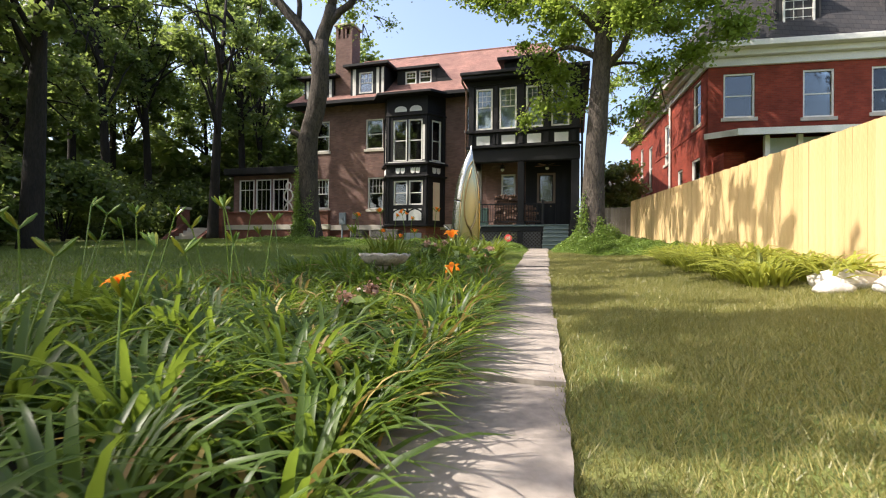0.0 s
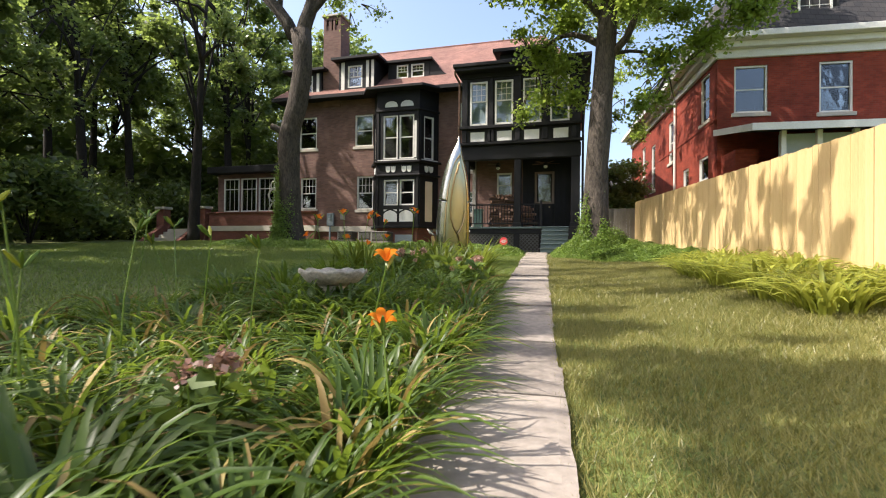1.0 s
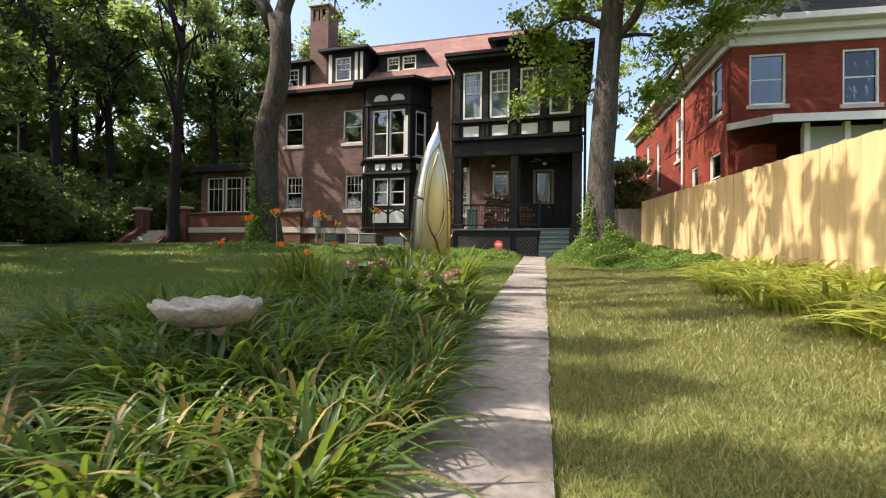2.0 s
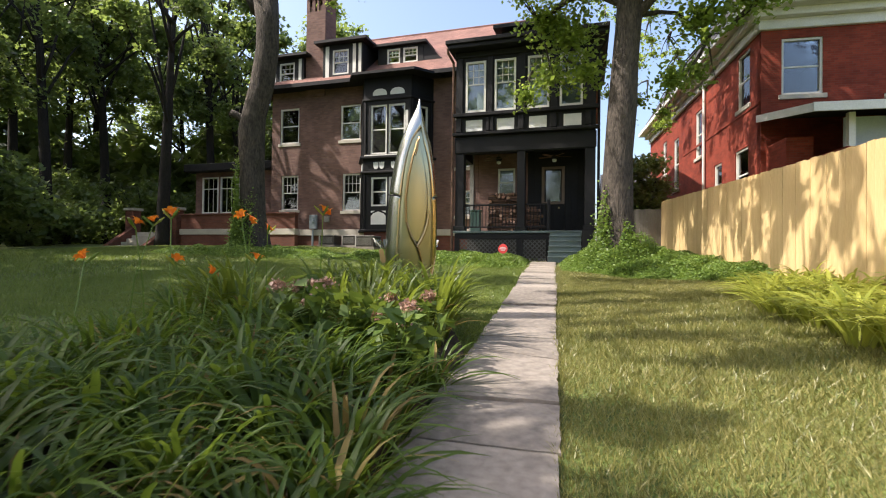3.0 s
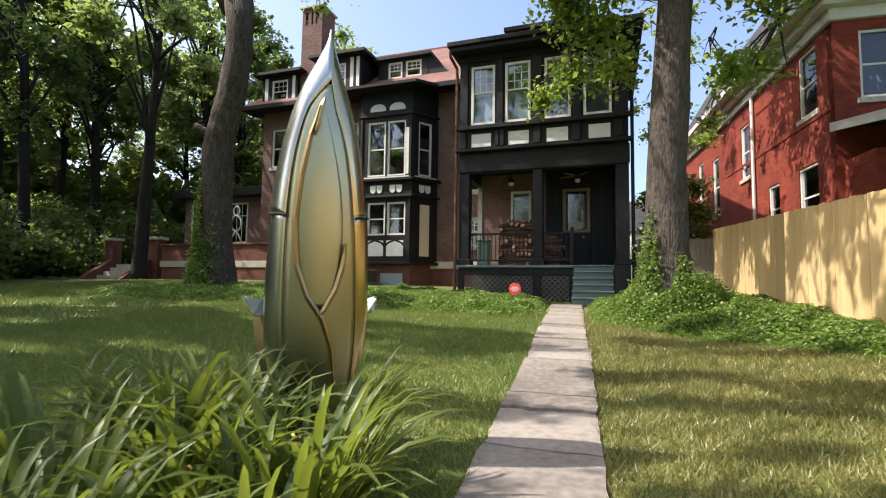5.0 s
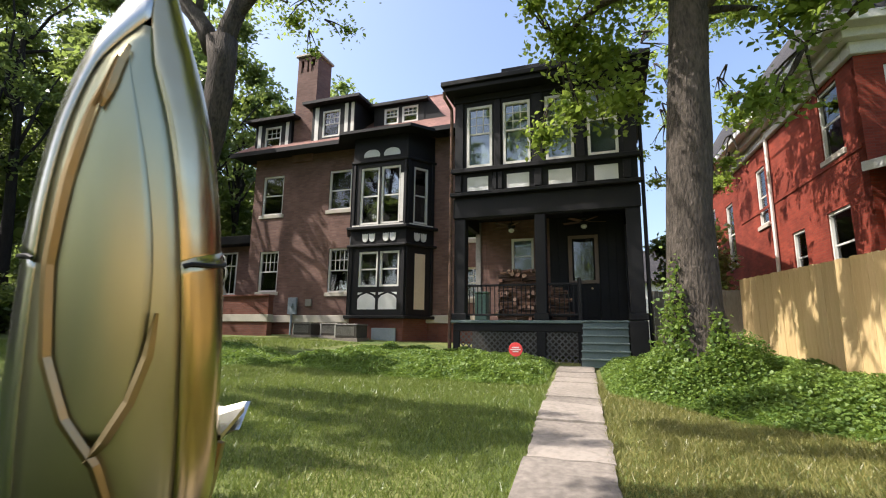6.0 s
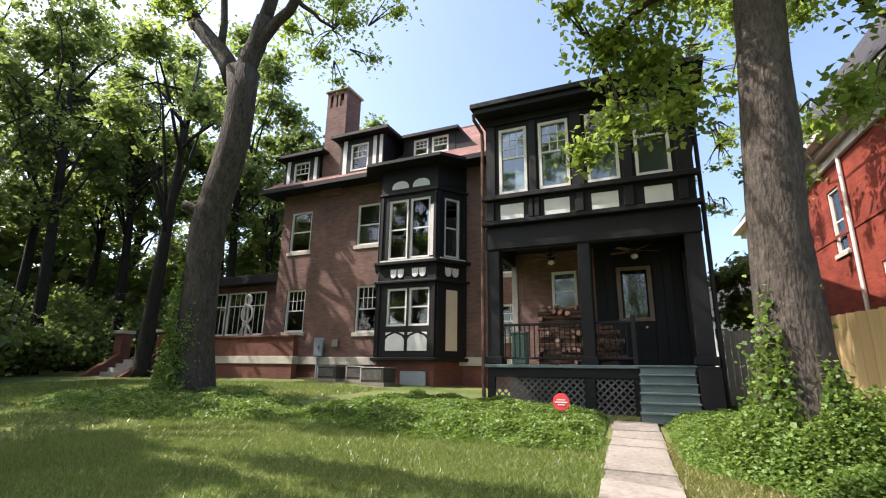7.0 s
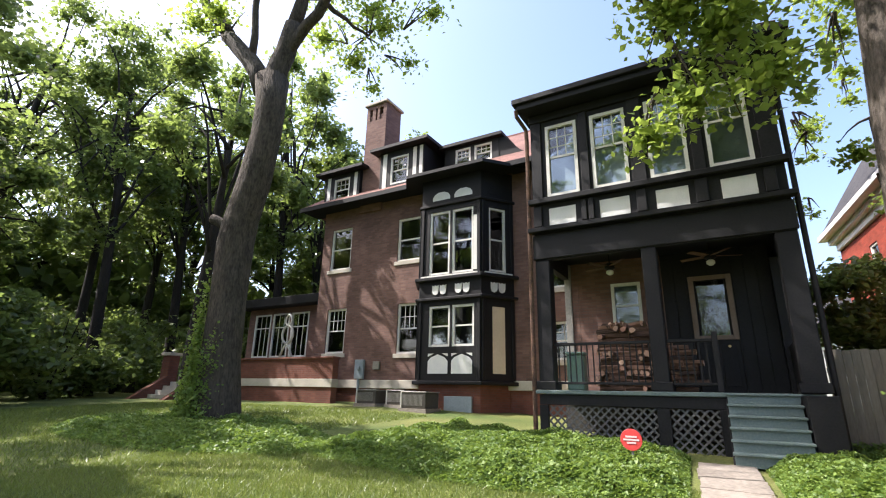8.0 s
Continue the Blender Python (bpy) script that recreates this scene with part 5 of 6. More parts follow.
# undergrowth below the wood
for i, (x, y, r, h) in enumerate([(-17.5, 8.5, 2.2, 3.2), (-20.5, 12.5, 2.6, 3.8), (-23.5, 18.0, 2.6, 4.0), (-26.5, 22.0, 2.6, 4.0), (-17.0, 4.5, 2.2, 3.4), (-25.5, 9.0, 3.0, 4.4), (-14.5, 0.5, 2.2, 3.4), (-27.5, 14.0, 3.0, 4.4), (-30.0, 26.5, 3.0, 4.4), (-22.0, 5.0, 3.0, 4.2), (-31.0, 19.5, 3.2, 4.6), (-28.5, 31.0, 3.0, 4.4), (-33.5, 12.5, 3.4, 5.0), (-25.0, 35.5, 2.8, 4.4), (-35.0, 24.0, 3.4, 5.0), (-31.0, 6.0, 3.4, 5.0), (-36.0, 33.0, 3.6, 5.2), (-20.0, 38.5, 3.0, 4.6), (-40.0, 14.0, 3.8, 5.4), (-30.0, 40.0, 3.6, 5.2), (-24.0, 43.0, 3.6, 5.0), (-42.0, 24.0, 4.0, 5.6), (-19.0, 1.0, 2.8, 4.0)]):
    R = np.random.RandomState(90 + i)
    z0 = ground_z(x, y)
    sh = thing("shrub", x, y, z0, "dense dark green shrub under the trees", "shrub", "shrubs under the wood")
    bm = bmesh.new()
    for k in range(7):
        a = R.uniform(0, 6.28)
        tube(bm, [(x, y, z0 - 0.1), (x + 0.4 * r * math.cos(a), y + 0.4 * r * math.sin(a), z0 + h * 0.5), (x + 0.7 * r * math.cos(a), y + 0.7 * r * math.sin(a), z0 + h * 0.85)], [0.05, 0.035, 0.015], 5)
    part("stem", bm, BARK_DARK, sh)["kind"] = "stuff"
    v, f = leaf_quads(cloud(random_clusters(x, y, z0 + h * 0.5, r, r, h * 0.5, 16, r * 0.45, R), 9000, R), 0.2, 0.5, 1.5, R)
    cr = new("leaves", fast_mesh("leaves", v - np.array(sh.location), f, LEAF_DARK))
    cr.parent = sh
    cr["kind"] = "stuff"


# ---- ivy ----
def ivy_height(x, y):
    """Depth of the ivy over the ground, 0 outside it."""
    h = 0.0
    if -6.9 < x < path_right(y) - 0.85 and y < 21.6:
        front = 17.35 + 0.12 * abs(x + 4.2) ** 1.35 + 0.15 * noise.noise((x * 1.2, 0, 3))
        h = max(h, min(max((y - front) / 0.5, 0), 1) * 0.28)
        h *= min(max((x + 6.9) / 0.8, 0), 1) * min(max((path_right(y) - 0.85 - x) / 0.3, 0), 1)
    d = math.hypot((x + 9.9) / 3.6, (y - 18.0) / 1.9)
    h = max(h, 0.24 * min(max((1 - d) / 0.25, 0), 1))
    if x > path_right(y) + 0.1 and x < fence_x(y) - 0.02 and y < 22.5:
        front = 17.2 - 1.0 * x + 0.15 * noise.noise((x * 1.3, 4, 3))
        e = min(max((y - front) / 0.6, 0), 1) * min(max((x - path_right(y) - 0.1) / 0.35, 0), 1)
        m = 0.32 + 0.85 * math.exp(-((x - 1.5) ** 2 + (y - 17.5) ** 2) / 0.8)
        h = max(h, e * m)
    return h


def ivy_bed(name, x0, x1, y0, y1, n, size, label, seed):
    R = np.random.RandomState(seed)
    pts = []
    while len(pts) < n:
        x, y = R.uniform(x0, x1), R.uniform(y0, y1)
        h = ivy_height(x, y)
        if h > 0.03:
            bumpy = 0.75 + 0.6 * noise.noise((x * 2.2, y * 2.2, 8))
            pts.append((x, y, ground_z(x, y) + h * bumpy * R.uniform(0.45, 1.05)))
    p = np.array(pts)
    v, f = leaf_quads(p, size, 0.8, 1.15, R)
    base = np.array(((x0 + x1) / 2, (y0 + y1) / 2, ground_z((x0 + x1) / 2, (y0 + y1) / 2)))
    ob = new(name, fast_mesh(name, v - base, f, IVY))
    ob.location = base
    return tagged(ob, label, "ground cover", kind="stuff")


ivy_bed("ivy", -6.9, -0.6, 17.0, 21.8, 110000, 0.05, "low bright green ivy bed before the house", 21)
ivy_bed("ivy", -13.6, -6.2, 16.0, 20.0, 44000, 0.05, "low ivy round the foot of the forked tree", 22)
ivy_bed("ivy", -0.4, 4.0, 12.5, 22.5, 120000, 0.044, "thick ivy bed along the fence round the maple", 23)


def climbing_ivy(cx, cy, z0, z1, r, a0, a1, n, label, seed):
    R = np.random.RandomState(seed)
    z = z0 + (z1 - z0) * R.uniform(0, 1, n) ** 1.9
    a = R.normal((a0 + a1) / 2, (a1 - a0) / 3, n)
    rr = r * (0.97 + 0.6 * np.exp(-(z - z0) * 1.6)) + np.abs(R.normal(0, 0.09, n))
    p = np.stack([cx + rr * np.cos(a), cy + rr * np.sin(a), z], 1)
    patch = np.array([noise.noise((q[0] * 1.4, q[1] * 1.4, q[2] * 0.8 + seed)) for q in p])
    reach = np.array([0.5 + 0.9 * noise.noise((q * 1.3, seed * 0.37, 0.5)) for q in a])
    up = (z - z0) / (z1 - z0)
    patch = np.where(up < reach + R.normal(0, 0.12, n), patch, -9.0)
    p = p[patch > -0.5 + 0.5 * (z - z0) / (z1 - z0)]
    v, f = leaf_quads(p, 0.062, 0.2, 1.15, R)
    base = np.array((cx, cy, z0))
    ob = new("climbing_ivy", fast_mesh("climbing_ivy", v - base, f, IVY))
    ob.location = base
    tagged(ob, label, "climbing plant", kind="stuff")


climbing_ivy(-10.46, 18.9, 1.3, 6.0, 0.5, radians(215), radians(290), 11000, "ivy climbing the forked tree trunk", 31)
climbing_ivy(1.33, 17.7, 1.2, 3.4, 0.4, radians(180), radians(330), 4800, "ivy climbing the maple trunk", 32)


# ---- lawn ----
def lawn_patch(x0, x1, y0, y1, n, h, w, seed, label, keep, material=LAWN):
    R = np.random.RandomState(seed)
    x, y = R.uniform(x0, x1, n * 2), R.uniform(y0, y1, n * 2)
    ok = np.array([keep(a, b) for a, b in zip(x, y)])
    x, y = x[ok][:n], y[ok][:n]
    z = np.array([ground_z(a, b) + 0.018 * noise.noise((a * 0.8, b * 0.8, 0)) - 0.008 for a, b in zip(x, y)])
    k = len(x)
    a = R.uniform(0, 6.28, k)
    hh = h * R.uniform(0.5, 1.3, k)
    ln = R.normal(0, 0.55, (k, 2)) * hh[:, None]
    v = np.empty((k, 3, 3))
    v[:, 0] = np.stack([x - w * np.cos(a), y - w * np.sin(a), z], 1)
    v[:, 1] = np.stack([x + w * np.cos(a), y + w * np.sin(a), z], 1)
    v[:, 2] = np.stack([x + ln[:, 0], y + ln[:, 1], z + hh], 1)
    base = np.array((x0, y0, ground_z(x0, y0)))
    ob = new("grass", fast_mesh("grass", v.reshape(-1, 3) - base, np.arange(3 * k).reshape(k, 3), material))
    ob.location = base
    tagged(ob, label, "grass", kind="stuff")


lawn_patch(0.2, 4.2, -0.5, 8.0, 150000, 0.055, 0.004, 51, "short dry green lawn beside the path", lambda x, y: path_right(y) - 0.03 + 0.03 * noise.noise((0, y * 2.5, 4)) < x < fence_x(y) - 0.3)
lawn_patch(-0.6, 4.0, 8.0, 19.0, 90000, 0.06, 0.006, 52, "short dry green lawn beside the path", lambda x, y: path_right(y) - 0.03 + 0.03 * noise.noise((0, y * 2.5, 4)) < x < fence_x(y) - 0.3 and ivy_height(x, y) < 0.05)
lawn_patch(-8.0, 0.2, 8.6, 19.0, 150000, 0.06, 0.006, 53, "green lawn before the ivy bed", lambda x, y: x < path_right(y) - 0.75 + 0.03 * noise.noise((0, y * 2.5, 9)) and ivy_height(x, y) < 0.05, LAWN_GREEN)
lawn_patch(-20.0, -3.0, 2.0, 24.0, 120000, 0.07, 0.011, 54, "shaded green lawn towards the wood", lambda x, y: not (x > -8.0 and y > 8.6) and ivy_height(x, y) < 0.05, LAWN_GREEN)

# ---- planting beside the path ----
def blade_clump(seed, n, reach, height, width, material, name, droop=1.0, seg=6):
    """A clump of long arching strap leaves about the origin."""
    R = np.random.RandomState(seed)
    V, F = [], []
    for _ in range(n):
        a = R.uniform(0, 2 * math.pi)
        o = R.uniform(0, 0.1, 2) * np.array([math.cos(a), math.sin(a)])
        rc, h, w = reach * R.uniform(0.45, 1.1), height * R.uniform(0.65, 1.15), width * R.uniform(0.7, 1.2)
        tw = R.uniform(-0.5, 0.5)
        dx, dy = math.cos(a), math.sin(a)
        base = len(V)
        for k in range(seg + 1):
            t = k / seg
            r = rc * (t ** 1.35)
            z = h * (1.55 * t - (0.55 + 0.45 * droop) * t * t * (0.6 + 0.4 * rc / reach))
            ww = w * (1 - t ** 2.2) * (0.55 + 0.45 * min(1, 3 * t)) + 0.0008
            ang = tw * t
            sx, sy = -dy * math.cos(ang), dx * math.cos(ang)
            px, py = o[0] + dx * r, o[1] + dy * r
            keel = 0.35 * ww
            V += [(px - sx * ww, py - sy * ww, z + ww * math.sin(ang)), (px, py, z - keel), (px + sx * ww, py + sy * ww, z - ww * math.sin(ang))]
        for k in range(seg):
            i = base + 3 * k
            F += [(i, i + 1, i + 4, i + 3), (i + 1, i + 2, i + 5, i + 4)]
    return fast_mesh(name, V, F, material, True)


clump_meshes = [blade_clump(100 + k, 52, 0.58, 0.7, 0.019, LILY, "daylily_clump") for k in range(4)]
low_meshes = [blade_clump(110 + k, 50, 0.54, 0.52, 0.015, LILY, "daylily_clump") for k in range(3)]
tall_meshes = [blade_clump(140 + k, 46, 0.5, 0.78, 0.02, LILY_WARM, "daylily_clump", 0.75) for k in range(3)]
dry_meshes = [blade_clump(150 + k, 5, 0.55, 0.55, 0.016, LILY_DRY, "dry_foliage", 1.1) for k in range(3)]
pale_meshes = [blade_clump(120 + k, 34, 0.48, 0.42, 0.017, LILY_PALE, "pale_lily_clump", 1.2) for k in range(3)]


def put_clump(me, x, y, s, label, group, cat="daylily"):
    ob = new(me.name.split(".")[0])
    ob.empty_display_size = 0.1
    bl = new("foliage", me)
    bl.parent = ob
    bl["kind"] = "stuff"
    if cat == "daylily":
        dry = new("dry_foliage", PR.choice(dry_meshes))
        dry.parent = ob
        dry["kind"] = "stuff"
    ob.location = (x, y, ground_z(x, y) - 0.02)
    ob.rotation_euler = (PR.uniform(-0.1, 0.1), PR.uniform(-0.1, 0.1), PR.uniform(0, 6.28))
    ob.scale = (s, s, s * PR.uniform(0.85, 1.1))
    return tagged(ob, label, cat, group)


PR = random.Random(12)


def bed_left(y):
    return path_right(y) - 0.77 - (3.3 if y < 4 else 3.1 if y < 7 else 2.8 if y < 8.8 else 2.1)


bv, bf = [], []
for j in range(64):
    yy = -2.6 + j * 0.2
    for i in range(17):
        a, b = bed_left(yy), path_right(yy) - 0.79 - (0.35 * max(0, yy - 8.9))
        xx = a + (b - a) * i / 16
        edge = 0.0 if i in (0,) or j in (0, 63) else 0.05
        bv.append((xx, yy, ground_z(xx, yy) + edge + 0.02 * noise.noise((xx * 4, yy * 4, 1))))
for j in range(63):
    for i in range(16):
        q = j * 17 + i
        bf.append((q, q + 1, q + 18, q + 17))
tagged(new("flower_bed", fast_mesh("flower_bed", bv, bf, SOIL, True)), "dark soil of the long flower bed beside the path", "flower bed", kind="structure")
BATH = (-1.39, 5.63)
PERENNIALS = ((-0.62, 7.75, 0.85, 2), (-1.02, 8.15, 0.92, 2), (-0.62, 8.35, 0.8, 1), (-1.4, 8.0, 0.95, 3), (-1.75, 8.5, 0.95, 2), (-0.55, 3.1, 0.7, 2))
y = -2.2
while y < 10.1:
    left = path_right(y) - 0.77
    far = left - (3.0 if y < 4 else 2.8 if y < 7 else 2.4 if y < 8.8 else 1.7)
    x = left - (0.06 if y < 3.6 else 0.16 if y < 8.8 else 0.25 + 0.3 * (y - 8.8))
    first = True
    while x > far:
        xx, yy = x + PR.uniform(-0.1, 0.1), y + PR.uniform(-0.12, 0.12)
        if math.hypot(xx - BATH[0], yy - BATH[1]) > 0.17 and all(math.hypot(xx - q[0], yy - q[1]) > 0.22 for q in PERENNIALS):
            me = PR.choice(tall_meshes if yy > 8.2 else clump_meshes if (yy < 3.0 or yy > 5.8) and not (first and yy < 8) else low_meshes)
            put_clump(me, xx, yy, PR.uniform(0.8, 1.1) * (1.22 if yy > 8.3 else 0.98), "clump of arching green daylily leaves in the bed", "daylily bed")
        first = False
        x -= 0.36
    y += 0.37
y = 1.7
while y < 6.6:
    put_clump(PR.choice(low_meshes), path_right(y) - 0.77 + PR.uniform(-0.08, 0.05), y, PR.uniform(0.85, 1.1), "clump of daylily leaves arching over the path edge", "daylily bed")
    y += 0.3
y = 6.9
while y < 12.8:
    for o in (0.22, 0.55, 0.88, 1.15):
        if o > 0.9 and y > 11.5:
            continue
        xx, yy = fence_x(y) - o + PR.uniform(-0.08, 0.08), y + PR.uniform(-0.12, 0.12)
        put_clump(PR.choice(pale_meshes), xx, yy, PR.uniform(1.15, 1.5), "yellow-green strap-leaved clump along the fence foot", "lilies along the fence", "lily")
    y += 0.38


def bloom_mesh(seed, material, size):
    """Six curled petals round a throat."""
    R = np.random.RandomState(seed)
    V, F = [], []
    for k in range(6):
        a = k * math.pi / 3 + R.uniform(-0.1, 0.1)
        base, wd = len(V), (0.34 if k % 2 else 0.24) * size
        for j in range(6):
            t = j / 5
            r, z = size * (0.1 + 0.95 * t ** 1.2), size * (0.75 * math.sin(t * 2.0) - 0.15 * t * t)
            w = wd * math.sin(math.pi * min(0.97, 0.12 + 0.85 * t))
            for s in (-1, 0, 1):
                V.append((r * math.cos(a) - s * w * math.sin(a), r * math.sin(a) + s * w * math.cos(a), z + abs(s) * 0.12 * w))
        for j in range(5):
            i = base + 3 * j
            F += [(i, i + 1, i + 4, i + 3), (i + 1, i + 2, i + 5, i + 4)]
    return fast_mesh("bloom", V, F, material, True)


bloom_meshes = [bloom_mesh(130 + k, ORANGE, 0.056) for k in range(3)]


def flower(x, y, z, blooms=1, buds=2, tilt=0.5):
    g = ground_z(x, y)
    f = thing("daylily_flower", x, y, g, "orange daylily bloom on a tall thin green stalk", "flower", "orange daylilies")
    bx, by = x + PR.uniform(-0.15, 0.15), y + PR.uniform(-0.15, 0.15)
    part("stalk", tube_bm([(bx, by, g), (bx + (x - bx) * 0.3, by + (y - by) * 0.3, g + (z - g) * 0.55), (x, y, z - 0.02)], [0.006, 0.005, 0.004], 5), STALK, f)
    for k in range(blooms):
        b = new("bloom", PR.choice(bloom_meshes))
        b.parent = f
        b.location = (0.05 * k, 0.04 * k, z - g - 0.03 * k)
        b.rotation_euler = (PR.uniform(0.2, tilt + 0.4), PR.uniform(-0.5, 0.5), PR.uniform(0, 6.28))
    for k in range(buds):
        a = PR.uniform(0, 6.28)
        p = Vector((x, y, z - 0.04))
        q = p + Vector((0.05 * math.cos(a), 0.05 * math.sin(a), 0.05))
        part("bud", tube_bm([p, q, q + (q - p) * 0.6], [0.004, 0.012, 0.004], 5), STALK if k else LILY_PALE, f)


for x, y, z, n in ((0.0, 3.48, 1.16, 1), (0.05, 3.33, 0.93, 1), (-1.62, 8.55, 1.82, 2), (-2.3, 7.6, 1.72, 1), (-2.75, 7.7, 1.66, 1), (-2.1, 8.1, 1.74, 2), (-2.0, 8.3, 1.64, 1), (-2.6, 7.2, 1.4, 1), (-2.25, 7.6, 1.38, 1), (-1.8, 7.9, 1.4, 1), (-1.95, 7.6, 1.3, 1), (-0.72, 1.6, 0.92, 1), (-1.25, 1.3, 1.02, 2), (-2.9, 8.0, 1.7, 1), (-2.4, 8.6, 1.72, 1)):
    flower(x, y, z, n)
for k in range(34):
    x, y = PR.uniform(-2.9, -0.9), PR.uniform(0.6, 5.2)
    if math.hypot(x - BATH[0], y - BATH[1]) > 0.5:
        flower(x, y, ground_z(x, y) + PR.uniform(0.75, 1.08), 0, PR.randint(3, 5))


def leafy_plant(x, y, s, heads, seed):
    """A bushy perennial with broad leaves and faded pink heads."""
    R = np.random.RandomState(seed)
    g = ground_z(x, y)
    pl = thing("perennial", x, y, g, "bushy broad-leaved perennial with faded pink flower heads", "plant", "pink perennials")
    bm = bmesh.new()
    tops = []
    for k in range(12):
        a, r = R.uniform(0, 6.28), R.uniform(0.05, 0.3) * s
        top = (x + r * math.cos(a), y + r * math.sin(a), g + R.uniform(0.4, 0.72) * s)
        tops.append(top)
        tube(bm, [(x + R.uniform(-.05, .05), y + R.uniform(-.05, .05), g - 0.02), ((x + top[0]) / 2, (y + top[1]) / 2, g + 0.3 * s), top], [0.006, 0.005, 0.003], 5)
    part("stem", bm, STALK, pl)["kind"] = "stuff"
    pts = []
    for t in tops:
        for j in range(14):
            q = R.uniform(0.25, 1.0)
            a = R.uniform(0, 6.28)
            pts.append((x + (t[0] - x) * q + 0.07 * math.cos(a), y + (t[1] - y) * q + 0.07 * math.sin(a), g + (t[2] - g) * q))
    v, f = leaf_quads(np.array(pts), 0.115 * s, 0.7, 1.5, R)
    cr = new("leaves", fast_mesh("leaves", v - np.array(pl.location), f, LILY_BROAD))
    cr.parent = pl
    cr["kind"] = "stuff"
    for t in tops[:heads]:
        p = R.normal(size=(110, 3)) * np.array((0.028, 0.028, 0.02)) + np.array(t) + np.array((0, 0, 0.02))
        v, f = leaf_quads(p, 0.026, 0.5, 1.2, R)
        h = new("flower_head", fast_mesh("flower_head", v - np.array(pl.location), f, PINK))
        h.parent = pl
        h["kind"] = "stuff"


for k, (x, y, s, n) in enumerate(PERENNIALS):
    leafy_plant(x, y, s, n, 200 + k)

# ---- bird bath ----
bx, by = BATH
bg = ground_z(bx, by)
bath = thing("bird_bath", bx, by, bg, "pale stone bird bath with a scalloped shell basin", "bird bath")
for k in range(9):
    a = radians(180 + 22 * k)
    put_clump(clump_meshes[k % len(clump_meshes)], bx + 0.46 * math.cos(a), by + 0.46 * math.sin(a), 0.9, "clump of arching green daylily leaves round the bird bath", "daylily bed")
part("pedestal", tube_bm([(bx, by, bg - 0.02), (bx, by, bg + 0.05), (bx, by, bg + 0.1), (bx, by, bg + 0.38), (bx, by, bg + 0.445)], [0.16, 0.16, 0.08, 0.07, 0.13], 14), BATH_STONE, bath, smooth=True)
bm = bmesh.new()
rings = []
for r, z in ((0.1, 0.44), (0.22, 0.48), (0.29, 0.55), (0.285, 0.575), (0.2, 0.53), (0.02, 0.515)):
    row = []
    for k in range(48):
        a = 2 * math.pi * k / 48
        sc = 1 + (0.07 * abs(math.sin(a * 5)) if r > 0.15 else 0)
        row.append(bm.verts.new((bx + r * sc * math.cos(a), by + r * sc * math.sin(a), bg + z + (0.025 * abs(math.sin(a * 5)) if r > 0.22 else 0))))
    rings.append(row)
for a, b in zip(rings, rings[1:]):
    for k in range(48):
        bm.faces.new((a[k], a[(k + 1) % 48], b[(k + 1) % 48], b[k]))
bm.faces.new(rings[-1])
bm.faces.new(rings[0][::-1])
part("basin", bm, BATH_STONE, bath, smooth=True)

# ---- metal sculpture ----
SX, SY = -1.53, 10.49
sg = ground_z(SX, SY)
sc_ = thing("sculpture", SX, SY, sg, "tall pointed pod-shaped sculpture of brushed metal on the lawn", "sculpture")
ST = Matrix.Translation((SX, SY, 0)) @ Matrix.Rotation(radians(37), 4, 'Z')
Z0, Z1, SEAM = sg + 0.03, 3.0, 0.63


OPEN = radians(137)


def pod_half(s):
    """Half width of the pod: broad below the middle, straight-sided towards the tip."""
    lower = math.sin(min(1.0, (s + 0.06) / 0.44) * math.pi / 2) ** 0.7
    below_tip = (Z1 - Z0) * (1 - s) + 0.36 * (1 - max(0.0, (s - 0.35) / 0.65) ** 1.5)
    return 0.33 * lower * (1 - math.exp(-(max(below_tip, 0.0) / 0.54) ** 1.1))


def pod_point(s, u, grow=1.0, lift=0.0):
    """u runs from -1 (one rim) over the back (0) to 1 (other rim); the open front is narrower than the shell."""
    th = u * OPEN
    w = pod_half(s) * grow
    back = (math.cos(th) - math.cos(OPEN)) / (1 - math.cos(OPEN))
    x = w * math.sin(th) + 0.1 * (0.46 - s) * (1 - back) * min(1.0, w / 0.12)
    depth = 0.04 + 0.58 * w
    hood = 0.36 * max(0.0, back) ** 0.6 * max(0.0, (s - 0.35) / 0.65) ** 1.5
    return (x + 0.05 * s, 0.1 * (1 - s) + depth * math.cos(th) - 0.22 * s * s, Z0 + (Z1 - Z0) * s + hood + lift)


def pod_sheet(grow, s0=0.0, s1=1.0, u0=-1.0, u1=1.0, ns=30, nu=14, thick=0.01):
    bm = bmesh.new()
    g = [[bm.verts.new(pod_point(s0 + (s1 - s0) * i / ns, u0 + (u1 - u0) * j / nu, grow)) for j in range(nu + 1)] for i in range(ns + 1)]
    for i in range(ns):
        for j in range(nu):
            bm.faces.new((g[i][j], g[i][j + 1], g[i + 1][j + 1], g[i + 1][j]))
    bmesh.ops.remove_doubles(bm, verts=bm.verts, dist=1e-4)
    bmesh.ops.recalc_face_normals(bm, faces=bm.faces)
    bmesh.ops.solidify(bm, geom=bm.faces[:], thickness=thick)
    bmesh.ops.transform(bm, matrix=ST, verts=bm.verts)
    return bm


def front_point(s, q, out=0.0):
    """A point of the slightly swelling front face, q from -1 (left rim) to 1 (right rim)."""
    a, b = pod_point(s, -1.0), pod_point(s, 1.0)
    swell = 0.055 * (1 - q * q) * math.sin(math.pi * min(1.0, max(0.0, s))) ** 0.7
    return Vector(((a[0] + b[0]) / 2 + (b[0] - a[0]) / 2 * q, a[1] - 0.002 - swell - out, a[2]))


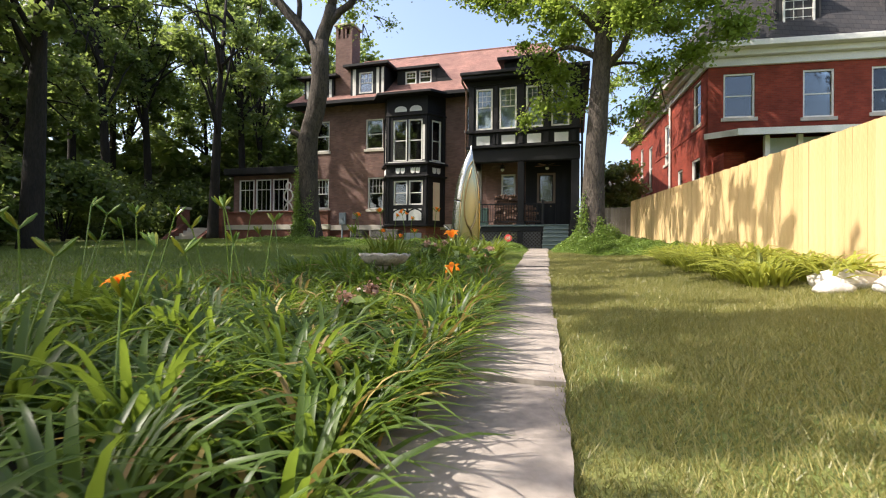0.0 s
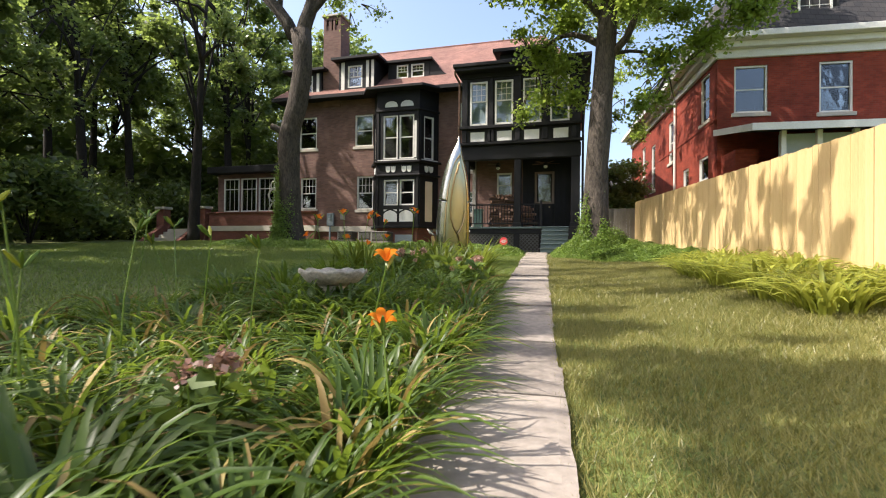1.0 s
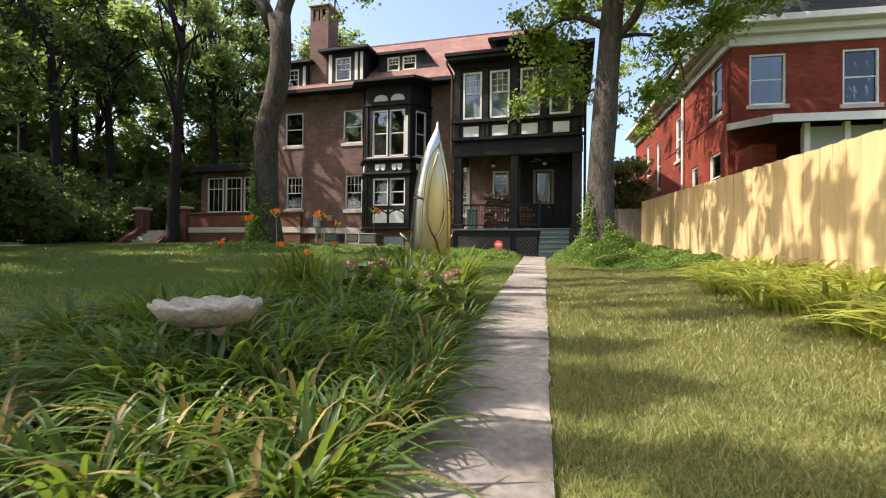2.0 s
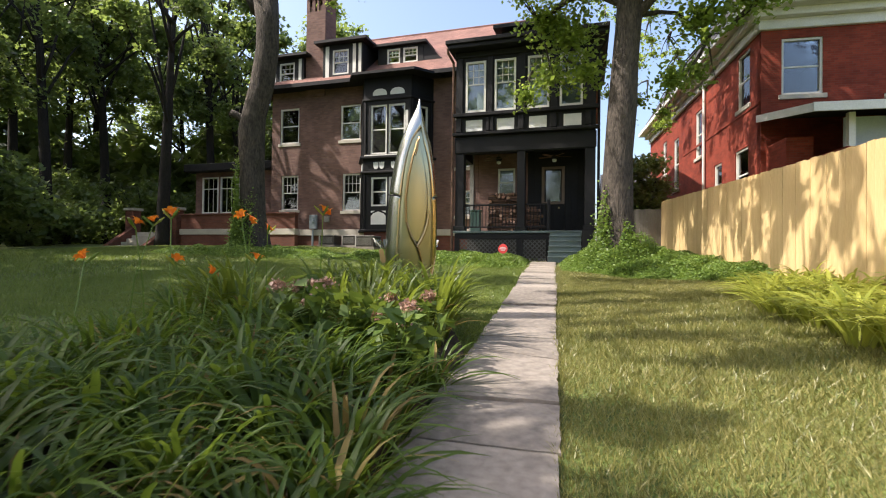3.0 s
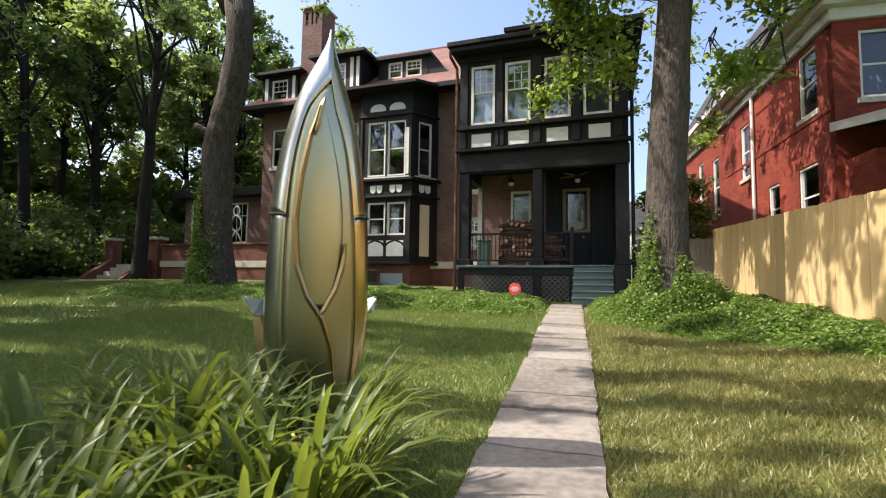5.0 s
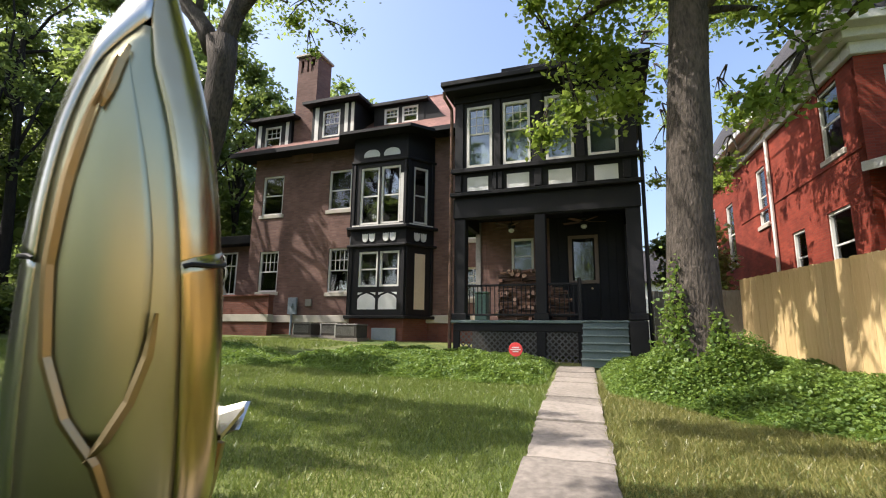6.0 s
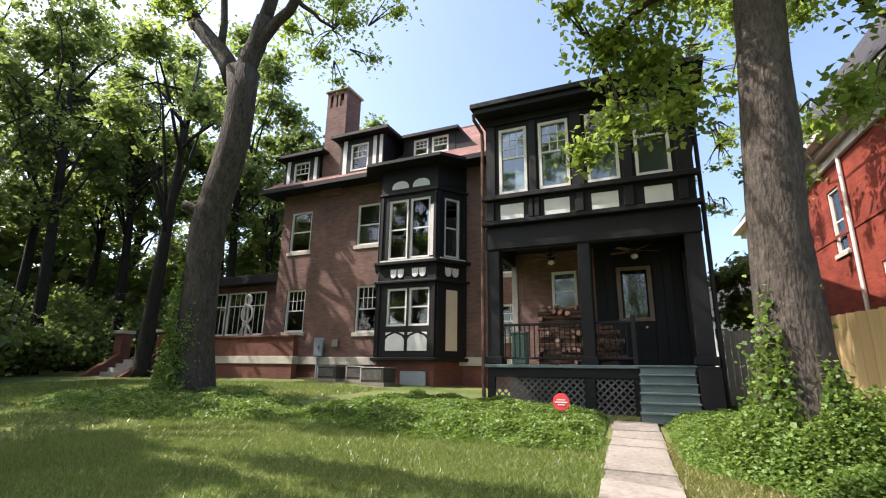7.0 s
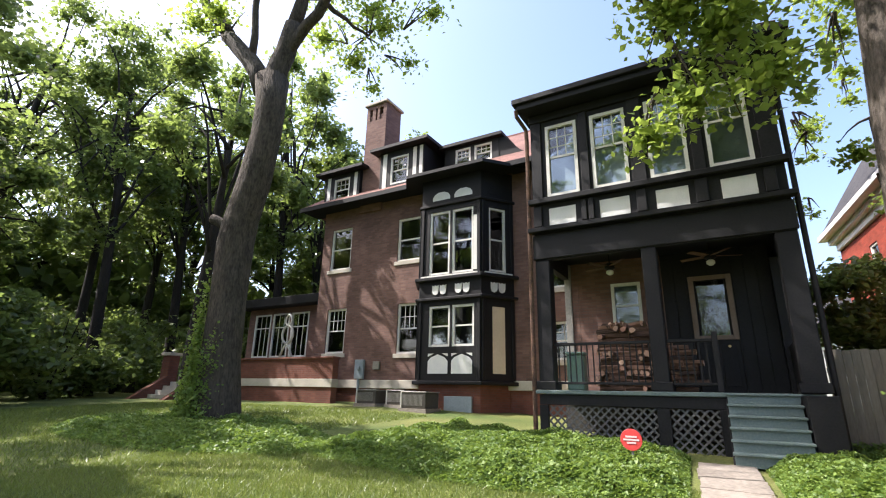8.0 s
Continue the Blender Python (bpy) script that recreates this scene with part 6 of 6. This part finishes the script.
def front_sheet(s0, s1, left, right, out, ns=32, nu=10, thick=0.006):
    """A sheet on the front face between two side lines, each a function of s."""
    bm = bmesh.new()
    g = []
    for i in range(ns + 1):
        s = s0 + (s1 - s0) * i / ns
        g.append([bm.verts.new(front_point(s, left(s) + (right(s) - left(s)) * j / nu, out)) for j in range(nu + 1)])
    for i in range(ns):
        for j in range(nu):
            bm.faces.new((g[i][j], g[i][j + 1], g[i + 1][j + 1], g[i + 1][j]))
    bmesh.ops.recalc_face_normals(bm, faces=bm.faces)
    bmesh.ops.solidify(bm, geom=bm.faces[:], thickness=thick)
    bmesh.ops.transform(bm, matrix=ST, verts=bm.verts)
    return bm


part("upper_shell", pod_sheet(1.0, SEAM - 0.005, 1.0, -1.0, 0.02), STEEL, sc_, "brushed steel upper shell with a pointed tip", smooth=True)
part("lower_shell", pod_sheet(1.02, 0.0, SEAM + 0.005, -1.0, 0.02), STEEL, sc_, smooth=True)
# right half of the shell, with the fence reflection painted in
part("upper_flank", pod_sheet(1.0, SEAM - 0.005, 1.0, 0.022, 1.0), GOLD_REFLECTION, sc_, "steel upper flank with the fence's gold reflection put in its colour", smooth=True)
part("lower_flank", pod_sheet(1.02, 0.0, SEAM + 0.005, 0.022, 1.0), GOLD_REFLECTION, sc_, "steel lower flank coloured with the fence's gold reflection", smooth=True)
part("front_plate", front_sheet(0.01, 0.985, lambda s: -1.0, lambda s: 1.0, 0.0), SATIN, sc_, "satin pale metal front plate", smooth=True)


def leaf_side(s):
    """Half breadth of the raised almond on the front plate."""
    return 0.74 * max(0.0, math.sin(math.pi * min(1.0, max(0.0, (s - 0.38) / 0.56)) ** 0.85)) ** 0.55


part("inner_leaf", front_sheet(0.385, 0.935, lambda s: -leaf_side(s) - 0.02, lambda s: leaf_side(s) * 0.9 - 0.02, 0.008), SATIN, sc_, "raised almond leaf of satin pale metal", smooth=True)


def strap(rows, label):
    """A flat bent strap along (s, q) stations on the front face."""
    bm = bmesh.new()
    pts = []
    for (s0, q0), (s1, q1) in zip(rows, rows[1:]):
        for k in range(5):
            pts.append((s0 + (s1 - s0) * k / 5, q0 + (q1 - q0) * k / 5))
    pts.append(rows[-1])
    cs = [front_point(s, q, 0.022) for s, q in pts]
    rings = []
    for k, c in enumerate(cs):
        d = (cs[min(k + 1, len(cs) - 1)] - cs[max(k - 1, 0)]).normalized()
        n = Vector((d.z, 0, -d.x)).normalized()
        w = 0.017 * min(1.0, 0.35 + 3.0 * min(k, len(cs) - 1 - k) / len(cs))
        rings.append([bm.verts.new(c + n * w), bm.verts.new(c + Vector((0, -0.012, 0))), bm.verts.new(c - n * w), bm.verts.new(c + Vector((0, 0.012, 0)))])
    for a, b in zip(rings, rings[1:]):
        for k in range(4):
            bm.faces.new((a[k], a[(k + 1) % 4], b[(k + 1) % 4], b[k]))
    bm.faces.new(rings[0])
    bm.faces.new(rings[-1][::-1])
    bmesh.ops.recalc_face_normals(bm, faces=bm.faces)
    bmesh.ops.transform(bm, matrix=ST, verts=bm.verts)
    part("strap", bm, BRASS, sc_, label)


strap([(0.92, -0.22), (0.84, -0.52), (0.74, -0.68), (0.62, -0.76), (0.5, -0.66), (0.42, -0.36), (0.36, 0.06), (0.28, 0.34), (0.18, 0.5)], "long bronze strap that curves down and crosses the other")
strap([(0.56, 0.72), (0.5, 0.62), (0.44, 0.42), (0.39, 0.14), (0.365, -0.06)], "short bronze strap that crosses the other")
strap([(0.94, 0.0), (0.9, -0.16), (0.84, -0.34)], "thin bronze edge beside the apex")
for u0, u1 in ((-1.0, -0.3), (0.3, 1.0)):
    cable = [ST @ Vector(pod_point(SEAM, u0 + (u1 - u0) * k / 16, 1.05, -0.035 * math.sin(math.pi * k / 16))) for k in range(17)]
    part("seam_cable", tube_bm(cable, 0.007, 6), BLACK, sc_)
for sgn in (-1, 1):
    # bright folded cup, and the twisted bar that carries it
    bm = bmesh.new()
    poly_solid(bm, [ST @ Vector(p) for p in ((sgn * 0.28, 0.16, 1.5), (sgn * 0.36, 0.06, 1.53), (sgn * 0.43, 0.12, 1.62), (sgn * 0.32, 0.22, 1.61))], (0, 0, 0.02))
    poly_solid(bm, [ST @ Vector(p) for p in ((sgn * 0.28, 0.16, 1.502), (sgn * 0.32, 0.24, 1.62), (sgn * 0.43, 0.2, 1.65), (sgn * 0.4, 0.14, 1.55))], (0.012, 0.012, 0))
    part("side_fin", bm, STEEL, sc_, "bright folded metal cup")
    pts = [ST @ Vector(p) for p in ((sgn * 0.34, 0.14, 1.51), (sgn * 0.31, 0.14, 1.36), (sgn * 0.25, 0.14, 1.1), (sgn * 0.2, 0.14, sg - 0.03))]
    part("leg", tube_bm(pts, [0.035, 0.045, 0.045, 0.06], 4), BRASS, sc_, "bent square brass-coloured bar")
part("foot", tube_bm([ST @ Vector((0.03, 0.12, sg - 0.05)), ST @ Vector((0.03, 0.12, sg + 0.04)), ST @ Vector((0.03, 0.12, sg + 0.055))], [0.24, 0.24, 0.22], 20), BRASS, sc_)

# ---- air conditioners and boxes by the house wall ----
def air_conditioner(x0, x1, y0, y1, z1, label):
    z0 = ground_z((x0 + x1) / 2, y0) + 0.1
    ac = thing("air_conditioner", (x0 + x1) / 2, (y0 + y1) / 2, z0 - 0.12, label, "air conditioner", "outdoor air conditioners")
    part("pad", boxes((x0 - 0.05, x1 + 0.05, y0 - 0.05, y1 + 0.05, z0 - 0.14, z0)), CONCRETE, ac)
    part("cabinet", boxes((x0, x1, y0, y1, z0 + 0.002, z1), bevel=0.025), AC_DARK, ac)
    part("lid", boxes((x0 - 0.015, x1 + 0.015, y0 - 0.015, y1 + 0.015, z1 + 0.002, z1 + 0.035), bevel=0.01), AC_METAL, ac)
    n = int((x1 - x0 - 0.1) / 0.045)
    for k in range(n):
        x = x0 + 0.05 + k * 0.045
        part("grille_bar", boxes((x, x + 0.018, y0 - 0.014, y0 - 0.001, z0 + 0.08, z1 - 0.06)), AC_METAL, ac)
    # pale strip down the left edge; sunlight there is put into the colour
    part("lit_edge_strip", boxes((x0 - 0.006, x0 + 0.04, y0 - 0.018, y0 + 0.04, z0 + 0.004, z1), bevel=0.005), PANEL_PALE, ac)
    part("fan_guard", tube_bm([((x0 + x1) / 2, (y0 + y1) / 2, z1 + 0.037), ((x0 + x1) / 2, (y0 + y1) / 2, z1 + 0.055)], 0.3 * (x1 - x0), 16), BLACK, ac)


air_conditioner(-11.55, -10.75, 25.0, 25.7, 2.27, "grey air conditioner with pale top, lit on one side")
air_conditioner(-10.45, -9.75, 25.2, 25.9, 2.27, "dark grey air conditioner beside the house wall")
air_conditioner(-9.45, -8.55, 24.6, 25.4, 2.23, "brownish grey air conditioner before the bay")
ebox = thing("electric_box", -12.9, 26.75, 2.4, "blue-grey electrical meter box on the brick wall", "electric box")
part("case", boxes((-13.15, -12.72, 26.68, HY - 0.075, 2.7, 3.42), bevel=0.015), BOX_METAL, ebox)
part("conduit", tube_bm([(-12.95, 26.72, 2.7), (-12.95, 26.72, 1.5)], 0.05), BOX_METAL, ebox)
part("meter", tube_bm([(-12.93, 26.68, 3.1), (-12.93, 26.6, 3.1)], 0.08, 12), BOX_METAL, ebox)
sbox = thing("junction_box", -12.2, 26.8, 3.0, "small grey junction box on the brick wall", "electric box")
part("case", boxes((-12.35, -12.05, 26.78, HY - 0.002, 3.05, 3.35), bevel=0.01), AC_METAL, sbox)
solid("paving_patch", boxes((-7.2, -4.3, 22.4, 24.6, 1.1, 1.33), bevel=0.02), CONCRETE, "pale concrete patch beside the porch", "paving", kind="structure")
solid("basement_window", boxes((-8.6, -7.6, 25.78, 25.85, 1.55, 2.15), bevel=0.01), BOX_METAL, "blue-grey boarded basement window in the bay foot", "window", kind="structure")

# ---- firewood on the porch ----
stack = thing("firewood_stack", -2.4, 22.9, 2.342, "waist-high stack of split red-brown firewood on the porch", "firewood")
FR = random.Random(8)
log_meshes = []
for k in range(5):
    bm = bmesh.new()
    n = 6
    sec = [(math.cos(2 * math.pi * i / n) * FR.uniform(0.75, 1.1), math.sin(2 * math.pi * i / n) * FR.uniform(0.6, 1.0)) for i in range(n)]
    lo = [bm.verts.new((x, -0.22, z)) for x, z in sec]
    hi = [bm.verts.new((x, 0.22, z)) for x, z in sec]
    f0, f1 = bm.faces.new(lo), bm.faces.new(hi[::-1])
    for i in range(n):
        bm.faces.new((lo[(i + 1) % n], lo[i], hi[i], hi[(i + 1) % n]))
    bmesh.ops.recalc_face_normals(bm, faces=bm.faces)
    f0.material_index = f1.material_index = 1
    me = finish_mesh("log", bm)
    me.materials.append(LOG_BARK)
    me.materials.append(LOG_END)
    log_meshes.append(me)
z = 2.41
while z < 3.62:
    x = -3.05 + FR.uniform(0, 0.1)
    lim = -1.3 if z < 3.3 else -1.9
    while x < lim:
        r = FR.uniform(0.05, 0.075)
        lengthwise = FR.random() < 0.62
        lg = new("log", FR.choice(log_meshes))
        lg.parent = stack
        half = FR.uniform(0.17, 0.26) if lengthwise else r
        lg.location = Vector((x + half, 22.85 + FR.uniform(-0.06, 0.06), z + FR.uniform(-0.015, 0.015))) - stack.location
        lg.rotation_euler = (FR.uniform(-0.06, 0.06), FR.uniform(0, 6.28), (math.pi / 2 if lengthwise else 0) + FR.uniform(-0.15, 0.15))
        lg.scale = (r, half / 0.22 if lengthwise else 1, r)
        x += 2 * half + 0.01
    z += 0.1
for k in range(9):
    lg = new("log", FR.choice(log_meshes))
    lg.parent = stack
    lg.location = Vector((FR.uniform(-2.9, -1.95), 22.85, z + FR.uniform(-0.02, 0.03))) - stack.location
    lg.rotation_euler = (FR.uniform(-0.3, 0.3), FR.uniform(0, 6.28), FR.uniform(0.6, 2.4))
    lg.scale = (0.07, 0.9, 0.07)
bin_ = thing("garden_bin", -3.45, 22.75, 2.342, "pale green plastic bin behind the porch railing", "bin")
part("body", boxes((-3.65, -3.28, 22.6, 22.95, 2.344, 3.1), bevel=0.03), BIN_GREEN, bin_)
part("lid", boxes((-3.68, -3.25, 22.57, 22.98, 3.102, 3.16), bevel=0.02), BIN_GREEN, bin_)

# ---- round red sign in the ivy ----
gx_, gy_ = -1.84, 19.35
gz_ = ground_z(gx_, gy_)
sign = thing("yard_sign", gx_, gy_, gz_, "round red yard sign with pale lettering on a thin stake", "sign")
part("stake", boxes((gx_ - 0.015, gx_ + 0.015, gy_, gy_ + 0.012, gz_ - 0.1, 1.63)), AC_METAL, sign)
part("disc", tube_bm([(gx_, gy_ - 0.004, 1.65), (gx_ , gy_ - 0.012, 1.65), (gx_, gy_ - 0.02, 1.65)], [0.14, 0.145, 0.14], 28), SIGN_RED, sign)
for z, w in ((1.69, 0.075), (1.65, 0.105), (1.61, 0.06)):
    part("lettering_bar", boxes((gx_ - w, gx_ + w, gy_ - 0.026, gy_ - 0.022, z - 0.012, z + 0.012)), SIGN_PALE, sign)

# ---- rocks, far house, wires ----
def rock(x, y, r, seed, label):
    bm = bmesh.new()
    bmesh.ops.create_icosphere(bm, subdivisions=3, radius=r)
    for v in bm.verts:
        q = 1 + 0.28 * noise.noise(v.co * (2.0 / r) * 0.5 + Vector((seed, 0, 0))) + 0.1 * noise.noise(v.co * (6.0 / r) * 0.5)
        v.co = Vector((v.co.x * 1.3 * q, v.co.y * q, v.co.z * 0.6 * q))
    bmesh.ops.translate(bm, verts=bm.verts, vec=(x, y, ground_z(x, y) + r * 0.3))
    solid("rock", bm, ROCK, label, "rock", smooth=True, group="pale rocks")


rock(3.75, 6.75, 0.26, 1, "pale weathered rock at the end of the fence bed")
rock(4.05, 6.3, 0.2, 5, "smaller pale rock beside the fence")
rock(3.5, 6.45, 0.14, 9, "small pale stone on the lawn edge")

fh = thing("far_house", 7.5, 58.0, 1.4, "white clapboard house with grey roof far behind the fence", "house")
part("wall", boxes((2.5, 12.0, 58.0, 66.0, 1.2, 7.0)), WHITE, fh)
bm = bmesh.new()
poly_solid(bm, [(2.0, 57.5, 6.9), (12.5, 57.5, 6.9), (12.5, 62.0, 10.5), (2.0, 62.0, 10.5)], (0, 0, 0.2))
part("roof", bm, SLATE, fh)
bm = bmesh.new()
poly_solid(bm, [(2.0, 66.5, 6.9), (12.5, 66.5, 6.9), (12.5, 62.0, 10.5), (2.0, 62.0, 10.5)], (0, 0, 0.2))
part("roof", bm, SLATE, fh)
for x in (4.0, 6.5, 9.0):
    sash_window(fh, x, x + 1.1, 4.4, 6.2, 57.93, upper=(1, 1), sill=False)
    sash_window(fh, x, x + 1.1, 1.9, 3.7, 57.93, upper=(1, 1), sill=False)

orn = thing("garden_ornament", -16.1, 25.84, 3.48, "pale metal ornament, a ring over a loop, on the terrace", "ornament")
ring = [(-16.1 + 0.17 * math.cos(a), 25.84, 5.0 + 0.22 * math.sin(a)) for a in [2 * math.pi * k / 20 for k in range(21)]]
part("ring", tube_bm(ring, 0.04, 7), PANEL_PALE, orn, smooth=True)
loop = [(-16.1 + 0.3 * math.cos(a), 25.84, 4.42 + 0.36 * math.sin(a)) for a in [radians(110 + 330 * k / 24) for k in range(25)]]
part("loop", tube_bm(loop, 0.05, 7), PANEL_PALE, orn, smooth=True)
part("stem", tube_bm([(-16.1, 25.84, 4.08), (-16.3, 25.84, 3.8), (-16.45, 25.84, 3.47)], 0.045, 7), PANEL_PALE, orn, smooth=True)
part("stem", tube_bm([(-16.1, 25.84, 4.08), (-15.9, 25.84, 3.8), (-15.72, 25.84, 3.47)], 0.045, 7), PANEL_PALE, orn, smooth=True)
